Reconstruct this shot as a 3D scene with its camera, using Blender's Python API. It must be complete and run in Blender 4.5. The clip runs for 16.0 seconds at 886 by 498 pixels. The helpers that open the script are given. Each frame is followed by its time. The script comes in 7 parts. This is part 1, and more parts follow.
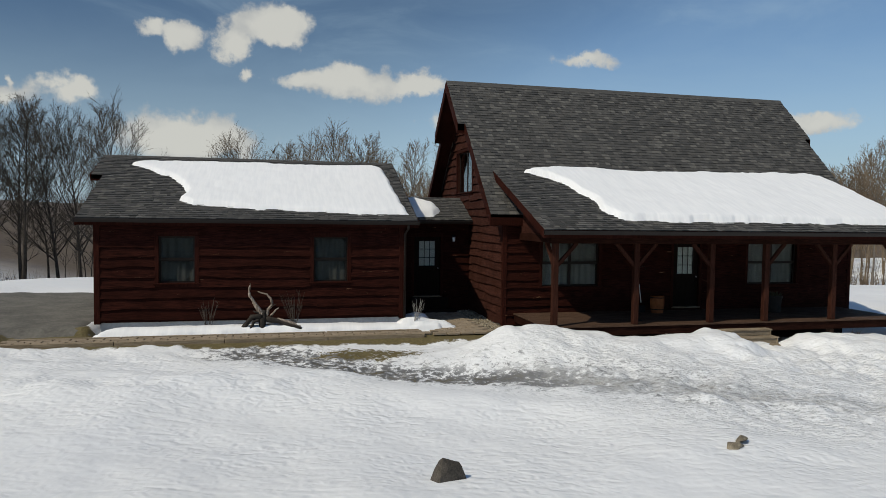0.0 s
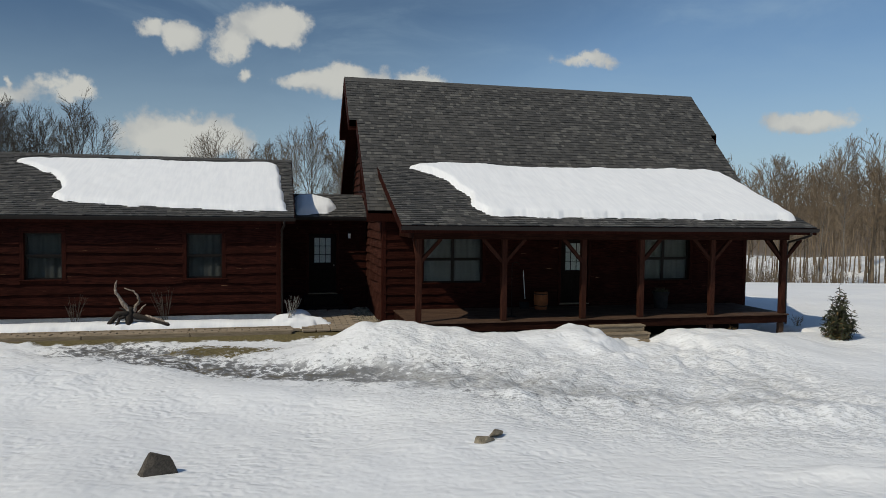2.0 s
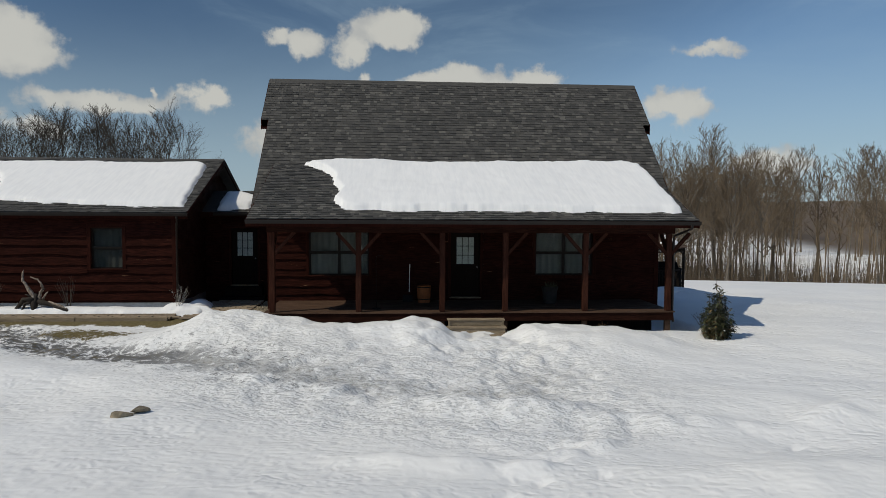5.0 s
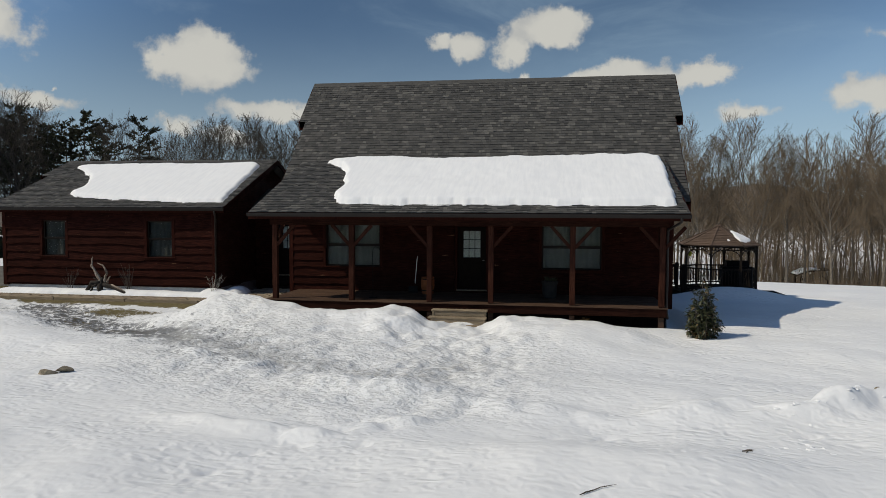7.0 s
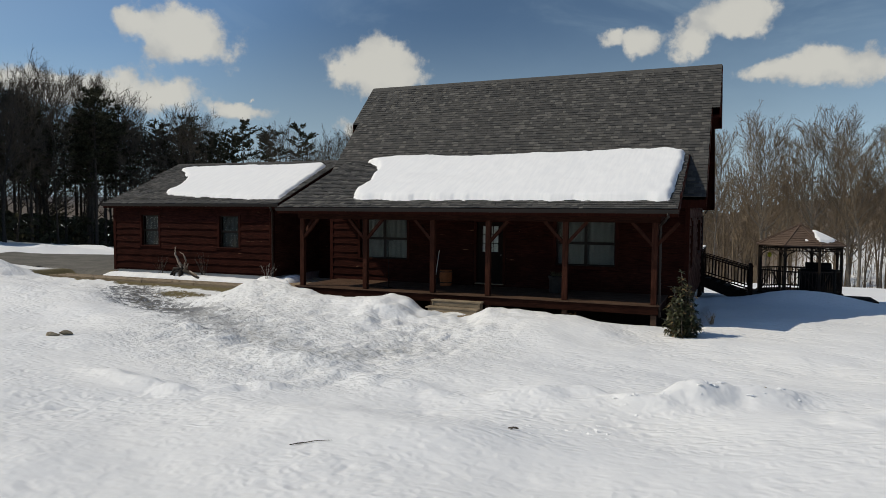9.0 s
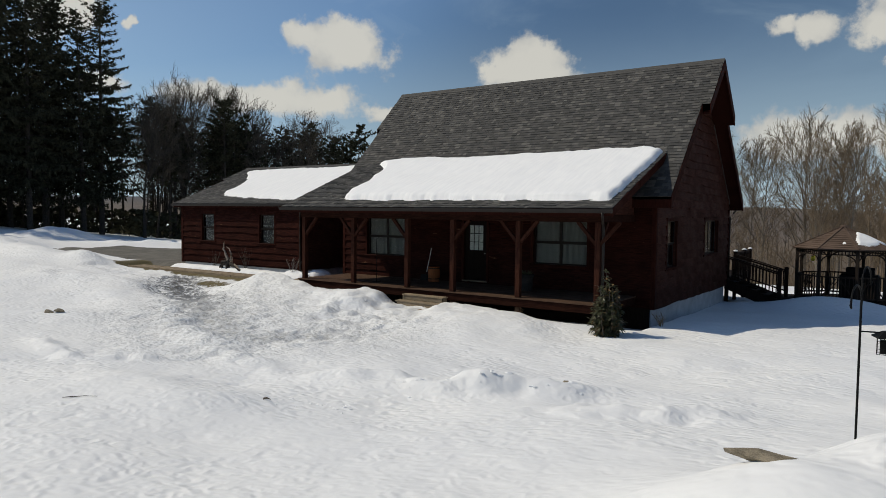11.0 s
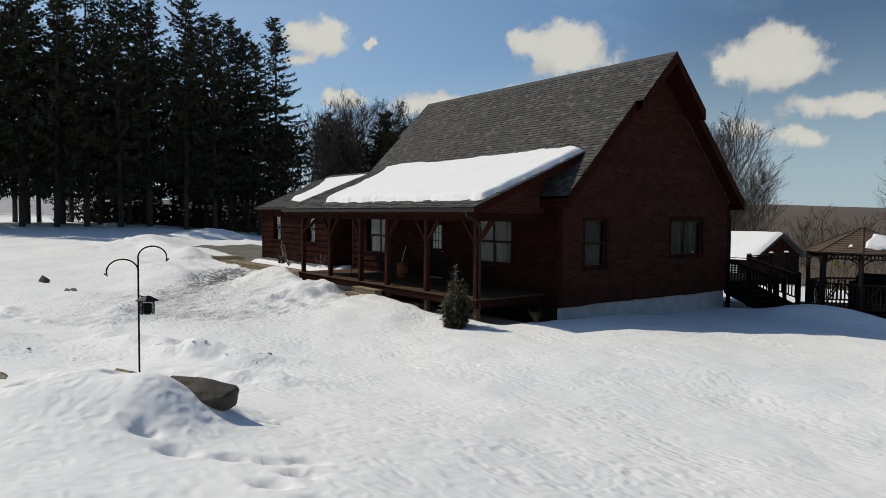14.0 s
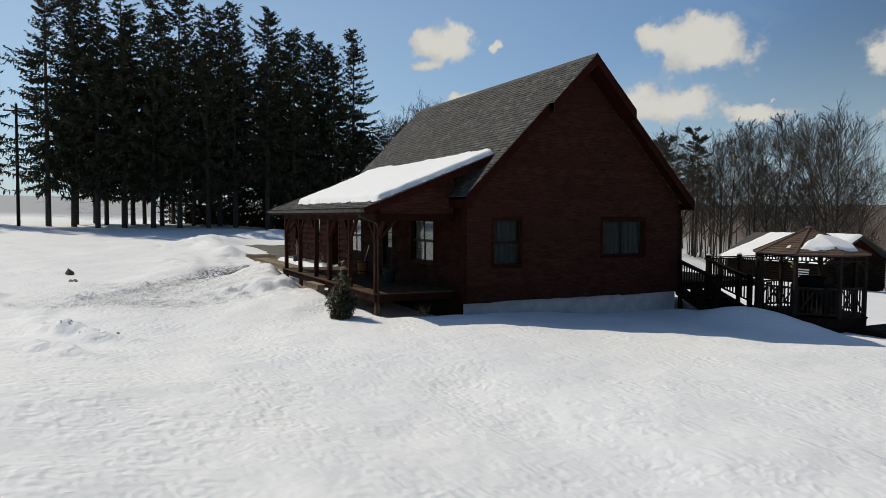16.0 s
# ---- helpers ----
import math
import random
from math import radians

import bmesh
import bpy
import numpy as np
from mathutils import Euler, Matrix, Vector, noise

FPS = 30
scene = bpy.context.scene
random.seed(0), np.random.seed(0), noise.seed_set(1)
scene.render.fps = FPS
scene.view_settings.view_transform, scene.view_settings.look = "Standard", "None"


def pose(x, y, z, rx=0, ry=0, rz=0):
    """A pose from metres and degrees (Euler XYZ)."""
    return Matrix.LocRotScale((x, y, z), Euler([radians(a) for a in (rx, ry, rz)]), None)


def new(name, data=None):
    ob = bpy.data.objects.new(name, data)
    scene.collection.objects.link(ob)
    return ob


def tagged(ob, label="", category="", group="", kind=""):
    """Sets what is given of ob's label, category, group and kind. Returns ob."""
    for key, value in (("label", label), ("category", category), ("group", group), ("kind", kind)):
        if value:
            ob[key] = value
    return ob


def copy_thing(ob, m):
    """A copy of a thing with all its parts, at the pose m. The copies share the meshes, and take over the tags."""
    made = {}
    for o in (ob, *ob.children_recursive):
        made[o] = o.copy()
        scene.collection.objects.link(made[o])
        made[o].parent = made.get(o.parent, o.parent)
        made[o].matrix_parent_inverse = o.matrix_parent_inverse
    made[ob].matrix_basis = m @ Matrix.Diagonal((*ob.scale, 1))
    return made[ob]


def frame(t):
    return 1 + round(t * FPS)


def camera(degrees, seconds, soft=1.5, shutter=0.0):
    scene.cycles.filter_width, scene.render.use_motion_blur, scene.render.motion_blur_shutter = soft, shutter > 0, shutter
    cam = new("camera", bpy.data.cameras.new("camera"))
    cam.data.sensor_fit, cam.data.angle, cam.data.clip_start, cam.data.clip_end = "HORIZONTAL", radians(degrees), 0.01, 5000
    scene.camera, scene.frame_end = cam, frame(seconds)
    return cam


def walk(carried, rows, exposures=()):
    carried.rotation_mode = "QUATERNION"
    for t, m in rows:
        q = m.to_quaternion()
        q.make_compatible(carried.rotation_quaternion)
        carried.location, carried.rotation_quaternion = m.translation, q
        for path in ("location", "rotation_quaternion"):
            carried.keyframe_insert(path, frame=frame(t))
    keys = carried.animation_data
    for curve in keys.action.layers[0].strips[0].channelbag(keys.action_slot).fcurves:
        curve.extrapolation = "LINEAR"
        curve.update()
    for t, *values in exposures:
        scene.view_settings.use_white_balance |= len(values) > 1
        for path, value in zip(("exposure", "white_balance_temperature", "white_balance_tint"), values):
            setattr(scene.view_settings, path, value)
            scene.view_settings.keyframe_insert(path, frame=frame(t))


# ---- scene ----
cam = camera(65.4, 16.0, 0.75)
PATH = [
    (0.0, 0.083, 0.002, 3.518, -13.49, -2.66, -0.73),
    (0.5, 0.837, -0.152, 3.492, -13.49, -2.65, -0.72),
    (1.0, 1.692, -0.318, 3.476, -13.49, -2.64, -0.70),
    (1.5, 2.602, -0.515, 3.470, -13.52, -2.64, -0.64),
    (2.0, 3.584, -0.729, 3.444, -13.55, -2.66, -0.61),
    (2.5, 4.640, -0.978, 3.396, -13.58, -2.69, -0.56),
    (3.0, 5.753, -1.200, 3.374, -13.42, -2.75, -0.50),
    (3.5, 6.898, -1.432, 3.389, -12.11, -2.78, -0.44),
    (6.0, 12.967, -2.510, 3.315, 2.53, -2.92, -0.23),
    (6.5, 14.162, -2.573, 3.258, 5.76, -2.93, -0.23),
    (7.0, 15.349, -2.589, 3.200, 9.00, -2.91, -0.26),
    (7.5, 16.551, -2.610, 3.152, 12.27, -2.93, -0.34),
    (8.0, 17.775, -2.542, 3.103, 15.84, -2.92, -0.34),
    (8.5, 18.986, -2.399, 3.085, 19.37, -2.93, -0.41),
    (9.0, 20.230, -2.201, 3.062, 22.78, -2.94, -0.47),
    (11.5, 26.853, 0.120, 3.074, 38.03, -2.98, -0.62),
    (12.0, 28.199, 0.871, 3.073, 41.14, -2.93, -0.58),
    (12.5, 29.525, 1.693, 3.052, 44.38, -2.90, -0.59),
    (13.0, 30.853, 2.612, 3.028, 47.65, -2.85, -0.55),
    (13.5, 32.051, 3.521, 3.006, 50.42, -2.81, -0.51),
    (14.0, 33.284, 4.572, 3.008, 53.21, -2.78, -0.46),
    (14.5, 34.465, 5.685, 2.997, 55.93, -2.75, -0.41),
    (15.0, 35.604, 6.881, 2.993, 58.53, -2.72, -0.38),
    (15.5, 36.736, 8.139, 2.987, 61.02, -2.67, -0.39),
    (16.0, 37.848, 9.444, 2.986, 63.47, -2.66, -0.35),
]
EXPOSURES = [(0.0, -0.16, 6850, 5), (2.0, -0.24, 6800, 5), (3.5, -0.34, 6750, 4), (6.0, -0.25, 6950, 6), (9.0, -0.18, 7000, 6), (12.5, -0.12, 7050, 6), (16.0, -0.06, 7050, 6)]
walk(cam, [(t, pose(x, y, z, 90 + pitch, roll, yaw)) for t, x, y, z, yaw, pitch, roll in PATH], EXPOSURES)

# ---- light ----
SUN_EL = radians(46.3)
TO_SUN = Vector((math.cos(SUN_EL) * -0.8986, math.cos(SUN_EL) * -0.4389, math.sin(SUN_EL)))      # mostly from -x, partly from -y
sun = new("sun", bpy.data.lights.new("sun", "SUN"))
sun.data.energy, sun.data.angle, sun.data.color = 3.27, radians(0.55), (1.0, 0.925, 0.825)
sun.matrix_world = Matrix.Translation((0, 0, 40)) @ TO_SUN.to_track_quat("Z", "Y").to_matrix().to_4x4()

world = bpy.data.worlds.new("sky")
scene.world = world
world.use_nodes = True


class Nodes:
    """Short hand for building node trees."""

    def __init__(self, tree):
        self.tree = tree
        tree.nodes.clear()

    def add(self, kind, inputs=None, operation=""):
        n = self.tree.nodes.new(kind)
        if operation:
            n.operation = operation
        for k, v in (inputs or {}).items():
            if isinstance(v, bpy.types.NodeSocket):
                self.tree.links.new(v, n.inputs[k])
            else:
                n.inputs[k].default_value = v
        return n

    def math(self, op, a, b=0.0, c=None, clamp=False):
        n = self.add("ShaderNodeMath", operation=op)
        n.use_clamp = clamp
        for i, v in enumerate((a, b) if c is None else (a, b, c)):
            if isinstance(v, bpy.types.NodeSocket):
                self.tree.links.new(v, n.inputs[i])
            else:
                n.inputs[i].default_value = v
        return n.outputs[0]

    def mix(self, fac, a, b, blend="MIX"):
        n = self.add("ShaderNodeMix")
        n.data_type, n.blend_type = "RGBA", blend
        for i, v in ((0, fac), (6, a), (7, b)):
            if isinstance(v, bpy.types.NodeSocket):
                self.tree.links.new(v, n.inputs[i])
            else:
                n.inputs[i].default_value = (*v, 1.0) if isinstance(v, tuple) and len(v) == 3 else v
        return n.outputs[2]

    def ramp(self, fac, lo, hi, a=0.0, b=1.0, smooth=True):
        n = self.add("ShaderNodeMapRange", {"Value": fac, "From Min": lo, "From Max": hi, "To Min": a, "To Max": b})
        n.interpolation_type = "SMOOTHSTEP" if smooth else "LINEAR"
        return n.outputs[0]

    def noise(self, vec, scale, detail=4.0, rough=0.55, warp=0.0):
        n = self.add("ShaderNodeTexNoise", {"Scale": scale, "Detail": detail, "Roughness": rough, "Distortion": warp})
        if vec is not None:
            self.tree.links.new(vec, n.inputs["Vector"])
        return n.outputs["Fac"]


def sky_way(yaw, elev):
    a, e = radians(yaw), radians(elev)
    return Vector((-math.sin(a) * math.cos(e), math.cos(a) * math.cos(e), math.sin(e)))


# cumulus clouds that stand in the sky: yaw, elevation, half width, half height (degrees), density
CLOUDS = [
    (9.3, 13.8, 1.3, 1.0, 0.80), (6.9, 13.4, 1.5, 1.2, 0.90), (3.4, 13.1, 1.6, 1.5, 1.00), (0.5, 14.7, 3.1, 1.5, 1.00), (-2.6, 10.7, 3.2, 0.8, 0.80),
    (-6.2, 10.7, 3.2, 1.3, 0.95), (-11.2, 10.6, 2.7, 1.1, 0.90), (14.2, 9.3, 2.0, 1.0, 0.85), (18.0, 9.0, 0.5, 0.6, 0.50), (6.4, 5.7, 5.6, 1.9, 0.95),
    (1.9, 10.8, 0.8, 0.5, 0.45), (-24.6, 12.5, 3.2, 0.7, 0.40), (30.4, 11.5, 1.8, 1.1, 0.90), (28.2, 11.6, 3.6, 2.3, 1.00), (-14.3, 7.7, 3.0, 0.9, 0.60), (22.0, 8.0, 6.0, 0.9, 0.70),
    (29.5, 6.6, 2.3, 0.9, 0.70), (45.9, 13.9, 2.1, 0.9, 0.80), (43.1, 13.2, 3.8, 2.4, 1.00), (48.5, 9.2, 3.0, 1.6, 0.85), (15.0, 8.9, 1.9, 1.3, 0.70),
    (52.1, 8.9, 5.5, 1.3, 0.85), (64.9, 14.1, 2.3, 0.9, 0.85), (62.9, 14.1, 2.1, 1.7, 0.90), (64.8, 12.3, 1.7, 0.6, 0.60), (59.4, 13.6, 0.5, 0.6, 0.40),
    (26.0, 5.9, 2.6, 1.0, 0.60), (45.1, 8.9, 4.0, 1.4, 0.75), (39.2, 8.1, 3.1, 0.7, 0.60), (59.6, 13.7, 0.5, 0.6, 0.40), (38.0, 9.1, 0.4, 0.5, 0.40),
    (-23.0, 8.5, 3.0, 1.6, 0.75), (-29.0, 4.0, 4.0, 1.6, 0.60), (-41.0, 7.2, 3.5, 0.9, 0.65), (62.6, 9.7, 1.2, 0.6, 0.60), (61.3, 9.2, 2.3, 0.9, 0.60),
]


def build_sky():
    n = Nodes(world.node_tree)
    sky = n.add("ShaderNodeTexSky")
    sky.sky_type, sky.sun_disc, sky.sun_elevation, sky.sun_rotation = "NISHITA", False, SUN_EL, math.atan2(TO_SUN.x, TO_SUN.y)
    sky.altitude, sky.air_density, sky.dust_density, sky.ozone_density = 400.0, 1.0, 0.7, 2.2
    way = n.add("ShaderNodeTexCoord").outputs["Generated"]
    big = n.noise(way, 9.0, 3.0, 0.5)
    fine = n.noise(way, 30.0, 7.0, 0.6)
    wisp = n.noise(n.add("ShaderNodeMapping", {"Vector": way, "Scale": (1.0, 1.0, 3.0)}).outputs[0], 5.0, 5.0, 0.6, 0.5)
    bend = n.add("ShaderNodeTexNoise", {"Vector": way, "Scale": 18.0, "Detail": 6.0, "Roughness": 0.6}).outputs["Color"]
    bend = n.add("ShaderNodeVectorMath", {0: bend, 1: (0.5, 0.5, 0.5)}, operation="SUBTRACT").outputs[0]
    bend = n.add("ShaderNodeVectorMath", {0: bend, 1: (0.075, 0.075, 0.045)}, operation="MULTIPLY").outputs[0]
    bent = n.add("ShaderNodeVectorMath", {0: way, 1: bend}, operation="ADD").outputs[0]
    field = None
    for yaw, elev, w, h, dens in CLOUDS:
        c = sky_way(yaw, elev)
        r = Vector((math.cos(radians(yaw)), math.sin(radians(yaw)), 0.0))
        u = c.cross(r)
        u = -u if u.z < 0 else u
        w, h = math.sin(radians(w * 1.12)), math.sin(radians(h * 1.12))
        px = n.add("ShaderNodeVectorMath", {0: bent, 1: tuple(r / w)}, operation="DOT_PRODUCT").outputs["Value"]
        py = n.add("ShaderNodeVectorMath", {0: bent, 1: tuple(u / h)}, operation="DOT_PRODUCT").outputs["Value"]
        d = n.math("SQRT", n.math("ADD", n.math("MULTIPLY", px, px), n.math("MULTIPLY", py, py)))
        v = n.math("MULTIPLY", n.math("SUBTRACT", 1.0, d), 0.55 + 0.45 * dens)
        v = n.math("SUBTRACT", v, 0.42 * (1 - dens))
        field = v if field is None else n.add("ShaderNodeMath", {0: field, 1: v, 2: 0.5}, operation="SMOOTH_MAX").outputs[0]
    lumpy = n.math("ADD", n.math("MULTIPLY", n.math("SUBTRACT", fine, 0.5), 1.15), n.math("MULTIPLY", n.math("SUBTRACT", big, 0.5), 0.5))
    v = n.math("ADD", field, lumpy)
    total = n.math("MULTIPLY", n.ramp(v, -0.06, 0.34), 0.94)
    puff = n.noise(n.add("ShaderNodeVectorMath", {0: way, 1: (0.0, 0.0, 0.02)}, operation="ADD").outputs[0], 20.0, 4.0, 0.5)
    low = n.ramp(n.math("ADD", n.math("MULTIPLY", field, 0.6), puff), 0.35, 0.85)
    cloud = n.mix(low, (0.49, 0.505, 0.535), (0.67, 0.668, 0.662))
    haze = n.math("MULTIPLY", n.ramp(wisp, 0.45, 0.8), 0.16)
    z = n.add("ShaderNodeSeparateXYZ", {0: way}).outputs[2]
    rim = n.ramp(z, -0.02, 0.28, 0.72, 0.0)
    blue = n.add("ShaderNodeVectorMath", {0: sky.outputs[0], 1: (SKY * 0.83, SKY * 1.0, SKY * 1.19)}, operation="MULTIPLY").outputs[0]
    # dark band painted a quarter turn from the sun, pale haze towards it
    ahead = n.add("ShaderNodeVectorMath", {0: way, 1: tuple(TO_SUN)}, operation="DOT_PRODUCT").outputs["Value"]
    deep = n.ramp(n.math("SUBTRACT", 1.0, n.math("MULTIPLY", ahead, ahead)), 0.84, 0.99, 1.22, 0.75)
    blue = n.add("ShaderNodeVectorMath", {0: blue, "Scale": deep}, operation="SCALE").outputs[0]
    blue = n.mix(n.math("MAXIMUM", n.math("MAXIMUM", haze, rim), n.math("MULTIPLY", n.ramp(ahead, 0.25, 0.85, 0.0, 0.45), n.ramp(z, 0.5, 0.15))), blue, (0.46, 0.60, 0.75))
    # thin high veil in the quarter away from the sun
    east = n.add("ShaderNodeVectorMath", {0: way, 1: tuple(sky_way(-32, 12))}, operation="DOT_PRODUCT").outputs["Value"]
    blue = n.mix(n.math("MULTIPLY", n.ramp(east, 0.5, 1.0), n.ramp(wisp, 0.2, 0.9, 0.06, 0.28)), blue, (0.36, 0.52, 0.70))
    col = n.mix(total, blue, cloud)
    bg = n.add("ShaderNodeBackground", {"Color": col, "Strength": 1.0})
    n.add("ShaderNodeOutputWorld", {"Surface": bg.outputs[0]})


SKY = 0.072
build_sky()

# ---- materials ----
def material(name, build):
    m = bpy.data.materials.new(name)
    m.use_nodes = True
    n = Nodes(m.node_tree)
    out = build(n)
    n.add("ShaderNodeOutputMaterial", {"Surface": out})
    return m


def principled(n, colour, rough=0.7, metal=0.0, normal=None, **more):
    ins = {"Base Color": colour if isinstance(colour, bpy.types.NodeSocket) else (*colour, 1.0), "Roughness": rough, "Metallic": metal}
    if normal is not None:
        ins["Normal"] = normal
    ins.update(more)
    return n.add("ShaderNodeBsdfPrincipled", ins).outputs[0]


def bump(n, height, strength=0.4, distance=0.02):
    return n.add("ShaderNodeBump", {"Height": height, "Strength": strength, "Distance": distance}).outputs[0]


def coords(n, scale=(1, 1, 1)):
    c = n.add("ShaderNodeTexCoord").outputs["Object"]
    return n.add("ShaderNodeMapping", {"Vector": c, "Scale": scale}).outputs[0]


def chance(n, island=False):
    if island:
        return n.add("ShaderNodeNewGeometry").outputs["Random Per Island"]
    return n.add("ShaderNodeObjectInfo").outputs["Random"]


def make_wood(name, dark, light, rough=0.7, along="x", worn=None, island=False, spec=0.02):
    def build(n):
        s = {"x": (1.2, 14, 14), "y": (14, 1.2, 14), "z": (14, 14, 1.2)}[along]
        r = chance(n, island)
        c = n.add("ShaderNodeTexCoord").outputs["Object"]
        c = n.add("ShaderNodeVectorMath", {0: c, 1: n.add("ShaderNodeCombineXYZ", {0: n.math("MULTIPLY", r, 31.0), 1: n.math("MULTIPLY", r, 17.0), 2: n.math("MULTIPLY", r, 11.0)}).outputs[0]}, operation="ADD").outputs[0]
        grain = n.noise(n.add("ShaderNodeMapping", {"Vector": c, "Scale": s}).outputs[0], 3.0, 6.0, 0.6, 0.6)
        patch = n.noise(c, 1.7, 3.0)
        col = n.mix(n.ramp(grain, 0.3, 0.72), dark, light)
        col = n.mix(n.math("MULTIPLY", n.ramp(patch, 0.4, 0.75), 0.45), col, tuple(0.55 * v for v in dark))
        col = n.mix(n.math("MULTIPLY", r, 0.45), col, tuple(0.5 * a + 0.25 * b for a, b in zip(dark, light)))
        if worn:
            w = n.noise(n.add("ShaderNodeMapping", {"Vector": c, "Scale": tuple(0.5 * v for v in s)}).outputs[0], 1.6, 5.0, 0.7, 1.0)
            col = n.mix(n.ramp(w, 0.672, 0.70), col, worn)
        return principled(n, col, n.ramp(patch, 0.2, 0.8, rough - 0.12, rough + 0.15), normal=bump(n, grain, 0.35, 0.006), **{"Specular IOR Level": spec})
    return material(name, build)


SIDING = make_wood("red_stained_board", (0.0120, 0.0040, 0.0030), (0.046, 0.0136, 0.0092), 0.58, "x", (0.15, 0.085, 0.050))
# gable boards: grain along y, colour lightened to stand in for glare
SIDING_END_GLARE = make_wood("red_stained_board_gable_glare", (0.026, 0.0114, 0.0086), (0.078, 0.0300, 0.0216), 0.58, "y")
TRIM = make_wood("red_stained_trim", (0.019, 0.0060, 0.0044), (0.050, 0.0148, 0.0100), 0.58, "z")
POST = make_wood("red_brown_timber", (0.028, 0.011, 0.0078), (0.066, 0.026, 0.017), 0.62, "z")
# post timber with the porch roof's shade darkened into its colour
BEAM_SHADED = make_wood("red_brown_beam_shaded", (0.014, 0.0058, 0.0044), (0.036, 0.0140, 0.0092), 0.65, "x")
DECK = make_wood("weathered_deck_board", (0.055, 0.033, 0.023), (0.140, 0.086, 0.058), 0.70, "x", island=False, spec=0.08)
GREYWOOD = make_wood("grey_weathered_plank", (0.20, 0.155, 0.105), (0.38, 0.31, 0.22), 0.85, "x")
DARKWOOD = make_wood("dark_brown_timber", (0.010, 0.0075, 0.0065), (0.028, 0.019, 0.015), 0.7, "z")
CEDAR = make_wood("cedar_shingle_board", (0.085, 0.060, 0.047), (0.180, 0.130, 0.102), 0.8, "x", island=True)
GREYPOST = make_wood("grey_brown_timber", (0.016, 0.013, 0.011), (0.045, 0.036, 0.030), 0.75, "z")
DRIFTWOOD = make_wood("bleached_driftwood", (0.10, 0.07, 0.05), (0.52, 0.45, 0.38), 0.85, "z")


def b_shingle(n):
    r = chance(n, True)
    c = coords(n)
    grit = n.noise(c, 190.0, 2.0, 0.7)
    blend = n.noise(c, 7.0, 4.0, 0.6)
    stain = n.noise(coords(n, (0.9, 0.25, 0.25)), 1.4, 5.0, 0.6)
    col = n.mix(n.ramp(r, 0.15, 0.85, smooth=False), (0.042, 0.041, 0.039), (0.086, 0.082, 0.075))
    col = n.mix(n.ramp(r, 0.86, 0.92), col, (0.122, 0.116, 0.104))
    col = n.mix(n.math("MULTIPLY", n.ramp(blend, 0.42, 0.7), 0.5), col, (0.060, 0.060, 0.060))
    col = n.mix(n.math("MULTIPLY", n.ramp(stain, 0.5, 0.8), 0.35), col, (0.085, 0.080, 0.068))
    col = n.mix(n.math("MULTIPLY", n.ramp(grit, 0.45, 0.8), 0.35), col, (0.16, 0.155, 0.15))
    return principled(n, col, 0.88, normal=bump(n, grit, 0.5, 0.004), **{"Specular IOR Level": 0.25})


SHINGLE = material("asphalt_shingle", b_shingle)


def b_shingle_piece(n):
    r = chance(n)
    c = coords(n)
    grit = n.noise(c, 190.0, 2.0, 0.7)
    col = n.mix(n.ramp(r, 0.15, 0.85, smooth=False), (0.042, 0.041, 0.039), (0.086, 0.082, 0.075))
    col = n.mix(n.ramp(r, 0.86, 0.92), col, (0.122, 0.116, 0.104))
    col = n.mix(n.math("MULTIPLY", n.ramp(grit, 0.45, 0.8), 0.35), col, (0.16, 0.155, 0.15))
    return principled(n, col, 0.88, normal=bump(n, grit, 0.5, 0.004), **{"Specular IOR Level": 0.25})


SHINGLE_PIECE = material("asphalt_shingle_tab", b_shingle_piece)


def b_snow(n):
    c = coords(n)
    lump = n.noise(c, 2.6, 2.0, 0.5)
    pit = n.noise(c, 8.5, 1.5, 0.5)
    grain = n.noise(c, 24.0, 3.0, 0.6)
    tone = n.noise(c, 0.35, 4.0, 0.6)
    pits = n.math("MULTIPLY", n.ramp(pit, 0.32, 0.62), n.math("ADD", 0.26, n.math("MULTIPLY", n.ramp(tone, 0.35, 0.65), 0.36)))
    h = n.math("ADD", n.math("ADD", n.math("MULTIPLY", lump, 0.4), pits), n.math("MULTIPLY", grain, 0.12))
    col = n.mix(n.ramp(tone, 0.3, 0.7), (0.76, 0.775, 0.79), (0.84, 0.84, 0.835))
    col = n.mix(n.math("MULTIPLY", n.ramp(grain, 0.62, 0.85), 0.25), col, (0.68, 0.68, 0.67))
    return principled(n, col, 0.75, normal=bump(n, h, 0.3, 0.05), **{"Specular IOR Level": 0.25})


SNOW = material("old_snow", b_snow)


def b_roof_snow(n):
    c = coords(n)
    run = n.noise(coords(n, (7.0, 0.8, 0.8)), 1.5, 4.0, 0.6)
    grain = n.noise(c, 18.0, 4.0, 0.6)
    h = n.math("ADD", run, n.math("MULTIPLY", grain, 0.3))
    return principled(n, n.mix(n.ramp(run, 0.3, 0.7), (0.79, 0.795, 0.80), (0.85, 0.85, 0.845)), 0.75, normal=bump(n, h, 0.14, 0.035), **{"Specular IOR Level": 0.2})


ROOF_SNOW = material("roof_snow", b_roof_snow)


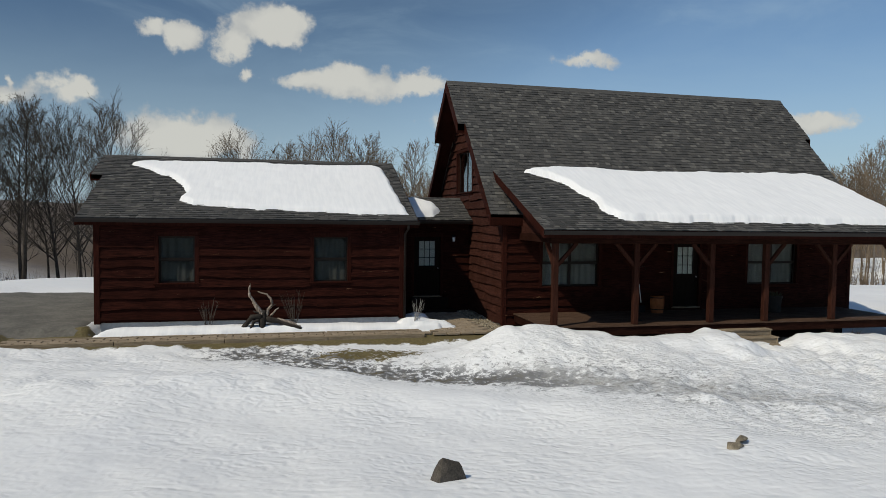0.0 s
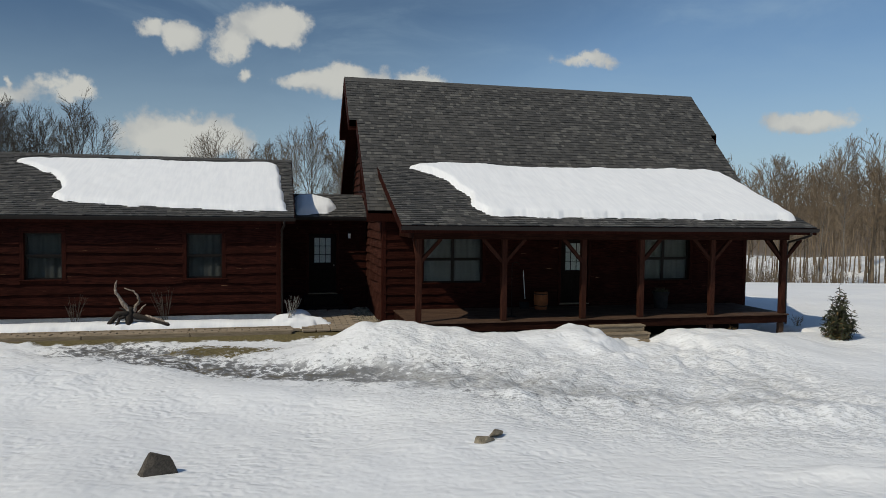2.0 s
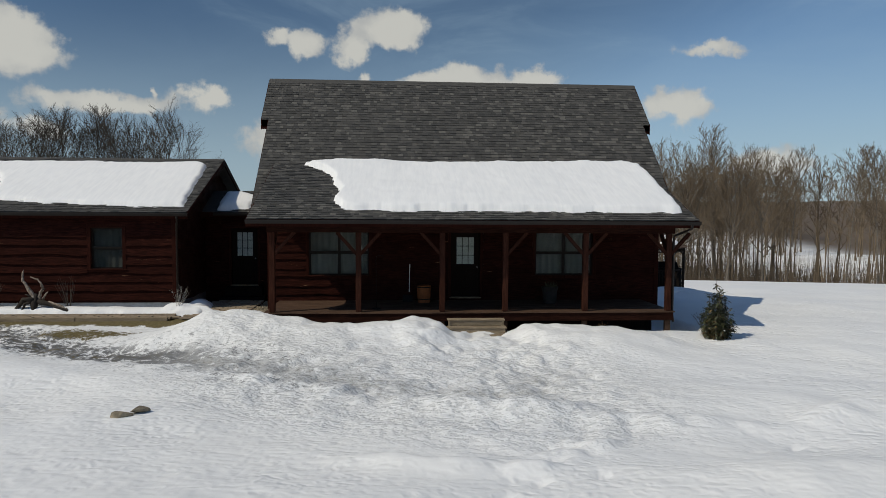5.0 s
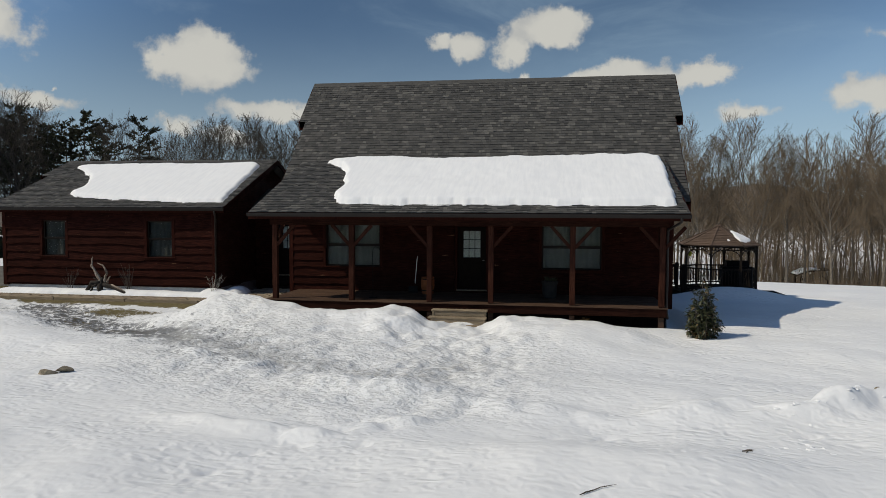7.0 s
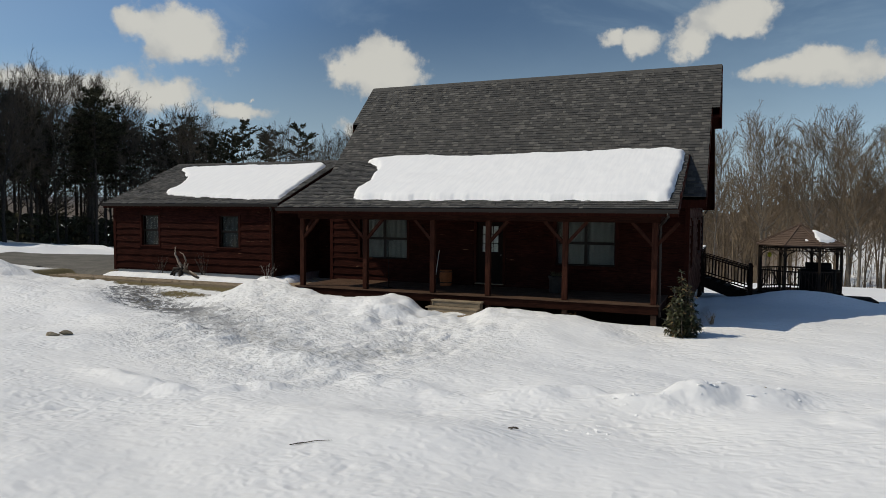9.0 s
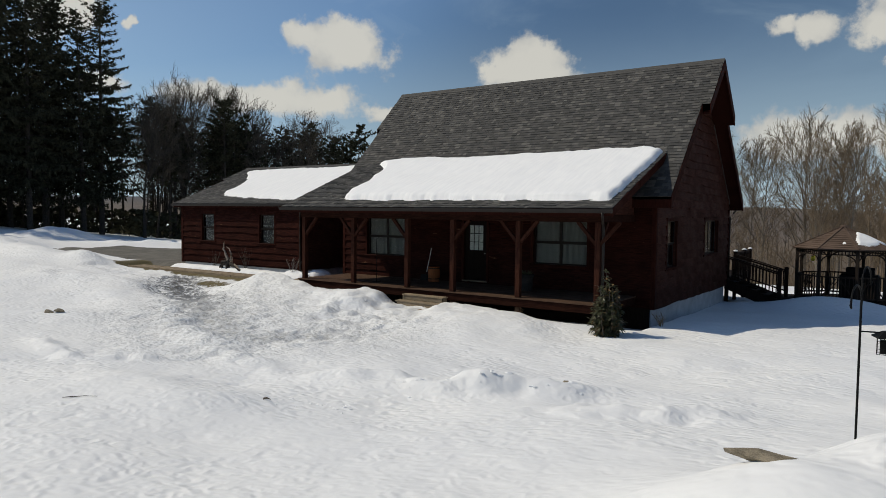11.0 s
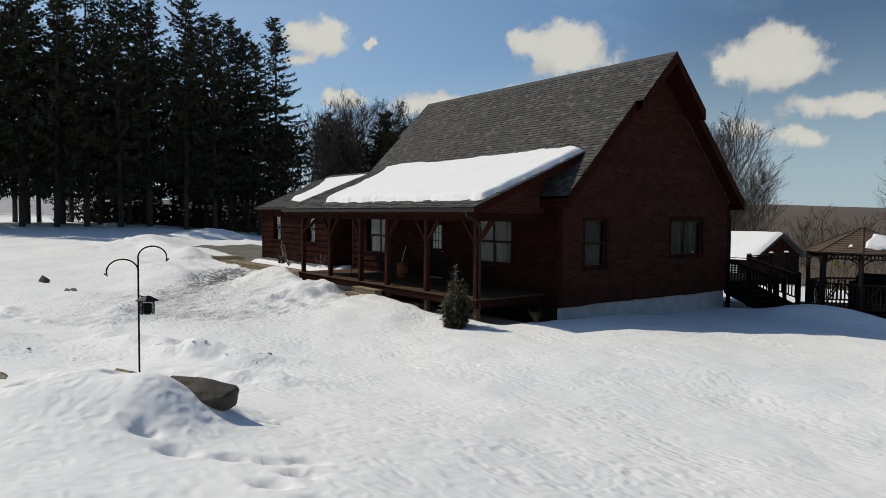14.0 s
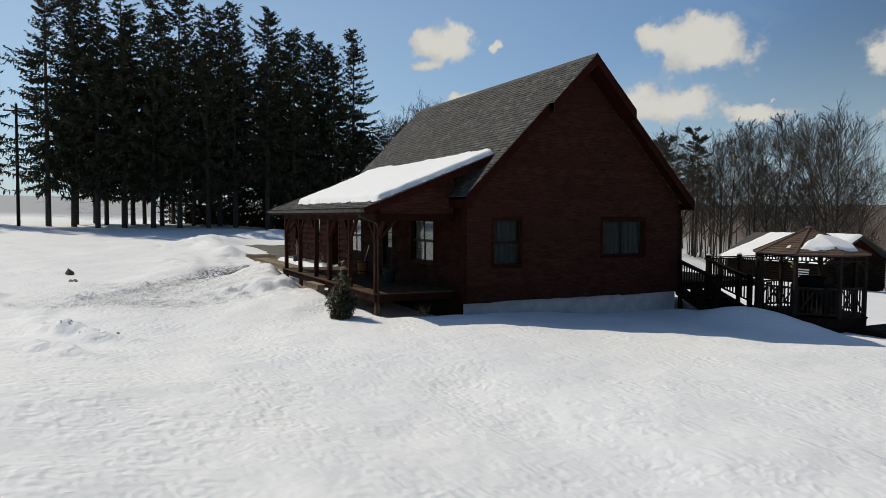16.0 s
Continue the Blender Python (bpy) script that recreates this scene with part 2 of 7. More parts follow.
def plain(name, colour, rough=0.6, metal=0.0, vary=0.25, scale=6.0, bumpy=0.1, spec=0.4):
    def build(n):
        c = coords(n)
        a = n.noise(c, scale, 5.0, 0.6)
        b = n.noise(c, scale * 9.0, 3.0, 0.6)
        f = n.math("ADD", n.math("MULTIPLY", a, 0.65), n.math("MULTIPLY", b, 0.35))
        col = n.mix(n.ramp(f, 0.3, 0.7), tuple(v * (1 - vary) for v in colour), tuple(min(0.95, v * (1 + vary)) for v in colour))
        return principled(n, col, n.ramp(a, 0.2, 0.8, max(0.03, rough - 0.1), min(1.0, rough + 0.1)), metal, normal=bump(n, b, bumpy, 0.01) if bumpy else None, **{"Specular IOR Level": spec})
    return material(name, build)


CONCRETE = plain("painted_concrete", (0.42, 0.43, 0.44), 0.85, vary=0.2, scale=2.5, bumpy=0.3)
GUTTER = plain("brown_gutter_metal", (0.016, 0.012, 0.010), 0.45, 0.0, 0.25, 3.0, 0.05, 0.25)
BLACK = plain("black_metal", (0.009, 0.009, 0.009), 0.5, 0.0, 0.3, 9.0, 0.05, 0.06)
SASH = plain("dark_sash_paint", (0.016, 0.012, 0.010), 0.5, 0.0, 0.25, 8.0, 0.1, 0.1)
WHITE_SASH = plain("white_muntin_paint", (0.70, 0.70, 0.68), 0.5, 0.0, 0.1, 8.0, 0.05)
DOOR_PAINT = plain("dark_brown_door_paint", (0.010, 0.0065, 0.005), 0.6, 0.0, 0.3, 6.0, 0.1, 0.04)
CURTAIN_PALE = plain("thin_white_curtain", (0.20, 0.197, 0.19), 0.9, 0.0, 0.12, 3.0, 0.0, 0.02)
CURTAIN = plain("pale_curtain_cloth", (0.072, 0.071, 0.069), 0.9, 0.0, 0.12, 3.0, 0.0, 0.02)
INSIDE = plain("dark_room_wall", (0.05, 0.045, 0.04), 0.9, 0.0, 0.2, 2.0, 0.1, 0.1)
STONE = plain("grey_brown_stone", (0.082, 0.071, 0.058), 0.85, 0.0, 0.6, 5.0, 1.0, 0.2)
STONE_TAN = plain("tan_stone", (0.23, 0.195, 0.140), 0.85, 0.0, 0.6, 9.0, 0.9, 0.2)
GRAVEL = plain("grey_gravel_drive", (0.135, 0.127, 0.110), 0.95, 0.0, 0.35, 1.2, 0.9, 0.2)
PAVER = make_wood("tan_concrete_paver", (0.26, 0.205, 0.145), (0.38, 0.31, 0.23), 0.9, "x")
BARK = plain("grey_brown_bark", (0.150, 0.130, 0.108), 0.95, 0.0, 0.45, 7.0, 0.8, 0.1)
TWIG = plain("brown_twig", (0.168, 0.129, 0.090), 0.95, 0.0, 0.40, 0.5, 0.2, 0.1)
TWIG_DARK = plain("dark_twig", (0.080, 0.068, 0.056), 0.95, 0.0, 0.35, 0.5, 0.2, 0.1)
BARK_DARK = plain("dark_conifer_bark", (0.055, 0.047, 0.040), 0.95, 0.0, 0.4, 7.0, 0.8, 0.1)
NEEDLE = plain("dark_spruce_needle", (0.044, 0.044, 0.028), 0.8, 0.0, 0.6, 1.6, 0.2, 0.03)
LEAF = plain("dull_green_leaf", (0.048, 0.052, 0.024), 0.5, 0.0, 0.6, 7.0, 0.3, 0.4)
LEAF_TAN = plain("dry_tan_leaf", (0.16, 0.105, 0.046), 0.7, 0.0, 0.4, 9.0, 0.3, 0.3)
CLAY = plain("brown_wood_barrel", (0.24, 0.085, 0.034), 0.7, 0.0, 0.3, 6.0, 0.3, 0.04)
GREY_TUB = plain("grey_stone_planter", (0.028, 0.026, 0.024), 0.85, 0.0, 0.3, 6.0, 0.4, 0.08)
COVER = plain("black_vinyl_cover", (0.007, 0.007, 0.007), 0.6, 0.0, 0.3, 5.0, 0.3, 0.06)
YELLOW = plain("yellow_plastic", (0.65, 0.60, 0.03), 0.5, 0.0, 0.1, 8.0, 0.05)
ROOT_DARK = plain("dark_wet_root", (0.035, 0.029, 0.024), 0.85, 0.0, 0.5, 8.0, 0.8, 0.2)
STALK = plain("pale_grey_stalk", (0.34, 0.32, 0.29), 0.8, 0.0, 0.3, 9.0, 0.2, 0.2)
STEEL = plain("grey_steel", (0.30, 0.30, 0.30), 0.35, 1.0, 0.2, 8.0, 0.1)


def b_glass(n):
    c = coords(n)
    wav = n.noise(c, 1.6, 2.0, 0.5)
    g = n.add("ShaderNodeBsdfGlossy", {"Color": (0.95, 0.97, 1.0, 1), "Roughness": n.ramp(wav, 0.3, 0.7, 0.02, 0.06)})
    t = n.add("ShaderNodeBsdfTransparent", {"Color": (0.86, 0.89, 0.88, 1)})
    w = n.add("ShaderNodeLayerWeight", {"Blend": 0.5}).outputs["Facing"]
    f = n.math("MULTIPLY", n.math("POWER", w, 4.0), 0.9)
    return n.add("ShaderNodeMixShader", {0: f, 1: t.outputs[0], 2: g.outputs[0]}).outputs[0]


GLASS = material("window_glass", b_glass)

# ---- shapes ----
class Shape:
    """Vertices and faces of one mesh, in world metres."""

    def __init__(self):
        self.v, self.f = [], []

    def add(self, verts, faces):
        k = len(self.v)
        self.v.extend(verts)
        self.f.extend([tuple(i + k for i in f) for f in faces])

    def box(self, a, b, edge=0.0):
        """An upright box from corner a to corner b; edge: width of its chamfers."""
        (x0, y0, z0), (x1, y1, z1) = [min(p, q) for p, q in zip(a, b)], [max(p, q) for p, q in zip(a, b)]
        if not edge:
            self.add([(x, y, z) for z in (z0, z1) for y in (y0, y1) for x in (x0, x1)],
                     [(0, 2, 3, 1), (4, 5, 7, 6), (0, 1, 5, 4), (2, 6, 7, 3), (0, 4, 6, 2), (1, 3, 7, 5)])
            return self
        bm = bmesh.new()
        bmesh.ops.create_cube(bm, size=1)
        bmesh.ops.scale(bm, vec=(x1 - x0, y1 - y0, z1 - z0), verts=bm.verts)
        bmesh.ops.translate(bm, vec=((x0 + x1) / 2, (y0 + y1) / 2, (z0 + z1) / 2), verts=bm.verts)
        bmesh.ops.bevel(bm, geom=bm.edges[:], offset=edge, segments=1, affect="EDGES")
        self.take(bm)
        return self

    def take(self, bm):
        bm.verts.index_update()
        self.add([tuple(v.co) for v in bm.verts], [tuple(v.index for v in f.verts) for f in bm.faces])
        bm.free()

    def beam(self, p, q, w, h, up=(0, 0, 1), edge=0.0):
        """A square bar from p to q, w wide and h high."""
        p, q = Vector(p), Vector(q)
        d = (q - p)
        n = d.normalized()
        s = n.cross(Vector(up))
        s = s.normalized() if s.length > 1e-5 else Vector((1, 0, 0))
        u = s.cross(n)
        m = Matrix((s, n, u)).transposed()
        part_shape = Shape().box((-w / 2, 0, -h / 2), (w / 2, d.length, h / 2), edge)
        self.add([tuple(p + m @ Vector(c)) for c in part_shape.v], part_shape.f)
        return self

    def tube(self, points, radii, sides=6, cap=True):
        k = len(self.v)
        ref = Vector((0.13, 0.31, 0.94))
        for i, (p, r) in enumerate(zip(points, radii)):
            p = Vector(p)
            d = Vector(points[min(i + 1, len(points) - 1)]) - Vector(points[max(i - 1, 0)])
            d = d.normalized() if d.length > 1e-9 else Vector((0, 0, 1))
            a = d.cross(ref if abs(d.dot(ref)) < 0.95 else Vector((1, 0, 0))).normalized()
            b = d.cross(a)
            for j in range(sides):
                t = 2 * math.pi * j / sides
                self.v.append(tuple(p + (a * math.cos(t) + b * math.sin(t)) * r))
        for i in range(len(points) - 1):
            for j in range(sides):
                a0, a1 = k + i * sides + j, k + i * sides + (j + 1) % sides
                self.f.append((a0, a1, a1 + sides, a0 + sides))
        if cap:
            self.f.append(tuple(k + j for j in reversed(range(sides))))
            self.f.append(tuple(k + (len(points) - 1) * sides + j for j in range(sides)))
        return self

    def prism(self, outline, axis, a, b):
        """A plate: the outline (pairs of the two other axes, in x, y, z order) pulled along axis from a to b."""
        k = "xyz".index(axis)
        pts = []
        for c in (a, b):
            for p in outline:
                q = list(p)
                q.insert(k, c)
                pts.append(tuple(q))
        n = len(outline)
        faces = [tuple(range(n)), tuple(range(2 * n - 1, n - 1, -1))] + [(i, i + n, (i + 1) % n + n, (i + 1) % n) for i in range(n)]
        self.add(pts, faces)
        return self

    def mesh(self, name):
        me = bpy.data.meshes.new(name)
        me.from_pydata(self.v, [], self.f)
        me.update()
        bm = bmesh.new()
        bm.from_mesh(me)
        bmesh.ops.recalc_face_normals(bm, faces=bm.faces)
        bm.to_mesh(me)
        bm.free()
        return me


def part(name, shape, material_, parent=None, label="", smooth=False, raw=False):
    """One mesh object in world place, under a thing or part."""
    if raw:
        me = bpy.data.meshes.new(name)
        me.from_pydata(shape.v, [], shape.f)
        me.update()
    else:
        me = shape.mesh(name)
    me.materials.append(material_)
    if smooth:
        me.polygons.foreach_set("use_smooth", [True] * len(me.polygons))
    ob = new(name, me)
    if parent is not None:
        hang(ob, parent)
    if label:
        ob["label"] = label
    return ob


BASES = {}


def place_of(ob):
    return BASES.get(ob.name, Matrix())


def hang(ob, parent):
    ob.parent = parent
    ob.matrix_parent_inverse = place_of(parent).inverted()


def thing(name, at, label, category, group="", kind=""):
    e = new(name)
    e.location = at
    e.empty_display_size = 0.2
    BASES[e.name] = Matrix.Translation(at)
    return tagged(e, label, category, group, kind)


# ---- ground ----
def step(a, b, v):
    t = np.clip((np.asarray(v, float) - a) / (b - a), 0, 1)
    return t * t * (3 - 2 * t)


def hash2(ix, iy, seed):
    h = (ix.astype(np.int64) * 374761393 + iy.astype(np.int64) * 668265263 + seed * 974634777) & 0xFFFFFFFF
    h = ((h ^ (h >> 13)) * 1274126177) & 0xFFFFFFFF
    return ((h ^ (h >> 16)) & 0xFFFF) / 65535.0


def lumps(x, y, size, seed=0):
    """Smooth noise between -1 and 1 with lumps of that size in metres."""
    x, y = np.asarray(x, float) / size, np.asarray(y, float) / size
    ix, iy = np.floor(x), np.floor(y)
    fx, fy = x - ix, y - iy
    fx, fy = fx * fx * fx * (fx * (fx * 6 - 15) + 10), fy * fy * fy * (fy * (fy * 6 - 15) + 10)
    a, b = hash2(ix, iy, seed), hash2(ix + 1, iy, seed)
    c, d = hash2(ix, iy + 1, seed), hash2(ix + 1, iy + 1, seed)
    return 2 * ((a * (1 - fx) + b * fx) * (1 - fy) + (c * (1 - fx) + d * fx) * fy) - 1


def mound(x, y, cx, cy, rx, ry, h, turn=0.0):
    c, s = math.cos(radians(turn)), math.sin(radians(turn))
    u, v = ((x - cx) * c + (y - cy) * s) / rx, (-(x - cx) * s + (y - cy) * c) / ry
    return h * np.exp(-(u * u + v * v))


def lay(x, y):
    """The lie of the land without small relief."""
    x, y = np.asarray(x, float), np.asarray(y, float)
    g = 0.12 + 0.030 * np.clip(5 - x, 0, 60) + 0.040 * np.clip(10 - y, 0, 14)
    g = g - 0.055 * np.clip(y - 19, 0, 130) * step(-14, 8, x + np.clip(y - 36, 0, 90) * 0.5) - 0.0008 * np.clip(y - 40, 0, 75) ** 2 * step(-30, 10, x + np.clip(y - 36, 0, 90) * 0.4)
    slant = x + np.clip(y - 36, 0, 90) * 0.5
    g = g - 0.06 * np.clip(y - 31, 0, 100) * step(-40, -15, slant) * (1 - step(-14, 8, slant))
    g = g + 0.80 * step(19, 28, x) * step(15, 5.5, y)
    g = g - 0.02 * np.clip(x - 30, 0, 60) * step(8, 20, y)
    # hollow behind the drive
    g = g - 0.09 * np.clip(y - 24, 0, 12) * step(-11, -18, x) - 0.075 * np.clip(y - 36, 0, 26) * step(-80, -56, slant) * (1 - step(-34, -14, slant))
    r = np.hypot(x - 12, y - 20)
    # rise under the woods beyond the shelter
    g = g + 7.5 * step(84, 140, r) * step(24, 42, x) * step(150, 100, x) * step(30, 60, y)
    g = g + (8.5 + 14.5 * step(20, 110, x)) * step(140, 330, r) + 8 * step(500, 1500, r) * (1 + 0.8 * lumps(x, y, 420, 5))
    return g


TRACK = [(-6.0, 17.1), (-0.4, 16.9), (2.4, 15.0), (4.9, 13.8), (7.0, 12.7), (9.0, 11.6), (11.2, 10.4), (12.9, 9.8), (13.7, 11.8), (12.9, 15.4)]
CREST = [(-7.0, 14.6), (-2.4, 14.3), (2.4, 13.6), (5.0, 12.6), (7.2, 11.5), (9.6, 10.2), (12.3, 8.9), (14.2, 8.1), (16.6, 7.7), (19.4, 8.4), (21.4, 10.0)]


def near_line(x, y, line):
    best = np.full(np.shape(x), 1e9)
    for (ax, ay), (bx, by) in zip(line, line[1:]):
        dx, dy = bx - ax, by - ay
        t = np.clip(((x - ax) * dx + (y - ay) * dy) / (dx * dx + dy * dy), 0, 1)
        best = np.minimum(best, np.hypot(x - ax - t * dx, y - ay - t * dy))
    return best


FEET = [(26.96, 6.05), (27.41, 6.2), (27.7, 6.58), (27.91, 6.82), (27.99, 7.09), (28.47, 6.59), (28.98, 6.72), (28.34, 6.88), (29.13, 6.4), (29.9, 6.6), (25.49, 5.28), (25.46, 5.73), (25.77, 6.09), (25.42, 4.55), (25.26, 3.7), (24.7, 4.2),
        (11.57, 4.5), (11.74, 5.2), (12.23, 5.59), (12.57, 6.29), (12.61, 6.91), (13.0, 5.7), (14.2, 8.05), (19.3, 8.8), (18.84, 7.3), (15.4, 6.62), (16.1, 6.9)]


def bump_end(x, y):
    """The trodden heap beside the boulder: long, with a blunt end."""
    c, s = math.cos(radians(44)), math.sin(radians(44))
    u, v = ((x - 25.96) * c + (y - 6.11) * s) / 0.98, (-(x - 25.96) * s + (y - 6.11) * c) / 0.82
    return 0.30 * np.exp(-u ** 4 - v * v) + mound(x, y, 25.2, 5.5, 1.2, 0.9, 0.20, 44) + mound(x, y, 25.25, 6.05, 0.75, 0.5, 0.07, 44) + mound(x, y, 26.06, 6.34, 0.45, 0.45, 0.06) + mound(x, y, 26.48, 6.40, 0.30, 0.28, 0.06) + mound(x, y, 26.38, 6.24, 0.36, 0.30, 0.10, 44)


def relief(x, y):
    """Height of the snow's surface."""
    g = lay(x, y)
    near = step(60, 25, np.hypot(x - 14, y - 12))
    g = g + near * (0.095 * lumps(x, y * 1.3, 3.1, 1) + 0.032 * lumps(x, y, 1.15, 2) + 0.014 * lumps(x * 0.8 + y * 0.3, y, 0.47, 3) + 0.008 * lumps(x, y * 1.2, 0.30, 4))
    d = near_line(x, y, TRACK)
    g = g - (0.14 - 0.08 * step(3, 6, x)) * step(1.5, 0.5, d) + step(1.7, 0.9, d) * (0.05 * lumps(x, y, 0.38, 8) + 0.035 * lumps(x, y, 0.2, 9))
    g = g + step(3.4, 1.8, d) * step(5, 8, x) * step(17, 13, x) * (0.035 * lumps(x, y, 0.46, 63) + 0.028 * lumps(x, y, 0.27, 64))
    # bank thrown up before the track and before the porch
    dc = near_line(x, y, CREST)
    g = g + (0.10 + 0.05 * lumps(x, y, 1.7, 41)) * np.exp(-(dc / 0.42) ** 2) * (1 + 0.35 * lumps(x, y, 0.34, 42))
    g = g + mound(x, y, -2.6, 13.2, 4.5, 1.0, 0.22, -10) + mound(x, y, 3.6, 11.9, 3.4, 0.8, 0.14, -24) + mound(x, y, 6.6, 8.6, 1.3, 0.8, 0.10, 10)
    xb = x + 0.22 * lumps(x, y, 0.9, 31)
    crest = np.interp(xb, [3.2, 4.4, 5.2, 5.8, 6.3, 7.5, 8.6, 9.5, 10.4, 11.1, 11.6, 12.0, 12.3, 13.5, 13.8, 14.2, 15.2, 16.4, 17.4, 18.8], [0, 0.16, 0.36, 0.52, 0.58, 0.54, 0.50, 0.48, 0.54, 0.64, 0.56, 0.36, 0.24, 0.24, 0.34, 0.42, 0.38, 0.28, 0.18, 0])
    yb = 15.95 + 0.10 * lumps(x, y, 1.3, 33) + 0.35 * step(9, 6, x)
    away = np.where(y < yb, (yb - y) / (1.25 + 0.35 * step(10, 6, x)), (y - yb) / 0.55)
    g = g + crest * (0.62 * np.exp(-away * away * (1 + 0.25 * lumps(x, y, 0.7, 35))) + 0.38 * np.exp(-np.where(y < yb, 0.24, 1.0) * away * away)) * (1 + 0.09 * lumps(x, y, 0.5, 37) + 0.06 * lumps(x, y, 0.24, 38))
    g = g + bump_end(x, y) + mound(x, y, 24.6, 4.9, 0.9, 0.7, 0.18) + mound(x, y, 19.95, 8.85, 1.6, 0.28, 0.15, 29) * (1 + 0.9 * lumps(x, y, 0.55, 61) + 0.6 * lumps(x, y, 0.27, 62)) + mound(x, y, 22.6, 8.6, 1.6, 0.4, 0.12, 30) + mound(x, y, 16.6, 5.4, 2.2, 0.8, 0.16)
    g = g + mound(x, y, 11.1, 6.3, 1.35, 0.26, 0.12, -9) * (1 + 0.4 * lumps(x, y, 0.5, 57))
    # banks round the drive
    g = g + mound(x, y, -15.9, 26.4, 4.2, 0.75, 0.42, 32) * (1 + 0.4 * lumps(x, y, 0.7, 53))
    g = g + mound(x, y, -19.0, 31.0, 5.5, 1.1, 0.55, -8) + mound(x, y, -19, 17.5, 1.6, 3.0, 0.5, 20) + mound(x, y, -8.2, 17.0, 1.3, 0.7, 0.45) + mound(x, y, -14, 16.8, 4.5, 1.1, 0.5, -4) + mound(x, y, -25.5, 23.8, 1.9, 4.6, 0.80, 24) + mound(x, y, 22.9, 28.0, 2.6, 0.8, 0.62) + mound(x, y, 17.5, 8.2, 0.7, 0.35, 0.16, 30) + mound(x, y, 18.2, 8.6, 0.3, 0.25, 0.12) + mound(x, y, 25.2, 15.0, 3.6, 0.35, 0.06, 44)
    rough = step(0.12, 0.5, mound(x, y, 19.95, 8.85, 1.7, 0.35, 0.8, 29) + mound(x, y, -19.0, 31.0, 6.5, 1.5, 1, -8) + mound(x, y, -25.5, 23.8, 2.3, 5.5, 1, 24) + mound(x, y, -17, 16, 5, 4, 1) + mound(x, y, 13.0, 14.4, 1.4, 1.5, 1) + mound(x, y, 11.6, 14.3, 2.6, 1.0, 0.8) + mound(x, y, -2.6, 13.2, 5, 1.2, 0.4) + mound(x, y, 13.1, 6.9, 1.7, 0.3, 0.9, 44) + mound(x, y, 22.6, 8.6, 1.6, 0.6, 0.9, 30))
    g = g + rough * (0.05 * lumps(x, y, 0.62, 11) + 0.06 * lumps(x, y, 0.3, 12))
    for fx, fy in FEET:
        g = g - (0.15 if fx > 22 else 0.06) * np.exp(-mound(x, y, fx, fy, 0.17, 0.105, 1.0, 35).clip(1e-9, 1) ** -2 * 0.4 + 0.4)
    # cleared drive, walk and planting bed, and the house plots
    drive = step(-4.9, -5.6, x) * step(-17.5, -15.5, x) * step(19.3, 20.1, y) * step(29.6, 28.4, y) * step(0.8, -0.1, y - 27.1 - 0.63 * (x + 12.6) + 0.25 * lumps(x, y, 0.9, 51))
    g = g * (1 - drive) + (0.36 + 0.02 * (-5 - x)) * drive
    walk_ = step(-7.1, -6.5, x) * step(6.3, 6.0, x) * step(17.8, 18.05, y) * step(20.2, 19.9, y)
    walk_ = np.maximum(walk_, step(4.1, 4.3, x) * step(6.9, 6.6, x) * step(17.5, 18, y) * step(24.5, 24.2, y))
    g = g * (1 - walk_) + 0.24 * walk_
    house = step(6.2, 6.7, x) * step(19.6, 19.1, x) * step(16.6, 17.0, y) * step(29.0, 28.5, y)
    house = np.maximum(house, step(-4.9, -4.5, x) * step(7.0, 6.6, x) * step(19.8, 20.2, y) * step(29.8, 29.4, y))
    return g - house * np.clip(g + 0.35, 0, 2)


def axis_steps(parts):
    out = []
    for a, b, s in parts:
        n = max(1, int(round((b - a) / s)))
        out += [a + (b - a) * i / n for i in range(n)]
    return np.array(out + [parts[-1][1]])


def spread(a, first, far):
    vals, s = [a], first
    while abs(vals[-1]) < far:
        s *= 1.35
        vals.append(vals[-1] + s)
    return vals[1:]


def height(x, y):
    return float(relief(np.array([x], float), np.array([y], float))[0])


def build_ground():
    xs = np.concatenate([sorted(-v for v in spread(22, 0.8, 1800)), axis_steps([(-22, -8, 0.45), (-8, 0, 0.17), (0, 11, 0.115), (11, 16.2, 0.075), (16.2, 24.2, 0.115), (24.2, 30.6, 0.062), (30.6, 36, 0.17), (36, 50, 0.6), (50, 120, 3.0)]), spread(120, 4.0, 1800)])
    ys = np.concatenate([sorted(-v for v in spread(8, 0.8, 1800)), axis_steps([(-8, 2.5, 0.35), (2.5, 3.5, 0.115), (3.5, 8.6, 0.062), (8.6, 16.6, 0.11), (16.6, 18.4, 0.16), (18.4, 34, 0.3), (34, 60, 0.9), (60, 165, 3.0)]), spread(165, 4.0, 1800)])
    X, Y = np.meshgrid(xs, ys)
    Z = relief(X, Y)
    nx, ny = len(xs), len(ys)
    i = (np.arange(ny - 1)[:, None] * nx + np.arange(nx - 1)[None, :]).ravel()
    faces = np.stack([i, i + 1, i + nx + 1, i + nx], 1)
    me = bpy.data.meshes.new("ground")
    me.from_pydata(np.stack([X.ravel(), Y.ravel(), Z.ravel()], 1).tolist(), [], faces.tolist())
    me.update()
    me.polygons.foreach_set("use_smooth", [True] * len(me.polygons))
    ground = new("ground", me)
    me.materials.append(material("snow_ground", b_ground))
    return tagged(ground, "old lumpy snow cover with bare icy grass patches", "snow", kind="structure")


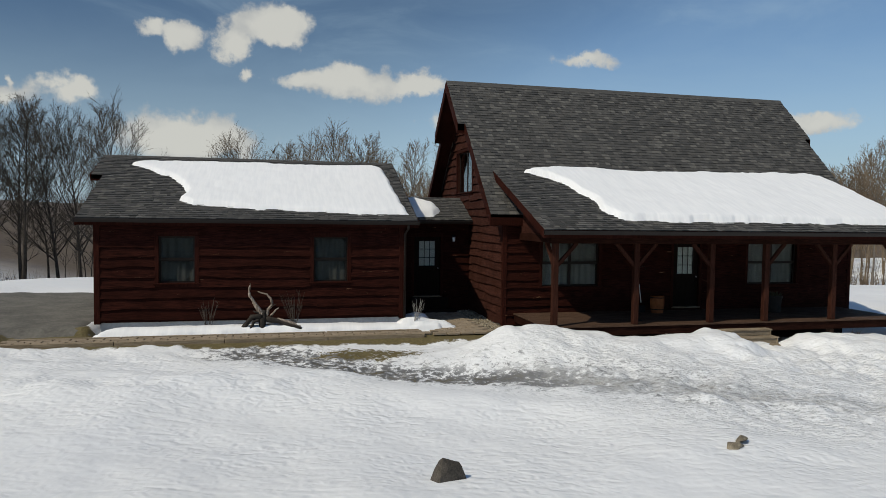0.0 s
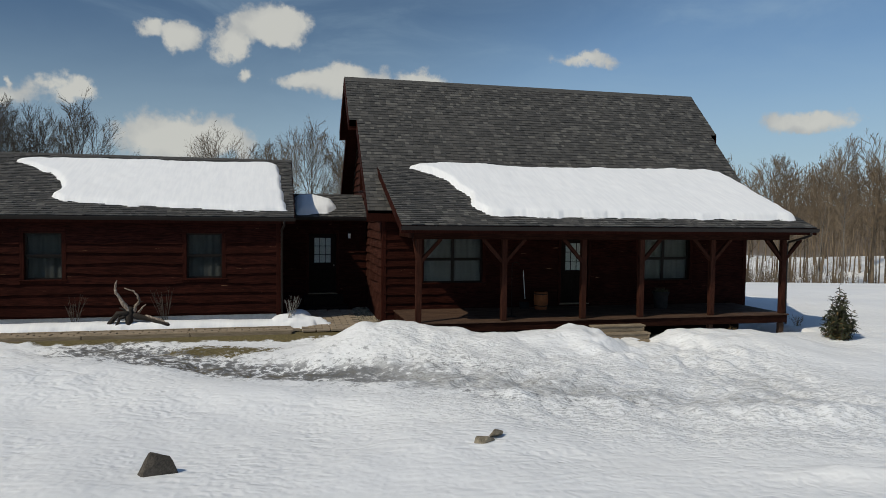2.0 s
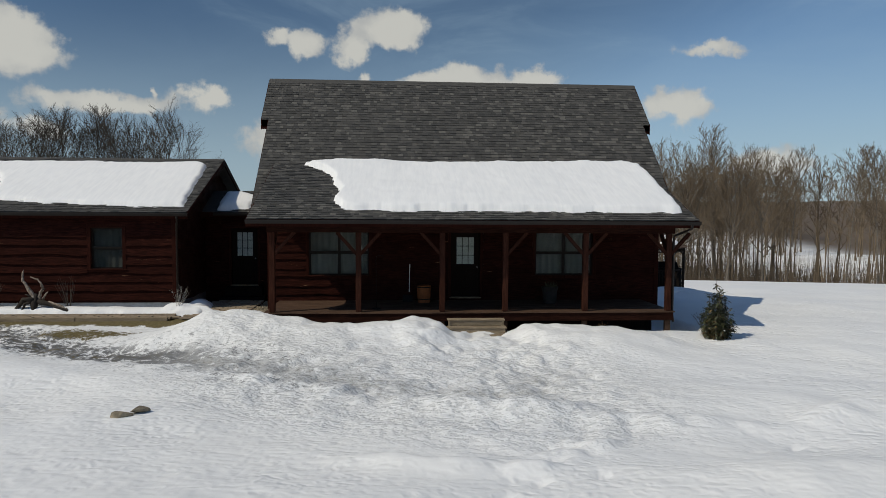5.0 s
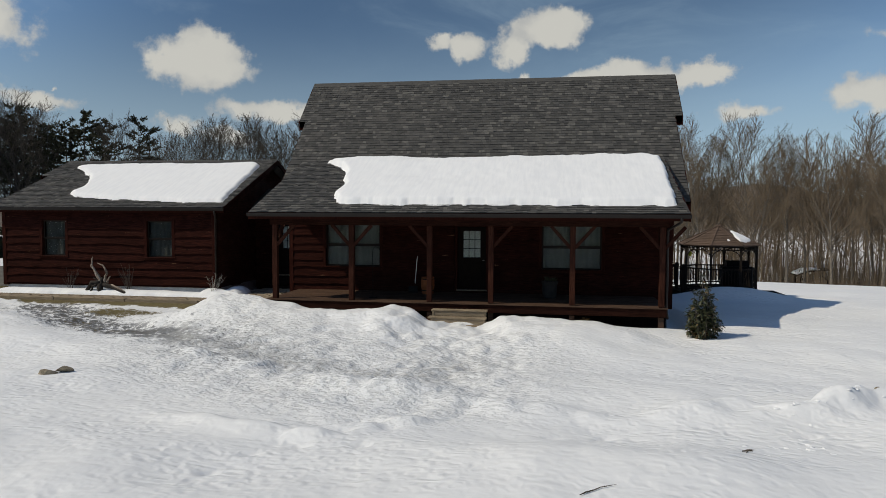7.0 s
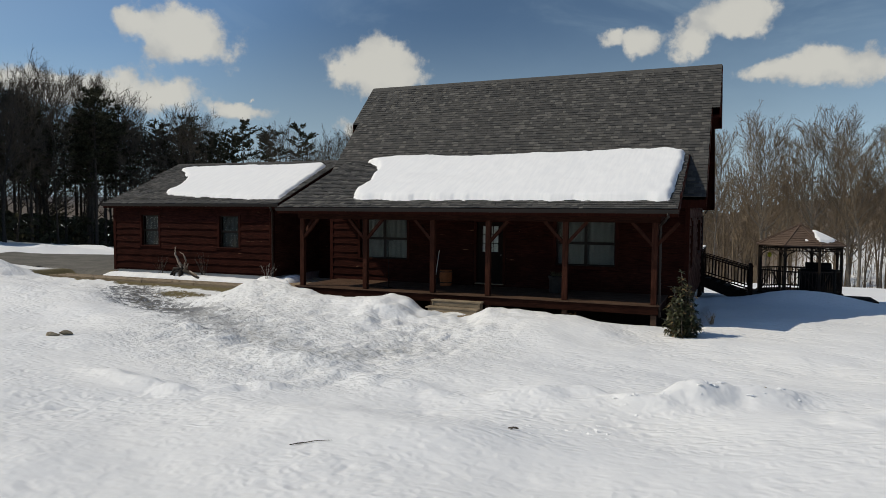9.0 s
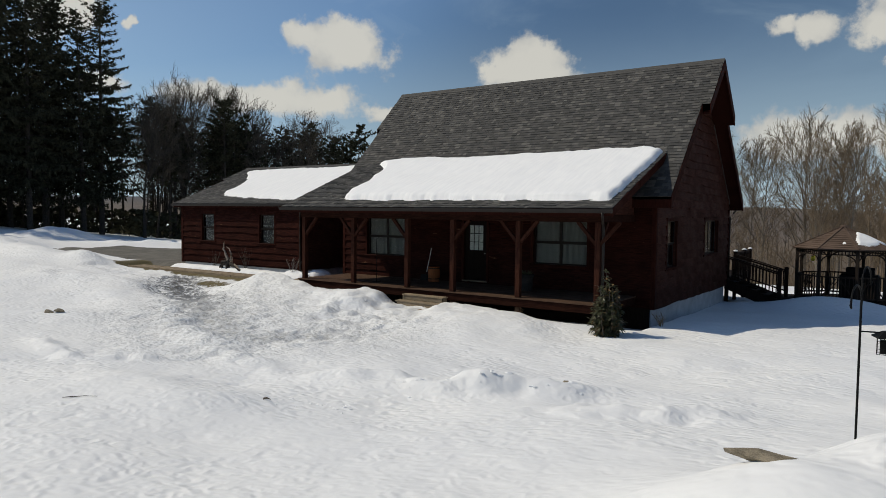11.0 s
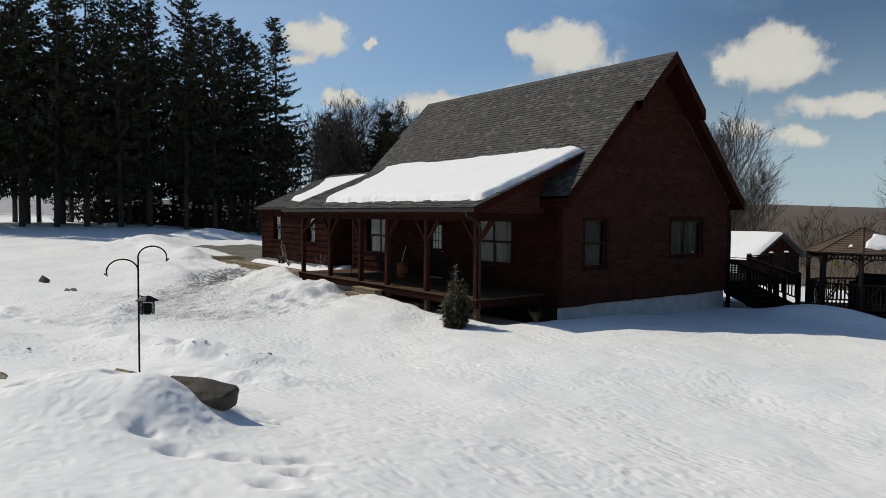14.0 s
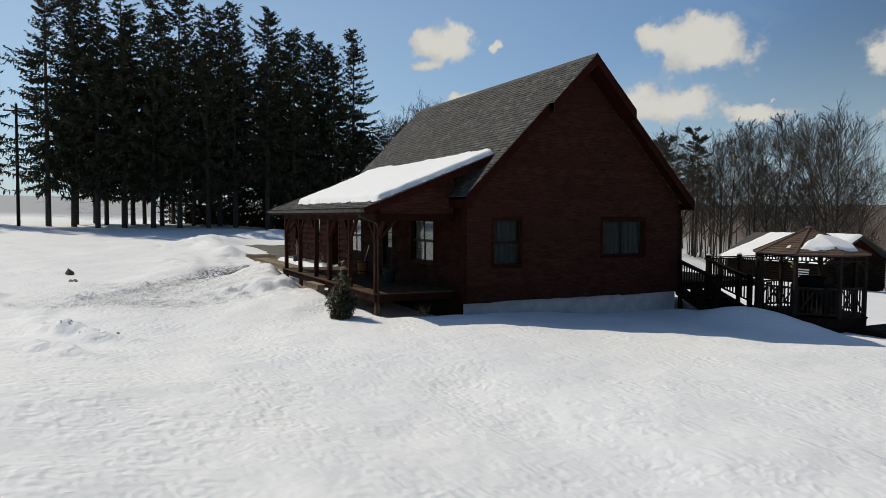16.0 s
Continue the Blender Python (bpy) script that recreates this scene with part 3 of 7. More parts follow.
def b_ground(n):
    c = n.add("ShaderNodeTexCoord").outputs["Object"]
    xyz = n.add("ShaderNodeSeparateXYZ", {0: c})
    x, y = xyz.outputs[0], xyz.outputs[1]
    lump = n.noise(c, 2.0, 1.0, 0.4)
    grain = n.noise(c, 16.0, 5.0, 0.65)
    tone = n.noise(c, 0.22, 4.0, 0.6)
    # sun cups: round hollows with soft rims, drawn out a little along the slope
    turned = n.add("ShaderNodeMapping", {"Vector": c, "Rotation": (0, 0, 0.55), "Scale": (1.0, 1.45, 1.0)}).outputs[0]
    cup_a, cup_b = n.math("SUBTRACT", n.noise(turned, 3.7, 0.6, 0.4, 0.15), 0.5), n.math("SUBTRACT", n.noise(c, 7.2, 0.5, 0.4), 0.5)
    cups = n.math("ADD", n.math("SQRT", n.math("ADD", n.math("MULTIPLY", cup_a, cup_a), 0.018)), n.math("MULTIPLY", n.math("SQRT", n.math("ADD", n.math("MULTIPLY", cup_b, cup_b), 0.015)), 0.50))
    cups = n.math("MULTIPLY", cups, n.ramp(n.noise(c, 0.5, 2.0, 0.5), 0.3, 0.7, -1.0, -2.7))
    hgt = n.math("ADD", n.math("MULTIPLY", lump, 0.8), n.math("ADD", n.math("MULTIPLY", grain, 0.05), cups))
    snow = n.mix(n.ramp(tone, 0.32, 0.7), (0.755, 0.762, 0.768), (0.80, 0.80, 0.79))
    snow = n.mix(n.math("MULTIPLY", n.ramp(grain, 0.62, 0.85), 0.2), snow, (0.68, 0.68, 0.675))
    # thaw along the trodden track: wet ice first, then matted grass
    far = None
    for (ax, ay), (bx, by) in zip(TRACK[1:9], TRACK[2:9]):
        dx, dy = bx - ax, by - ay
        ll = dx * dx + dy * dy
        t = n.math("ADD", n.math("ADD", n.math("MULTIPLY", x, dx / ll), n.math("MULTIPLY", y, dy / ll)), -(ax * dx + ay * dy) / ll, clamp=True)
        ex = n.math("SUBTRACT", x, n.math("ADD", n.math("MULTIPLY", t, dx), ax))
        ey = n.math("SUBTRACT", y, n.math("ADD", n.math("MULTIPLY", t, dy), ay))
        d = n.math("SQRT", n.math("ADD", n.math("MULTIPLY", ex, ex), n.math("MULTIPLY", ey, ey)))
        far = d if far is None else n.math("MINIMUM", far, d)
    patch = n.noise(n.add("ShaderNodeMapping", {"Vector": c, "Scale": (0.8, 1.5, 1.0)}).outputs[0], 1.5, 6.0, 0.68, 0.5)
    clump = n.noise(c, 6.5, 6.0, 0.75)
    wet = n.math("ADD", n.math("MULTIPLY", n.math("SUBTRACT", n.ramp(x, 1.0, 9.0, 1.2, 1.55), far), 0.30), n.math("ADD", n.math("MULTIPLY", n.math("SUBTRACT", patch, 0.5), 1.2), n.math("MULTIPLY", n.math("SUBTRACT", clump, 0.5), 2.6)))
    core = n.math("MULTIPLY", n.ramp(wet, 0.02, 0.30), n.ramp(n.math("ADD", far, n.math("MULTIPLY", n.ramp(x, 1.0, 4.5), 0.55)), 1.75, 1.0))
    fleck = n.math("MULTIPLY", n.math("MULTIPLY", n.ramp(clump, 0.53, 0.62), n.ramp(far, 2.3, 0.9)), 0.85)
    # past x 7.5 this dark partly stands in for shaded dent walls
    ice_f = n.math("MULTIPLY", n.math("MAXIMUM", n.math("MULTIPLY", core, n.ramp(x, 4.5, 7.5, 1.0, 0.42)), fleck), n.ramp(x, 7.5, 11.5, 1.0, 0.38))
    gr_f = n.math("MULTIPLY", n.math("MULTIPLY", n.ramp(wet, 0.46, 0.58), n.ramp(far, 0.75, 0.3)), n.ramp(x, 3.0, 5.5, 1.0, 0.22))
    # trodden snow inside the bank: many small sharp dents
    tread = n.math("MULTIPLY", n.math("MULTIPLY", n.ramp(far, 3.9, 2.0), n.ramp(x, 4.0, 8.0)), n.ramp(x, 13.0, 17.5, 1.0, 0.25))
    dent = n.ramp(n.noise(n.add("ShaderNodeMapping", {"Vector": c, "Rotation": (0, 0, -0.4), "Scale": (1.0, 1.5, 1.0)}).outputs[0], 7.0, 2.2, 0.6), 0.36, 0.60)
    hgt = n.math("ADD", hgt, n.math("MULTIPLY", n.math("MULTIPLY", dent, tread), 0.5))
    # grey painted into the dents' hollows as their shade
    snow = n.mix(n.math("MULTIPLY", n.math("MULTIPLY", n.math("SUBTRACT", 1.0, dent), tread), 0.32), snow, (0.36, 0.36, 0.36))
    ice = n.mix(clump, (0.018, 0.018, 0.017), (0.19, 0.19, 0.188))
    grass = n.mix(grain, (0.055, 0.048, 0.022), (0.21, 0.165, 0.075))
    col = n.mix(n.math("MULTIPLY", ice_f, 0.93), snow, ice)
    col = n.mix(gr_f, col, grass)
    # matted grass verge between the walk and the snow
    edge = n.noise(c, 2.2, 5.0, 0.7)
    lo = n.math("ADD", y, n.math("MULTIPLY", n.math("SUBTRACT", edge, 0.5), 0.9))
    verge = n.math("MULTIPLY", n.ramp(lo, 17.72, 17.86), n.math("MULTIPLY", n.ramp(lo, 20.6, 20.4), n.math("MULTIPLY", n.ramp(x, -7.6, -6.9), n.ramp(x, 6.6, 6.2))))
    spot_x = n.math("MULTIPLY", n.math("SUBTRACT", x, 2.3), 0.62)
    spot_y = n.math("MULTIPLY", n.math("SUBTRACT", y, 16.75), 1.9)
    spot = n.math("ADD", n.math("ADD", n.math("MULTIPLY", spot_x, spot_x), n.math("MULTIPLY", spot_y, spot_y)), n.math("MULTIPLY", n.math("SUBTRACT", clump, 0.5), 5.0))
    col = n.mix(n.math("MAXIMUM", verge, n.ramp(spot, 0.75, 0.35)), col, grass)
    # leaf litter showing through under the far trees
    woods = n.math("MULTIPLY", n.ramp(y, 70.0, 84.0), n.ramp(n.noise(c, 0.35, 6.0, 0.7), 0.5, 0.62))
    col = n.mix(n.math("MULTIPLY", woods, 0.2), col, (0.16, 0.12, 0.09))
    # brown woods on far slopes; bluish haze and shade painted in with distance
    haze_f = n.ramp(n.math("ADD", y, n.math("MULTIPLY", x, 0.8)), 180.0, 90.0)
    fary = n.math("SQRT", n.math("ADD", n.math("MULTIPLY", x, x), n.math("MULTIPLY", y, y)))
    col = n.mix(n.math("MULTIPLY", n.math("MULTIPLY", n.ramp(y, 45.0, 95.0, 0.6, 1.0), n.ramp(n.math("ADD", fary, n.ramp(x, 20.0, 50.0, 60.0, 0.0)), 175.0, 235.0)), n.ramp(n.noise(n.add("ShaderNodeMapping", {"Vector": c, "Scale": (1.0, 1.0, 0.25)}).outputs[0], 0.09, 8.0, 0.75), 0.18, 0.34)), col, n.mix(n.noise(c, 0.6, 4.0, 0.7), n.mix(n.math("MAXIMUM", n.ramp(fary, 190.0, 340.0), n.ramp(y, 75.0, 35.0)), (0.075, 0.057, 0.040), n.mix(haze_f, (0.082, 0.064, 0.052), (0.036, 0.043, 0.056))), n.mix(n.math("MAXIMUM", n.ramp(fary, 190.0, 340.0), n.ramp(y, 75.0, 35.0)), (0.165, 0.125, 0.088), n.mix(haze_f, (0.165, 0.128, 0.102), (0.064, 0.070, 0.084)))))
    rough = n.math("SUBTRACT", 0.78, n.math("MULTIPLY", ice_f, 0.4))
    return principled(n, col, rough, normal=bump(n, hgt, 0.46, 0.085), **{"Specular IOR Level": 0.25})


ground = build_ground()

# ---- house building blocks ----
class Face:
    """A wall plane: u runs along it, n points outwards."""

    def __init__(self, axis, at, sign):
        self.axis, self.at, self.sign = axis, at, sign      # axis "y": wall faces -y or +y, u is x; axis "x": u is y

    def p(self, u, out, z):
        c = self.at + self.sign * out
        return (u, c, z) if self.axis == "y" else (c, u, z)

    def box(self, shape, u0, u1, o0, o1, z0, z1, edge=0.0):
        return shape.box(self.p(u0, o0, z0), self.p(u1, o1, z1), edge)


def wall(face, u0, u1, z0, top, openings, parent, mat, name="wall", depth=0.2, breaks=()):
    """The solid wall behind the boards, with its openings cut through. top: height as a function of u."""
    cuts = sorted({u0, u1, *breaks, *[v for o in openings for v in o[:2]]})
    s = Shape()
    for a, b in zip(cuts, cuts[1:]):
        spans, lo = [], z0
        for o in sorted((o for o in openings if o[0] < b - 1e-6 and o[1] > a + 1e-6), key=lambda o: o[2]):
            spans.append((lo, o[2], o[2]))
            lo = o[3]
        spans.append((lo, top(a), top(b)))
        for lo_, ha, hb in spans:
            pts = [face.p(a, 0, lo_), face.p(b, 0, lo_), face.p(b, 0, hb), face.p(a, 0, ha), face.p(a, -depth, lo_), face.p(b, -depth, lo_), face.p(b, -depth, hb), face.p(a, -depth, ha)]
            s.add(pts, [(0, 1, 2, 3), (7, 6, 5, 4), (0, 4, 5, 1), (1, 5, 6, 2), (2, 6, 7, 3), (3, 7, 4, 0)])
    ob = part(name, s, mat, parent)
    bm = bmesh.new()
    bm.from_mesh(ob.data)
    bmesh.ops.remove_doubles(bm, verts=bm.verts, dist=0.001)
    bm.to_mesh(ob.data)
    bm.free()
    return ob


BOARD_RNG = random.Random(11)


def board(face, u0, u1, z0, z1, mat, parent, wave=0.030):
    """One live-edge board: its lower edge wanders, and it laps over the one below."""
    n = max(2, int((u1 - u0) / 0.14))
    seed = BOARD_RNG.uniform(0, 900)
    s = Shape()
    top_out, tilt = 0.018, BOARD_RNG.uniform(-0.008, 0.008)
    us = [u0 + (u1 - u0) * i / n for i in range(n + 1)]
    a = lumps(np.array(us), np.full(n + 1, seed), 0.9, 3) * wave + lumps(np.array(us), np.full(n + 1, seed + 7), 0.33, 4) * wave * 0.6
    for i, u in enumerate(us):
        zb = z0 + a[i] + tilt * (u - (u0 + u1) / 2) - 0.012
        s.v += [face.p(u, top_out, z1), face.p(u, 0.075, zb), face.p(u, 0.004, zb + 0.010)]
    for i in range(n):
        k = 3 * i
        s.f += [(k, k + 3, k + 4, k + 1), (k + 1, k + 4, k + 5, k + 2)]
    s.f += [(0, 1, 2), (3 * n + 2, 3 * n + 1, 3 * n)]
    return part("board", s, mat, parent)


def boards(face, u0, u1, z0, z1, course, openings, parent, mat, limit=None, longest=4.2):
    """Courses of boards between the openings. limit: gives the free stretch (u0, u1) at a height."""
    rows = max(1, round((z1 - z0) / course))
    for r in range(rows):
        a, b = z0 + (z1 - z0) * r / rows, z0 + (z1 - z0) * (r + 1) / rows
        lo, hi = (u0, u1) if limit is None else limit((a + b) / 2)
        if hi - lo < 0.25:
            continue
        free = [(lo, hi)]
        for o in openings:
            if min(b, o[3]) - max(a, o[2]) > 0.35 * (b - a):
                free = [q for p0, p1 in free for q in ((p0, min(p1, o[0])), (max(p0, o[1]), p1)) if q[1] - q[0] > 0.03]
        for p0, p1 in free:
            at = p0
            while p1 - at > 1e-3:
                reach = p1 if p1 - at <= longest else at + BOARD_RNG.uniform(0.45, 0.8) * min(longest, p1 - at)
                board(face, at, reach, a, b + 0.03, mat, parent)
                at = reach


def window(face, u0, u1, z0, z1, parent, panes=1, rails=True, label="", curtain=1.0, trim=0.10, sill=True, grille=None, cloth=None):
    """A window with casing, sashes, panes and a curtain. The opening is the casing's inside."""
    w = Shape()
    e = 0.006
    face.box(w, u0 - trim, u1 + trim, 0.0, 0.070, z1, z1 + trim * 1.1, e)
    face.box(w, u0 - trim, u0, 0.0, 0.064, z0, z1, e)
    face.box(w, u1, u1 + trim, 0.0, 0.064, z0, z1, e)
    face.box(w, u0 - trim, u1 + trim, 0.0, 0.066, z0 - trim, z0, e)
    ob = part("window", w, TRIM, parent, label)
    if sill:
        s = Shape()
        face.box(s, u0 - trim - 0.03, u1 + trim + 0.03, 0.0, 0.10, z0 - 0.035, z0 - 0.004, 0.005)
        part("sill", s, TRIM, ob)
    width = (u1 - u0) / panes
    for i in range(panes):
        a, b = u0 + i * width, u0 + (i + 1) * width
        mid = (z0 + z1) / 2
        for k, (lo, hi) in enumerate(((z0, mid), (mid, z1)) if rails else ((z0, z1),)):
            out = -0.035 if k else -0.065
            f = Shape()
            t = 0.045
            face.box(f, a, a + t, out - 0.03, out, lo, hi)
            face.box(f, b - t, b, out - 0.03, out, lo, hi)
            face.box(f, a + t, b - t, out - 0.03, out - 0.002, lo, lo + t)
            face.box(f, a + t, b - t, out - 0.03, out - 0.002, hi - t, hi)
            sash = part("sash", f, SASH, ob)
            g = Shape()
            face.box(g, a + t, b - t, out - 0.018, out - 0.014, lo + t, hi - t)
            pane = part("pane", g, GLASS, sash)
            pane.visible_shadow = False
    if curtain:
        n = int((u1 - u0) / 0.02)
        c = Shape()
        zc = z1 - (z1 - z0) * curtain
        for i in range(n + 1):
            u = u0 + (u1 - u0) * i / n
            o = -0.165 + 0.012 * math.sin(i * 0.62) + 0.006 * math.sin(i * 0.27)
            c.v += [face.p(u, o, zc), face.p(u, o, z1)]
        c.f = [(2 * i, 2 * i + 2, 2 * i + 3, 2 * i + 1) for i in range(n)]
        part("curtain", c, cloth or CURTAIN, ob, "pale hanging curtain", smooth=True, raw=True)
    return ob


def door(face, u0, z0, parent, label, width=0.91, high=2.03):
    """A panelled entrance door with nine panes in its upper half."""
    u1, z1 = u0 + width, z0 + high
    f = Shape()
    face.box(f, u0 - 0.10, u0 - 0.006, -0.02, 0.062, z0 - 0.05, z1 + 0.006, 0.006)
    face.box(f, u1 + 0.006, u1 + 0.10, -0.02, 0.062, z0 - 0.05, z1 + 0.006, 0.006)
    face.box(f, u0 - 0.10, u1 + 0.10, -0.02, 0.068, z1 + 0.008, z1 + 0.11, 0.006)
    frame_ob = part("door_frame", f, TRIM, parent)
    gl, gr, gb, gt = u0 + 0.17, u1 - 0.17, z0 + 1.03, z1 - 0.13
    d = Shape()
    face.box(d, u0, gl, -0.085, -0.04, z0, z1, 0.004)
    face.box(d, gr, u1, -0.085, -0.04, z0, z1, 0.004)
    face.box(d, gl, gr, -0.085, -0.041, z0, gb, 0.004)
    face.box(d, gl, gr, -0.085, -0.041, gt, z1, 0.004)
    for a, b in ((u0 + 0.13, (u0 + u1) / 2 - 0.05), ((u0 + u1) / 2 + 0.05, u1 - 0.13)):
        face.box(d, a, b, -0.041, -0.030, z0 + 0.22, z0 + 0.90, 0.008)
    leaf = part("door", d, DOOR_PAINT, parent, label)
    m = Shape()
    for i in range(4):
        u = gl + (gr - gl) * i / 3
        face.box(m, u - 0.010, u + 0.010, -0.052, -0.034, gb, gt)
        z = gb + (gt - gb) * i / 3
        face.box(m, gl, gr, -0.051, -0.035, z - 0.010, z + 0.010)
    part("muntin", m, SASH, leaf)
    for i in range(3):
        for j in range(3):
            g = Shape()
            face.box(g, gl + (gr - gl) * i / 3 + 0.010, gl + (gr - gl) * (i + 1) / 3 - 0.010, -0.062, -0.058, gb + (gt - gb) * j / 3 + 0.010, gb + (gt - gb) * (j + 1) / 3 - 0.010)
            pane = part("pane", g, GLASS, leaf)
            pane.visible_shadow = False
    c = Shape()
    face.box(c, gl - 0.03, gr + 0.03, -0.085, -0.080, gb - 0.03, gt + 0.03)
    part("door_curtain", c, WHITE_SASH, leaf, "white cloth behind the panes")
    h = Shape()
    k = face.p(u1 - 0.075, 0.0, z0 + 0.95)
    n_ = Vector(face.p(0, 1, 0)) - Vector(face.p(0, 0, 0))
    h.tube([Vector(k) + n_ * o for o in (-0.05, 0.0, 0.004, 0.022, 0.03)], [0.012, 0.012, 0.028, 0.028, 0.014], 10)
    part("door_knob", h, STEEL, leaf, smooth=True)
    t = Shape()
    face.box(t, u0 - 0.05, u1 + 0.05, -0.09, 0.09, z0 - 0.045, z0 - 0.008, 0.004)
    part("threshold", t, GREYWOOD, frame_ob, "pale weathered threshold")
    return leaf




def shingle_field(x0, x1, eave, ridge, span=None, course=0.140, first=0, last=None):
    """Shingle tabs on a slope that rises from eave (y, z) to ridge (y, z). span(s): free x-range at s of the way. Yields the eight-cornered tabs."""
    (ey, ez), (ry, rz) = eave, ridge
    length = math.hypot(ry - ey, rz - ez)
    sy, sz = (ry - ey) / length, (rz - ez) / length
    ny, nz = -sz, sy
    if nz < 0:
        ny, nz = -ny, -nz
    rows = int(length / course)
    rng = random.Random(int(x0 * 100) + 17)
    for r in range(rows + 1):
        a, b = r * course, min(length, (r + 1) * course + 0.03)
        lo, hi = (x0, x1) if span is None else span(r * course / length)
        at = lo - rng.uniform(0.0, 0.25)
        while at < hi:
            w = rng.choice((0.10, 0.13, 0.16, 0.20, 0.24))
            p, q = max(at, lo), min(at + w - 0.006, hi)
            at += w
            if q - p < 0.04:
                continue
            t = rng.uniform(0.014, 0.032)
            d = rng.uniform(-0.006, 0.006)
            if r < first or (last is not None and r >= last):
                continue
            v = []
            for x in (p, q):
                v += [(x, ey + sy * (a + d) + ny * t, ez + sz * (a + d) + nz * t), (x, ey + sy * b + ny * 0.004, ez + sz * b + nz * 0.004), (x, ey + sy * (a + d) - ny * 0.002, ez + sz * (a + d) - nz * 0.002)]
            yield v


TAB = [(0, 3, 4, 1), (0, 2, 5, 3), (0, 1, 2), (3, 5, 4)]


def shingles(parent, mat, *args, **kw):
    s = Shape()
    for v in shingle_field(*args, **kw):
        s.add(v, TAB)
    return tagged(part("shingles", s, mat, parent, raw=True), kind="stuff")


def roof_snow(name, outline, plane, thick, label, cell=0.06, seed=0, rim=0.13):
    """A slab of settled snow on a roof plane, with rounded, ragged edges."""
    pts = np.array(outline, float)
    x0, y0 = pts.min(0) - 0.25
    x1, y1 = pts.max(0) + 0.25
    xs, ys = np.arange(x0, x1, cell), np.arange(y0, y1, cell)
    X, Y = np.meshgrid(xs, ys)
    inside = np.zeros(X.shape, bool)
    dist = np.full(X.shape, 1e9)
    n = len(pts)
    for i in range(n):
        (ax, ay), (bx, by) = pts[i], pts[(i + 1) % n]
        dx, dy = bx - ax, by - ay
        t = np.clip(((X - ax) * dx + (Y - ay) * dy) / (dx * dx + dy * dy), 0, 1)
        dist = np.minimum(dist, np.hypot(X - ax - t * dx, Y - ay - t * dy))
        cross = ((ay > Y) != (by > Y)) & (X < (bx - ax) * (Y - ay) / (by - ay + 1e-12) + ax)
        inside ^= cross
    d = np.where(inside, dist, -dist) + 0.045 * lumps(X, Y, 0.5, seed) + 0.025 * lumps(X, Y, 0.17, seed + 1)
    t = np.clip(d / rim, 0, 1)
    h = thick * np.sqrt(np.clip(1 - (1 - t) ** 2, 0, 1)) * (1 + 0.12 * lumps(X, Y, 1.6, seed + 2)) + 0.010 * lumps(X, Y, 0.3, seed + 3) * t - 0.03
    Z = plane(X, Y) + h
    keep = d > -0.10
    idx = -np.ones(X.shape, int)
    cells = keep[:-1, :-1] | keep[1:, :-1] | keep[:-1, 1:] | keep[1:, 1:]
    use = np.zeros(X.shape, bool)
    for sl in ((slice(None, -1), slice(None, -1)), (slice(1, None), slice(None, -1)), (slice(None, -1), slice(1, None)), (slice(1, None), slice(1, None))):
        use[sl] |= cells
    idx[use] = np.arange(use.sum())
    s = Shape()
    s.v = np.stack([X[use], Y[use], Z[use]], 1).tolist()
    j, i = np.nonzero(cells)
    s.f = np.stack([idx[j, i], idx[j, i + 1], idx[j + 1, i + 1], idx[j + 1, i]], 1).tolist()
    return tagged(part(name, s, ROOF_SNOW, smooth=True, raw=True), label, "snow")


def gutter(parent, x0, x1, y, z, mat=None):
    g = Shape()
    prof = [(y + 0.005, z), (y - 0.010, z - 0.085), (y - 0.035, z - 0.105), (y - 0.085, z - 0.105), (y - 0.118, z - 0.035), (y - 0.118, z), (y - 0.108, z), (y - 0.108, z - 0.030), (y - 0.080, z - 0.095), (y - 0.038, z - 0.095), (y - 0.018, z - 0.080), (y - 0.006, z)]
    g.prism(prof, "x", x0, x1)
    return part("gutter", g, mat or GUTTER, parent, "dark brown metal gutter")


# ---- main house ----
RY, RZ = 24.08, 8.33                 # ridge
WL, WR, WF, WB = 6.68, 18.98, 19.60, 28.55
house = thing("log_house", (12.8, 24.0, 0.0), "red-brown plank house with steep shingled roof and porch", "house")
FRONT, BACK, LEFT, RIGHT = Face("y", WF, -1), Face("y", WB, 1), Face("x", WL, -1), Face("x", WR, 1)


def main_top(u):
    return RZ - 0.30 - abs(u - RY)


o_front = [(7.88, 9.74, 1.45, 2.87), (12.33 - 0.012, 13.24 + 0.012, 0.71, 2.80), (15.03, 16.89, 1.45, 2.87)]
o_right = [(20.66, 21.64, 1.46, 2.90), (25.00, 26.85, 1.70, 2.90)]
o_left = [(23.05, 25.11, 4.40, 5.86)]
wall_front = wall(FRONT, WL, WR, 0.30, lambda u: 3.55, o_front, house, SIDING, "wall_front")
wall_right = wall(RIGHT, WF + 0.2, WB - 0.2, 0.30, main_top, o_right, house, SIDING_END_GLARE, "wall_gable", breaks=(RY,))
wall_left = wall(LEFT, WF + 0.2, WB - 0.2, 0.30, main_top, o_left, house, SIDING_END_GLARE, "wall_gable", breaks=(RY,))
wall_back = wall(BACK, WL, WR, 0.30, lambda u: 3.55, [], house, SIDING, "wall_back")
pad = 0.10
boards(FRONT, WL, WR, 0.32, 3.30, 0.27, [(a - pad, b + pad, c - pad, d + pad) for a, b, c, d in o_front], wall_front, SIDING)
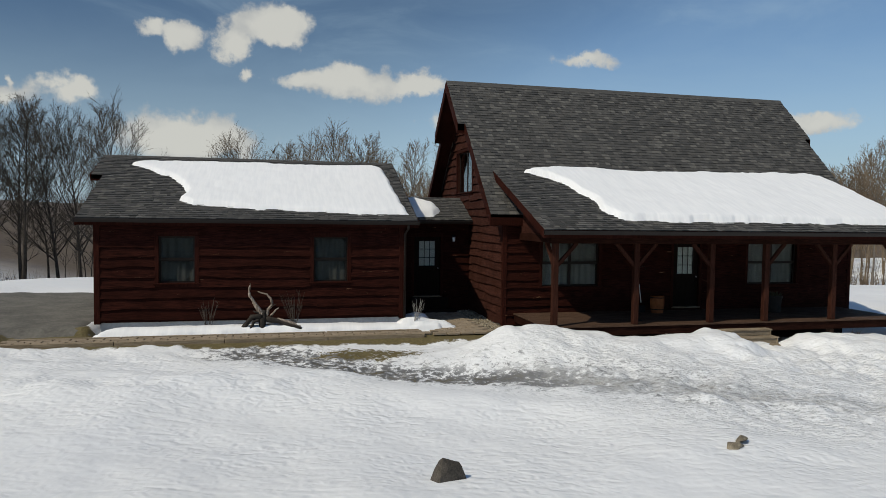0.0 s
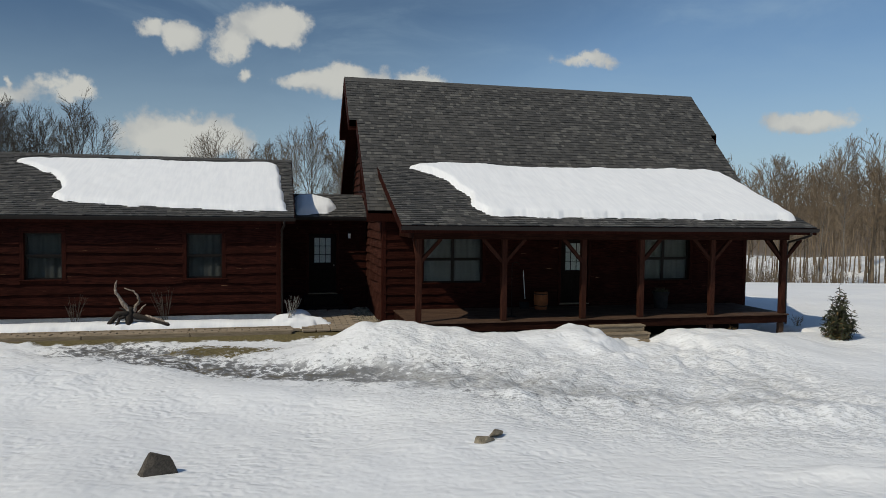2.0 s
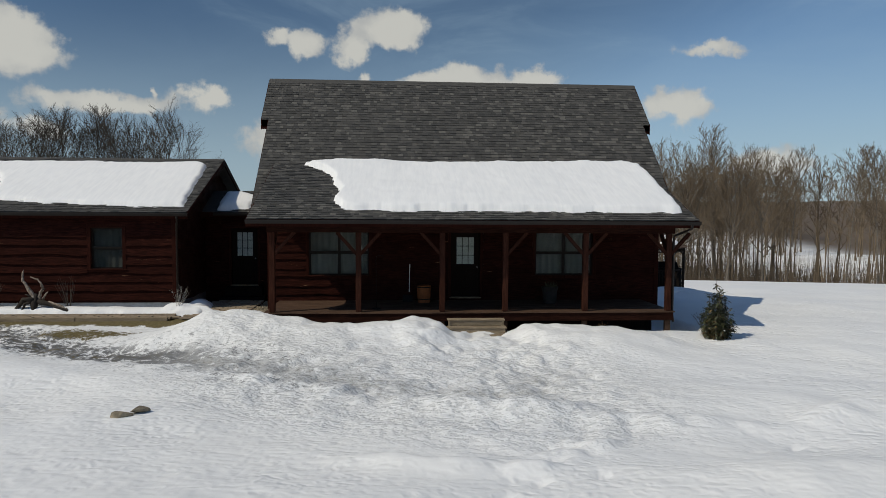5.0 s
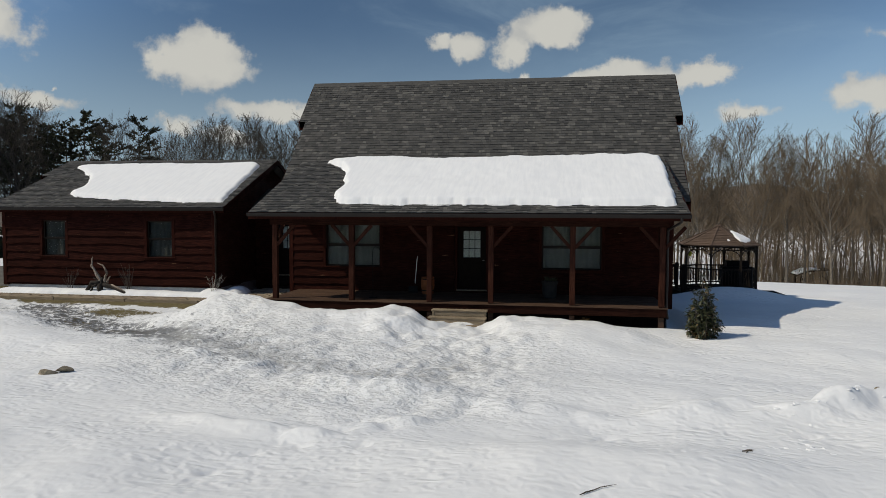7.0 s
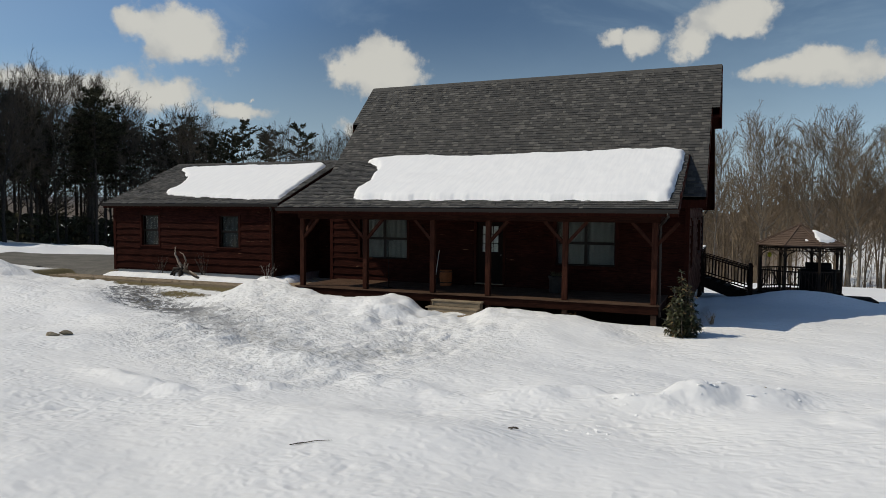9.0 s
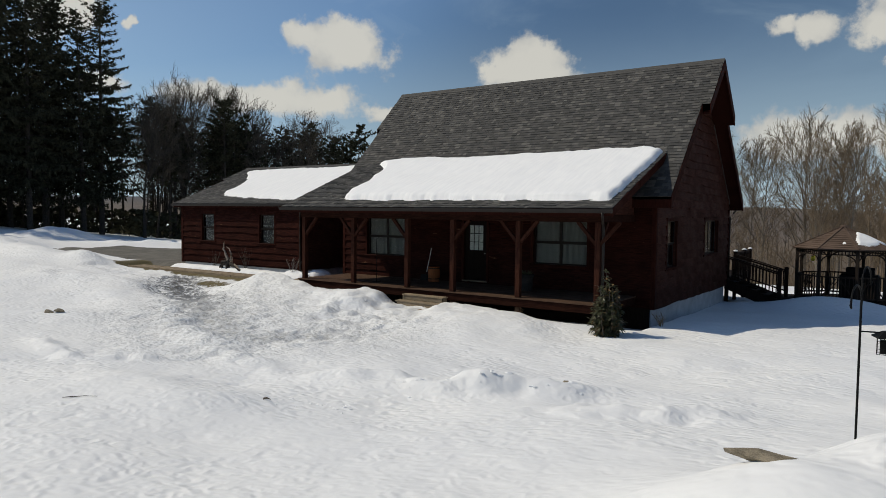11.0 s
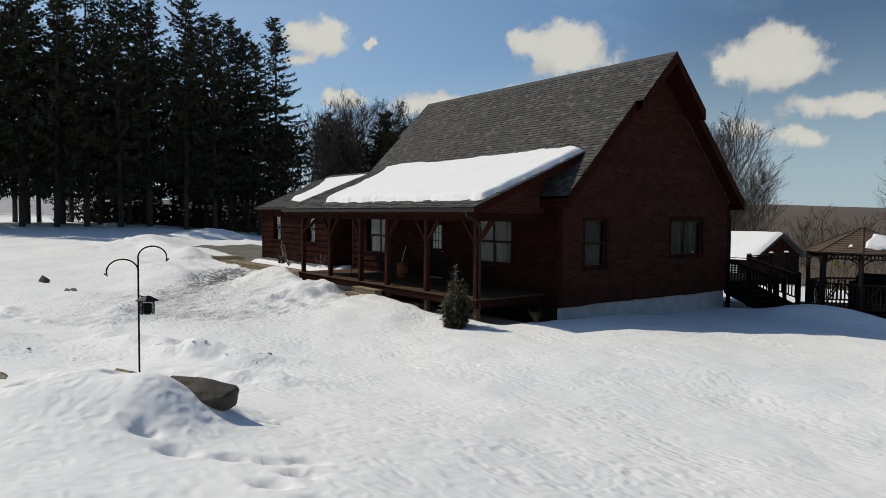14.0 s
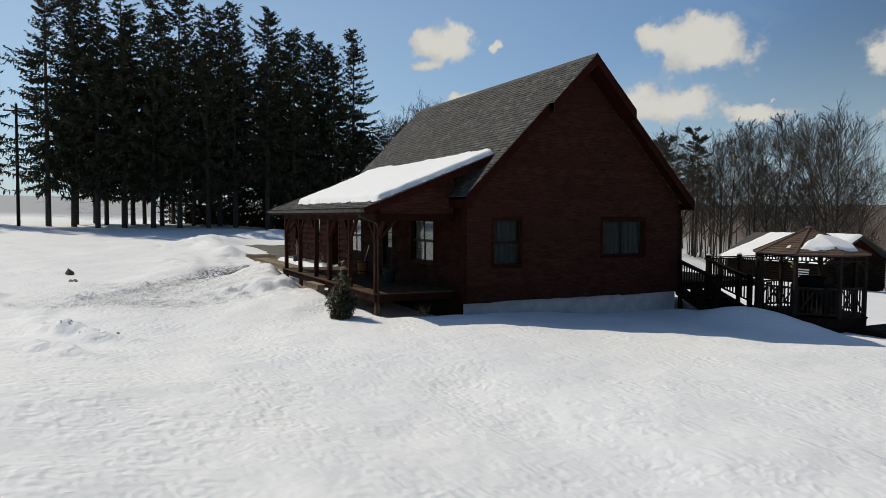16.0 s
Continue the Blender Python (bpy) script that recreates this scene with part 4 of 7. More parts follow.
boards(RIGHT, WF, WB, 0.32, 7.9, 0.27, [(a - pad, b + pad, c - pad, d + pad) for a, b, c, d in o_right], wall_right, SIDING_END_GLARE, lambda z: (max(WF, RY - (RZ - 0.25 - z)), min(WB, RY + (RZ - 0.25 - z))), 5.0)
boards(LEFT, WF, WB, 0.32, 7.9, 0.27, [(a - pad, b + pad, c - pad, d + pad) for a, b, c, d in o_left], wall_left, SIDING_END_GLARE, lambda z: (max(WF, RY - (RZ - 0.25 - z)), min(WB, RY + (RZ - 0.25 - z))), 5.0)
for cx in (WL, WR):
    for cy in (WF, WB):
        c = Shape().box((cx - 0.07, cy - 0.07, 0.28), (cx + 0.07, cy + 0.07, 3.45), 0.008)
        part("corner_board", c, TRIM, house)
f = Shape().box((WL + 0.05, WF + 0.05, -1.3), (WR - 0.05, WB - 0.05, 0.30), 0.01)
part("foundation", f, CONCRETE, house, "pale painted concrete foundation")
# added dark sheet over the pale foundation, in place of under-deck shade
part("skirt", Shape().box((WL + 0.02, WF + 0.01, -0.5), (WR - 0.10, WF + 0.045, 0.33)), DARKWOOD, house, "dark sheet standing in for shade below the porch")
fl = Shape().box((WL + 0.2, WF + 0.2, 0.62), (WR - 0.2, WB - 0.2, 0.70))
fl.box((WL + 0.2, WF + 0.2, 3.40), (WR - 0.2, WB - 0.2, 3.50))
part("room_floor", fl, INSIDE, house)

w_a = window(FRONT, *o_front[0], house, 2, label="double sash window behind the porch", cloth=CURTAIN_PALE)
w_b = window(FRONT, *o_front[2], house, 2, label="double sash window behind the porch", cloth=CURTAIN_PALE)
w_r1 = window(RIGHT, *o_right[0], house, 1, label="sash window in the gable wall")
w_r2 = window(RIGHT, *o_right[1], house, 2, False, label="wide sliding window in the gable wall")
w_l = window(LEFT, *o_left[0], house, 2, False, label="attic window pair in the gable", curtain=0.0)
door(FRONT, 12.33, 0.76, house, "dark brown door with nine panes, closed")

# roof: two slopes, each with a lower field and an upper one that juts out at the gables
STEP = 1.68
EAVE = 4.70
roof = Shape()
for sg in (-1, 1):
    roof.prism([(RY, RZ), (RY + sg * STEP, RZ - STEP), (RY + sg * STEP, RZ - STEP - 0.24), (RY, RZ - 0.24)], "x", 5.93, 19.73)
    roof.prism([(RY + sg * STEP, RZ - STEP), (RY + sg * EAVE, RZ - EAVE), (RY + sg * EAVE, RZ - EAVE - 0.10), (RY + sg * (EAVE - 0.14), RZ - EAVE - 0.10), (RY + sg * STEP, RZ - STEP - 0.24)], "x", 6.18, 19.48)
roof_ob = part("roof", roof, SHINGLE, house, "dark grey shingled roof")
for x0, x1, lo, hi in ((5.90, 5.94, 0.0, STEP), (19.72, 19.76, 0.0, STEP), (6.15, 6.19, STEP, EAVE), (19.47, 19.51, STEP, EAVE)):
    for sg in (-1, 1):
        r = Shape().prism([(RY + sg * lo, RZ - lo - 0.012), (RY + sg * hi, RZ - hi - 0.012), (RY + sg * hi, RZ - hi - 0.36), (RY + sg * lo, RZ - lo - 0.36)], "x", x0, x1)
        part("rake_board", r, TRIM, roof_ob)
for sg in (-1, 1):
    e = Shape().box((6.19, RY + sg * EAVE, RZ - EAVE - 0.34), (19.47, RY + sg * (EAVE - 0.035), RZ - EAVE - 0.02))
    part("eave_board", e, TRIM, roof_ob)
    e = Shape().box((6.19, RY + sg * (EAVE - 0.04), RZ - EAVE - 0.34), (19.47, RY + sg * 4.40, RZ - EAVE - 0.31))
    part("soffit", e, TRIM, roof_ob)
    # the short returns where the upper field juts out
    for a, b in ((5.94, 6.15), (19.51, 19.72)):
        e = Shape().box((a, RY + sg * (STEP - 0.03), RZ - STEP - 0.34), (b, RY + sg * STEP, RZ - STEP - 0.02))
        part("rake_return", e, TRIM, roof_ob)
for sg in (-1, 1):
    for a, b, lo, hi in ((WR + 0.08, 19.468, STEP, EAVE - 0.05), (6.192, WL - 0.08, STEP, EAVE - 0.05), (19.0, 19.718, 0.0, STEP), (5.942, WL - 0.02, 0.0, STEP)):
        so = Shape().prism([(RY + sg * lo, RZ - lo - 0.255), (RY + sg * hi, RZ - hi - 0.255), (RY + sg * hi, RZ - hi - 0.275), (RY + sg * lo, RZ - lo - 0.275)], "x", a, b)
        part("rake_soffit", so, TRIM, roof_ob)
cap = Shape().prism([(RY - 0.15, RZ - 0.125), (RY, RZ + 0.035), (RY + 0.15, RZ - 0.125), (RY + 0.12, RZ - 0.15), (RY, RZ - 0.02), (RY - 0.12, RZ - 0.15)], "x", 5.92, 19.74)
part("ridge_cap", cap, SHINGLE, roof_ob)
shingles(roof_ob, SHINGLE, 5.93, 19.73, (RY - EAVE - 0.02, RZ - EAVE - 0.02), (RY, RZ), lambda s: (6.17, 19.49) if s < 1 - (STEP + 0.02) / (EAVE + 0.02) else (5.92, 19.74))

# ---- porch ----
PE, PZ, PT, PTZ = 16.35, 3.24, 20.78, 5.01        # eave and top of the porch roof
pr = Shape().prism([(PE, PZ), (PT, PTZ), (PT, PTZ - 0.20), (PE + 0.06, PZ - 0.14), (PE, PZ - 0.14)], "x", 6.66, 18.91)
porch_roof = part("porch_roof", pr, SHINGLE, house, "dark grey shingled porch roof")
for x0, x1 in ((6.62, 6.665), (18.905, 18.95)):
    r = Shape().prism([(PE - 0.01, PZ - 0.008), (PT - 0.12, PTZ - 0.055), (PT - 0.36, PTZ - 0.36), (PE - 0.01, PZ - 0.22)], "x", x0, x1)
    part("rake_board", r, TRIM, porch_roof)
e = Shape().box((6.665, PE - 0.015, PZ - 0.21), (18.905, PE + 0.012, PZ - 0.012))
part("eave_board", e, TRIM, porch_roof)
gutter(porch_roof, 6.62, 18.95, PE - 0.015, PZ - 0.03)
FIRST_ROWS = 7
shingles(porch_roof, SHINGLE, 6.64, 18.93, (PE - 0.03, PZ - 0.012), (PT, PTZ), first=FIRST_ROWS)

POSTS = (7.20, 9.55, 11.87, 13.64, 15.92, 18.33)
PY = 16.95
for i, x in enumerate(POSTS):
    p = Shape().box((x - 0.075, PY - 0.075, 0.665), (x + 0.075, PY + 0.075, 2.86), 0.008)
    p_ob = part("post", p, POST, house, "square red-brown timber post")
    for sg in {0: (1,), 2: (-1,), 3: (1,)}.get(i, (-1, 1)):
        b = Shape().beam((x + sg * 0.05, PY, 2.26), (x + sg * 0.60, PY, 2.87), 0.09, 0.10, (0, 1, 0), 0.006)
        part("knee_brace", b, POST, p_ob)
    if i in (0, 5):
        b = Shape().beam((x, PY + 0.05, 2.26), (x, PY + 0.60, 2.87), 0.09, 0.10, (1, 0, 0), 0.006)
        part("knee_brace", b, POST, p_ob)
    s = Shape().box((x - 0.07, PY - 0.045, -0.5), (x + 0.07, PY + 0.09, 0.38))
    part("footing_post", s, DECK, house, "pale tan timber footing")
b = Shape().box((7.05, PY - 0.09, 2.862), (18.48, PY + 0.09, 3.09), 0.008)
part("beam", b, BEAM_SHADED, house)
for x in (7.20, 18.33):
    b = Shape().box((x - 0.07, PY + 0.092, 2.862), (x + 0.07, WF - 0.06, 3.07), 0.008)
    part("beam", b, BEAM_SHADED, house)
    def porch_under(y):
        return PZ + (y - PE) * (PTZ - PZ) / (PT - PE) - 0.21
    e = Shape().prism([(PY + 0.095, 3.075), (WF - 0.06, 3.075), (WF - 0.06, porch_under(WF)), (PY + 0.095, porch_under(PY + 0.1))], "x", x - 0.03, x + 0.03)
    part("end_panel", e, SIDING_END_GLARE, house)
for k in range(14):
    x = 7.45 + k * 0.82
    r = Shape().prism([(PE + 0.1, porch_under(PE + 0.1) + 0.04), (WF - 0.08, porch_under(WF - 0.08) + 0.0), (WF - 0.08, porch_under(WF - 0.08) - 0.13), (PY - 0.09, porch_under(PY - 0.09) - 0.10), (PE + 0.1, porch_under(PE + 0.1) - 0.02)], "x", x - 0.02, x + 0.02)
    part("rafter", r, BEAM_SHADED, porch_roof)

# deck
DX0, DX1, DY0, DZ = 7.0, 18.46, 16.82, 0.66
dk = Shape().box((DX0, DY0 + 0.02, 0.40), (DX1, DY0 + 0.06, 0.625), 0.004)
dk.box((DX1 - 0.05, DY0 + 0.06, 0.40), (DX1, WF - 0.06, 0.625), 0.004).box((DX0, DY0 + 0.06, 0.40), (DX0 + 0.05, WF - 0.06, 0.625), 0.004)
dk.box((DX0 + 0.05, 18.1, 0.42), (DX1 - 0.05, 18.15, 0.622))
deck = part("deck", dk, BEAM_SHADED, house, "red-brown porch deck")
nb = 19
for k in range(nb):
    a = DY0 - 0.02 + (WF - 0.06 - DY0) * k / nb
    b = DY0 - 0.02 + (WF - 0.06 - DY0) * (k + 1) / nb - 0.007
    cut = BOARD_RNG.choice((0.35, 0.5, 0.65)) * (DX1 - DX0) + DX0
    for p, q in ((DX0 - 0.03, cut - 0.002), (cut + 0.002, DX1 + 0.03)):
        part("deck_board", Shape().box((p, a, 0.628), (q, b, DZ)), DECK, deck)
# porch steps
stairs = thing("porch_steps", (12.8, 16.3, 0.1), "three weathered plank steps before the porch", "steps")
for k in range(3):
    z, y = 0.50 - 0.17 * k, 16.80 - 0.29 * k
    for j in range(2):
        part("tread", Shape().box((12.0 - 0.05 * k, y - 0.145 * (j + 1) + 0.006, z - 0.04), (13.58, y - 0.145 * j, z), 0.004), GREYWOOD, stairs)
    part("riser", Shape().box((12.06, y - 0.262, z - 0.17), (13.54, y - 0.24, z - 0.042)), GREYWOOD, stairs)
for x in (12.03, 13.50):
    s = Shape().prism([(16.78, 0.455), (16.52, 0.455), (16.51, 0.285), (16.23, 0.285), (16.22, 0.115), (15.96, 0.115), (15.95, -0.2), (16.78, -0.2)], "x", x, x + 0.04)
    part("stringer", s, GREYWOOD, stairs)

# downspout by the corner post
ds = Shape().tube([(18.70, 16.27, 3.12), (18.70, 16.27, 3.02), (18.62, 16.50, 2.93), (18.47, 16.90, 2.80), (18.47, 16.95, 2.62), (18.47, 16.95, 0.55), (18.50, 16.95, 0.34)], [0.036] * 7, 8)
part("downspout", ds, GUTTER, house, "dark metal downspout", smooth=True)
gutter_back = Shape().prism([(RY + EAVE, 3.58), (RY + EAVE + 0.12, 3.58), (RY + EAVE + 0.09, 3.46), (RY + EAVE, 3.46)], "x", 6.2, 19.46)
part("gutter", gutter_back, GUTTER, house)
ds = Shape().tube([(19.30, 28.85, 3.48), (19.30, 28.85, 3.36), (19.18, 28.72, 3.20), (19.06, 28.62, 3.02), (19.06, 28.62, -0.2)], [0.036] * 5, 8)
part("downspout", ds, GUTTER, house, smooth=True)

# ---- garage ----
GL, GR, GF, GB, GRY, GRZ, GS = -4.60, 3.65, 20.06, 29.32, 24.69, 5.39, 0.411
garage = thing("garage_wing", (-0.5, 24.7, 0.4), "low red plank wing with dark shingled roof", "garage")
GFRONT, GBACK, GLEFT, GRIGHT = Face("y", GF, -1), Face("y", GB, 1), Face("x", GL, -1), Face("x", GR, 1)
o_g = [(-3.05, -2.12, 1.62, 2.90), (1.10, 2.06, 1.62, 2.90)]


def gar_top(u):
    return GRZ - 0.16 - GS * abs(u - GRY)


g_front = wall(GFRONT, GL, GR, 0.55, lambda u: 3.30, o_g, garage, SIDING, "wall_front")
g_left = wall(GLEFT, GF + 0.2, GB - 0.2, 0.55, gar_top, [], garage, SIDING_END_GLARE, "wall_gable", breaks=(GRY,))
g_right = wall(GRIGHT, GF + 0.2, GB - 0.2, 0.55, gar_top, [], garage, SIDING_END_GLARE, "wall_gable", breaks=(GRY,))
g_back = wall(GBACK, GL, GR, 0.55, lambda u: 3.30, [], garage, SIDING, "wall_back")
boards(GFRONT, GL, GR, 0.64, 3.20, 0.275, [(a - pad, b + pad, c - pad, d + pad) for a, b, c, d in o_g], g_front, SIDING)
boards(GRIGHT, GF, GB, 0.57, 5.1, 0.275, [], g_right, SIDING_END_GLARE, lambda z: (GF, GB) if z < 3.2 else (GRY - (GRZ - 0.2 - z) / GS, GRY + (GRZ - 0.2 - z) / GS), 5.0)
for cx in (GL, GR):
    for cy in (GF, GB):
        part("corner_board", Shape().box((cx - 0.075, cy - 0.075, 0.52), (cx + 0.075, cy + 0.075, 3.25), 0.008), TRIM, garage)
part("foundation", Shape().box((GL + 0.05, GF + 0.05, -0.6), (GR - 0.05, GB - 0.05, 0.55), 0.01), CONCRETE, garage, "pale concrete foundation")
for o in o_g:
    window(GFRONT, *o, garage, 1, label="sash window with dark frame", trim=0.11, curtain=1.0)
gr = Shape()
half = GRY - 19.83
for sg in (-1, 1):
    gr.prism([(GRY, GRZ), (GRY + sg * half, GRZ - GS * half), (GRY + sg * half, GRZ - GS * half - 0.12), (GRY, GRZ - 0.15)], "x", -5.05, 4.08)
    gr.prism([(GRY, GRZ), (GRY + sg * 1.7, GRZ - GS * 1.7), (GRY + sg * 1.7, GRZ - GS * 1.7 - 0.15), (GRY, GRZ - 0.15)], "x", -5.42, -5.05)
g_roof = part("roof", gr, SHINGLE, garage, "dark grey shingled roof")
for sg in (-1, 1):
    for x0, x1, lo, hi in ((4.075, 4.115, 0, half), (-5.085, -5.045, 1.7, half), (-5.455, -5.415, 0, 1.7)):
        r = Shape().prism([(GRY + sg * lo, GRZ - GS * lo - 0.01), (GRY + sg * hi, GRZ - GS * hi - 0.01), (GRY + sg * hi, GRZ - GS * hi - 0.21), (GRY + sg * lo, GRZ - GS * lo - 0.21)], "x", x0, x1)
        part("rake_board", r, TRIM, g_roof)
    part("rake_return", Shape().box((-5.415, GRY + sg * 1.67, GRZ - GS * 1.7 - 0.2), (-5.085, GRY + sg * 1.7, GRZ - GS * 1.7 - 0.015)), TRIM, g_roof)
part("eave_board", Shape().box((-5.045, 19.815, GRZ - GS * half - 0.20), (4.075, 19.845, GRZ - GS * half - 0.012)), TRIM, g_roof)
part("soffit", Shape().box((-5.045, 19.85, GRZ - GS * half - 0.20), (4.075, 20.05, GRZ - GS * half - 0.17)), TRIM, g_roof)
gutter(g_roof, -5.09, 4.12, 19.812, GRZ - GS * half - 0.02)
part("ridge_cap", Shape().prism([(GRY - 0.15, GRZ - 0.045), (GRY, GRZ + 0.03), (GRY + 0.15, GRZ - 0.045), (GRY + 0.14, GRZ - 0.07), (GRY, GRZ), (GRY - 0.14, GRZ - 0.07)], "x", -5.43, 4.09), SHINGLE, g_roof)
shingles(g_roof, SHINGLE, -5.42, 4.09, (19.80, GRZ - GS * half - 0.012), (GRY, GRZ), lambda s: (-5.07, 4.09) if s < 1 - 1.72 / half else (-5.43, 4.09))
ds = Shape().tube([(3.80, 19.74, 3.25), (3.80, 19.80, 3.15), (3.74, 19.96, 3.02), (3.74, 19.97, 0.5)], [0.036] * 4, 8)
part("downspout", ds, GUTTER, garage, "dark metal downspout", smooth=True)

# ---- breezeway ----
BF = 23.30
link = thing("breezeway", (5.2, 24.6, 0.1), "dark plank passage between house and wing", "passage")
BFACE = Face("y", BF, -1)
ob_ = [(4.67 - 0.012, 5.58 + 0.012, 0.74, 2.83)]
bw = wall(BFACE, GR + 0.08, WL - 0.07, 0.05, lambda u: 3.40, ob_, link, SIDING, "wall_front")
boards(BFACE, GR + 0.08, WL - 0.07, 0.3, 3.28, 0.27, [(4.57, 5.68, 0.6, 2.93)], bw, SIDING)
door(BFACE, 4.67, 0.79, link, "dark brown door with nine panes, closed")
BS = 0.46
br = Shape()
for sg in (-1, 1):
    br.prism([(24.65, 4.22), (24.65 + sg * 1.75, 4.22 - BS * 1.75), (24.65 + sg * 1.75, 4.10 - BS * 1.75), (24.65, 4.08)], "x", 3.70, 6.62)
b_roof = part("roof", br, SHINGLE, link, "dark grey shingled roof")
part("eave_board", Shape().box((3.70, 22.885, 3.25), (6.60, 22.91, 3.40)), TRIM, b_roof)
gutter(b_roof, 4.14, 6.60, 22.88, 3.39)
part("soffit", Shape().box((3.70, 22.915, 3.24), (6.60, 23.24, 3.26)), TRIM, b_roof)
shingles(b_roof, SHINGLE, 4.12, 6.62, (22.87, 3.405), (24.65, 4.22))
part("wall_back", Shape().box((GR + 0.08, 25.9, 0.05), (WL - 0.07, 26.05, 3.5)), SIDING, link)
st = Shape().box((4.35, 22.55, 0.05), (5.95, 23.24, 0.40), 0.01).box((4.5, 22.85, 0.402), (5.8, 23.24, 0.735), 0.01)
part("door_step", st, DARKWOOD, link, "dark plank steps below the door")
lamp = thing("wall_lantern", (6.02, 23.2, 2.75), "small black wall lantern with clear glass", "lantern")
ls = Shape().box((5.98, 23.20, 2.70), (6.06, 23.245, 2.90), 0.006).beam((6.02, 23.20, 2.86), (6.02, 23.10, 2.86), 0.02, 0.02)
part("bracket", ls, BLACK, lamp)
lt = Shape().tube([(6.02, 23.09, 2.90), (6.02, 23.09, 2.87), (6.02, 23.09, 2.84)], [0.01, 0.05, 0.065], 8)
part("hood", lt, BLACK, lamp)
part("glass_shade", Shape().tube([(6.02, 23.09, 2.835), (6.02, 23.09, 2.68)], [0.055, 0.04], 8), WHITE_SASH, lamp, "pale lantern glass")

# ---- snow lying on the roofs ----
def on_porch(x, y):
    return PZ + (y - PE) * (PTZ - PZ) / (PT - PE)


def on_garage(x, y):
    return GRZ - GS * np.abs(y - GRY)


def on_link(x, y):
    return 4.22 - BS * np.abs(y - 24.65)


def on_main(x, y):
    return np.maximum(on_porch(x, y), RZ - np.abs(y - RY))


roof_snow("roof_snow", [(7.55, 20.62), (8.6, 20.80), (10.0, 20.82), (11.6, 20.72), (13.4, 20.78), (15.2, 20.80), (17.0, 20.88), (18.50, 20.90), (18.80, 20.72), (18.80, 20.0), (18.74, 18.4), (18.64, 16.84), (16.4, 16.82), (13.6, 16.86), (10.9, 16.84), (9.05, 16.98), (8.80, 17.6), (8.92, 18.3), (8.70, 18.9), (8.62, 19.5), (8.25, 20.1)], on_main, 0.22, "thick slab of snow left on the porch roof", seed=21)
roof_snow("roof_snow", [(-4.45, 23.86), (-3.9, 24.12), (-1.0, 24.18), (1.8, 24.12), (3.35, 24.20), (3.66, 24.0), (3.74, 22.5), (3.86, 20.25), (2.6, 20.20), (0.6, 20.38), (-1.1, 20.50), (-2.3, 20.72), (-2.62, 21.05), (-2.55, 21.6), (-2.72, 22.2), (-3.05, 22.75), (-3.75, 23.3)], on_garage, 0.16, "slab of snow left on the low roof", seed=33)
roof_snow("roof_snow", [(4.20, 24.3), (4.9, 24.35), (5.45, 24.0), (5.62, 23.5), (5.30, 23.1), (4.6, 22.95), (4.22, 23.0)], on_link, 0.24, "rounded cushion of snow on the passage roof", seed=41, rim=0.3)

# ---- trees ----
def cone(s, p, q, r, sides=3):
    p, q = Vector(p), Vector(q)
    d = (q - p).normalized()
    a = d.cross(Vector((0.3, 0.2, 0.93)) if abs(d.z) < 0.95 else Vector((1, 0, 0))).normalized()
    b = d.cross(a)
    k = len(s.v)
    for j in range(sides):
        t = 2 * math.pi * j / sides
        s.v.append(tuple(p + (a * math.cos(t) + b * math.sin(t)) * r))
    s.v.append(tuple(q))
    s.f += [(k + j, k + (j + 1) % sides, k + sides) for j in range(sides)]


def limb(rng, p, d, length, n, lift, wob):
    """Points of one branch that bends upwards on its way out."""
    pts = [p.copy()]
    for i in range(n):
        d = (d + Vector((rng.gauss(0, wob), rng.gauss(0, wob), rng.gauss(0, wob) + lift))).normalized()
        pts.append(pts[-1] + d * length / n)
    return pts


def on_line(pts, f):
    n = len(pts) - 1
    i = min(int(f * n), n - 1)
    return pts[i].lerp(pts[i + 1], f * n - i), (pts[i + 1] - pts[i]).normalized()


def fork(rng, ax, lo, hi):
    """A way that leaves the axis by an angle between lo and hi degrees."""
    side = ax.cross(Vector((rng.gauss(0, 1), rng.gauss(0, 1), rng.gauss(0, 1)))).normalized()
    a = radians(rng.uniform(lo, hi))
    return ax * math.cos(a) + side * math.sin(a)


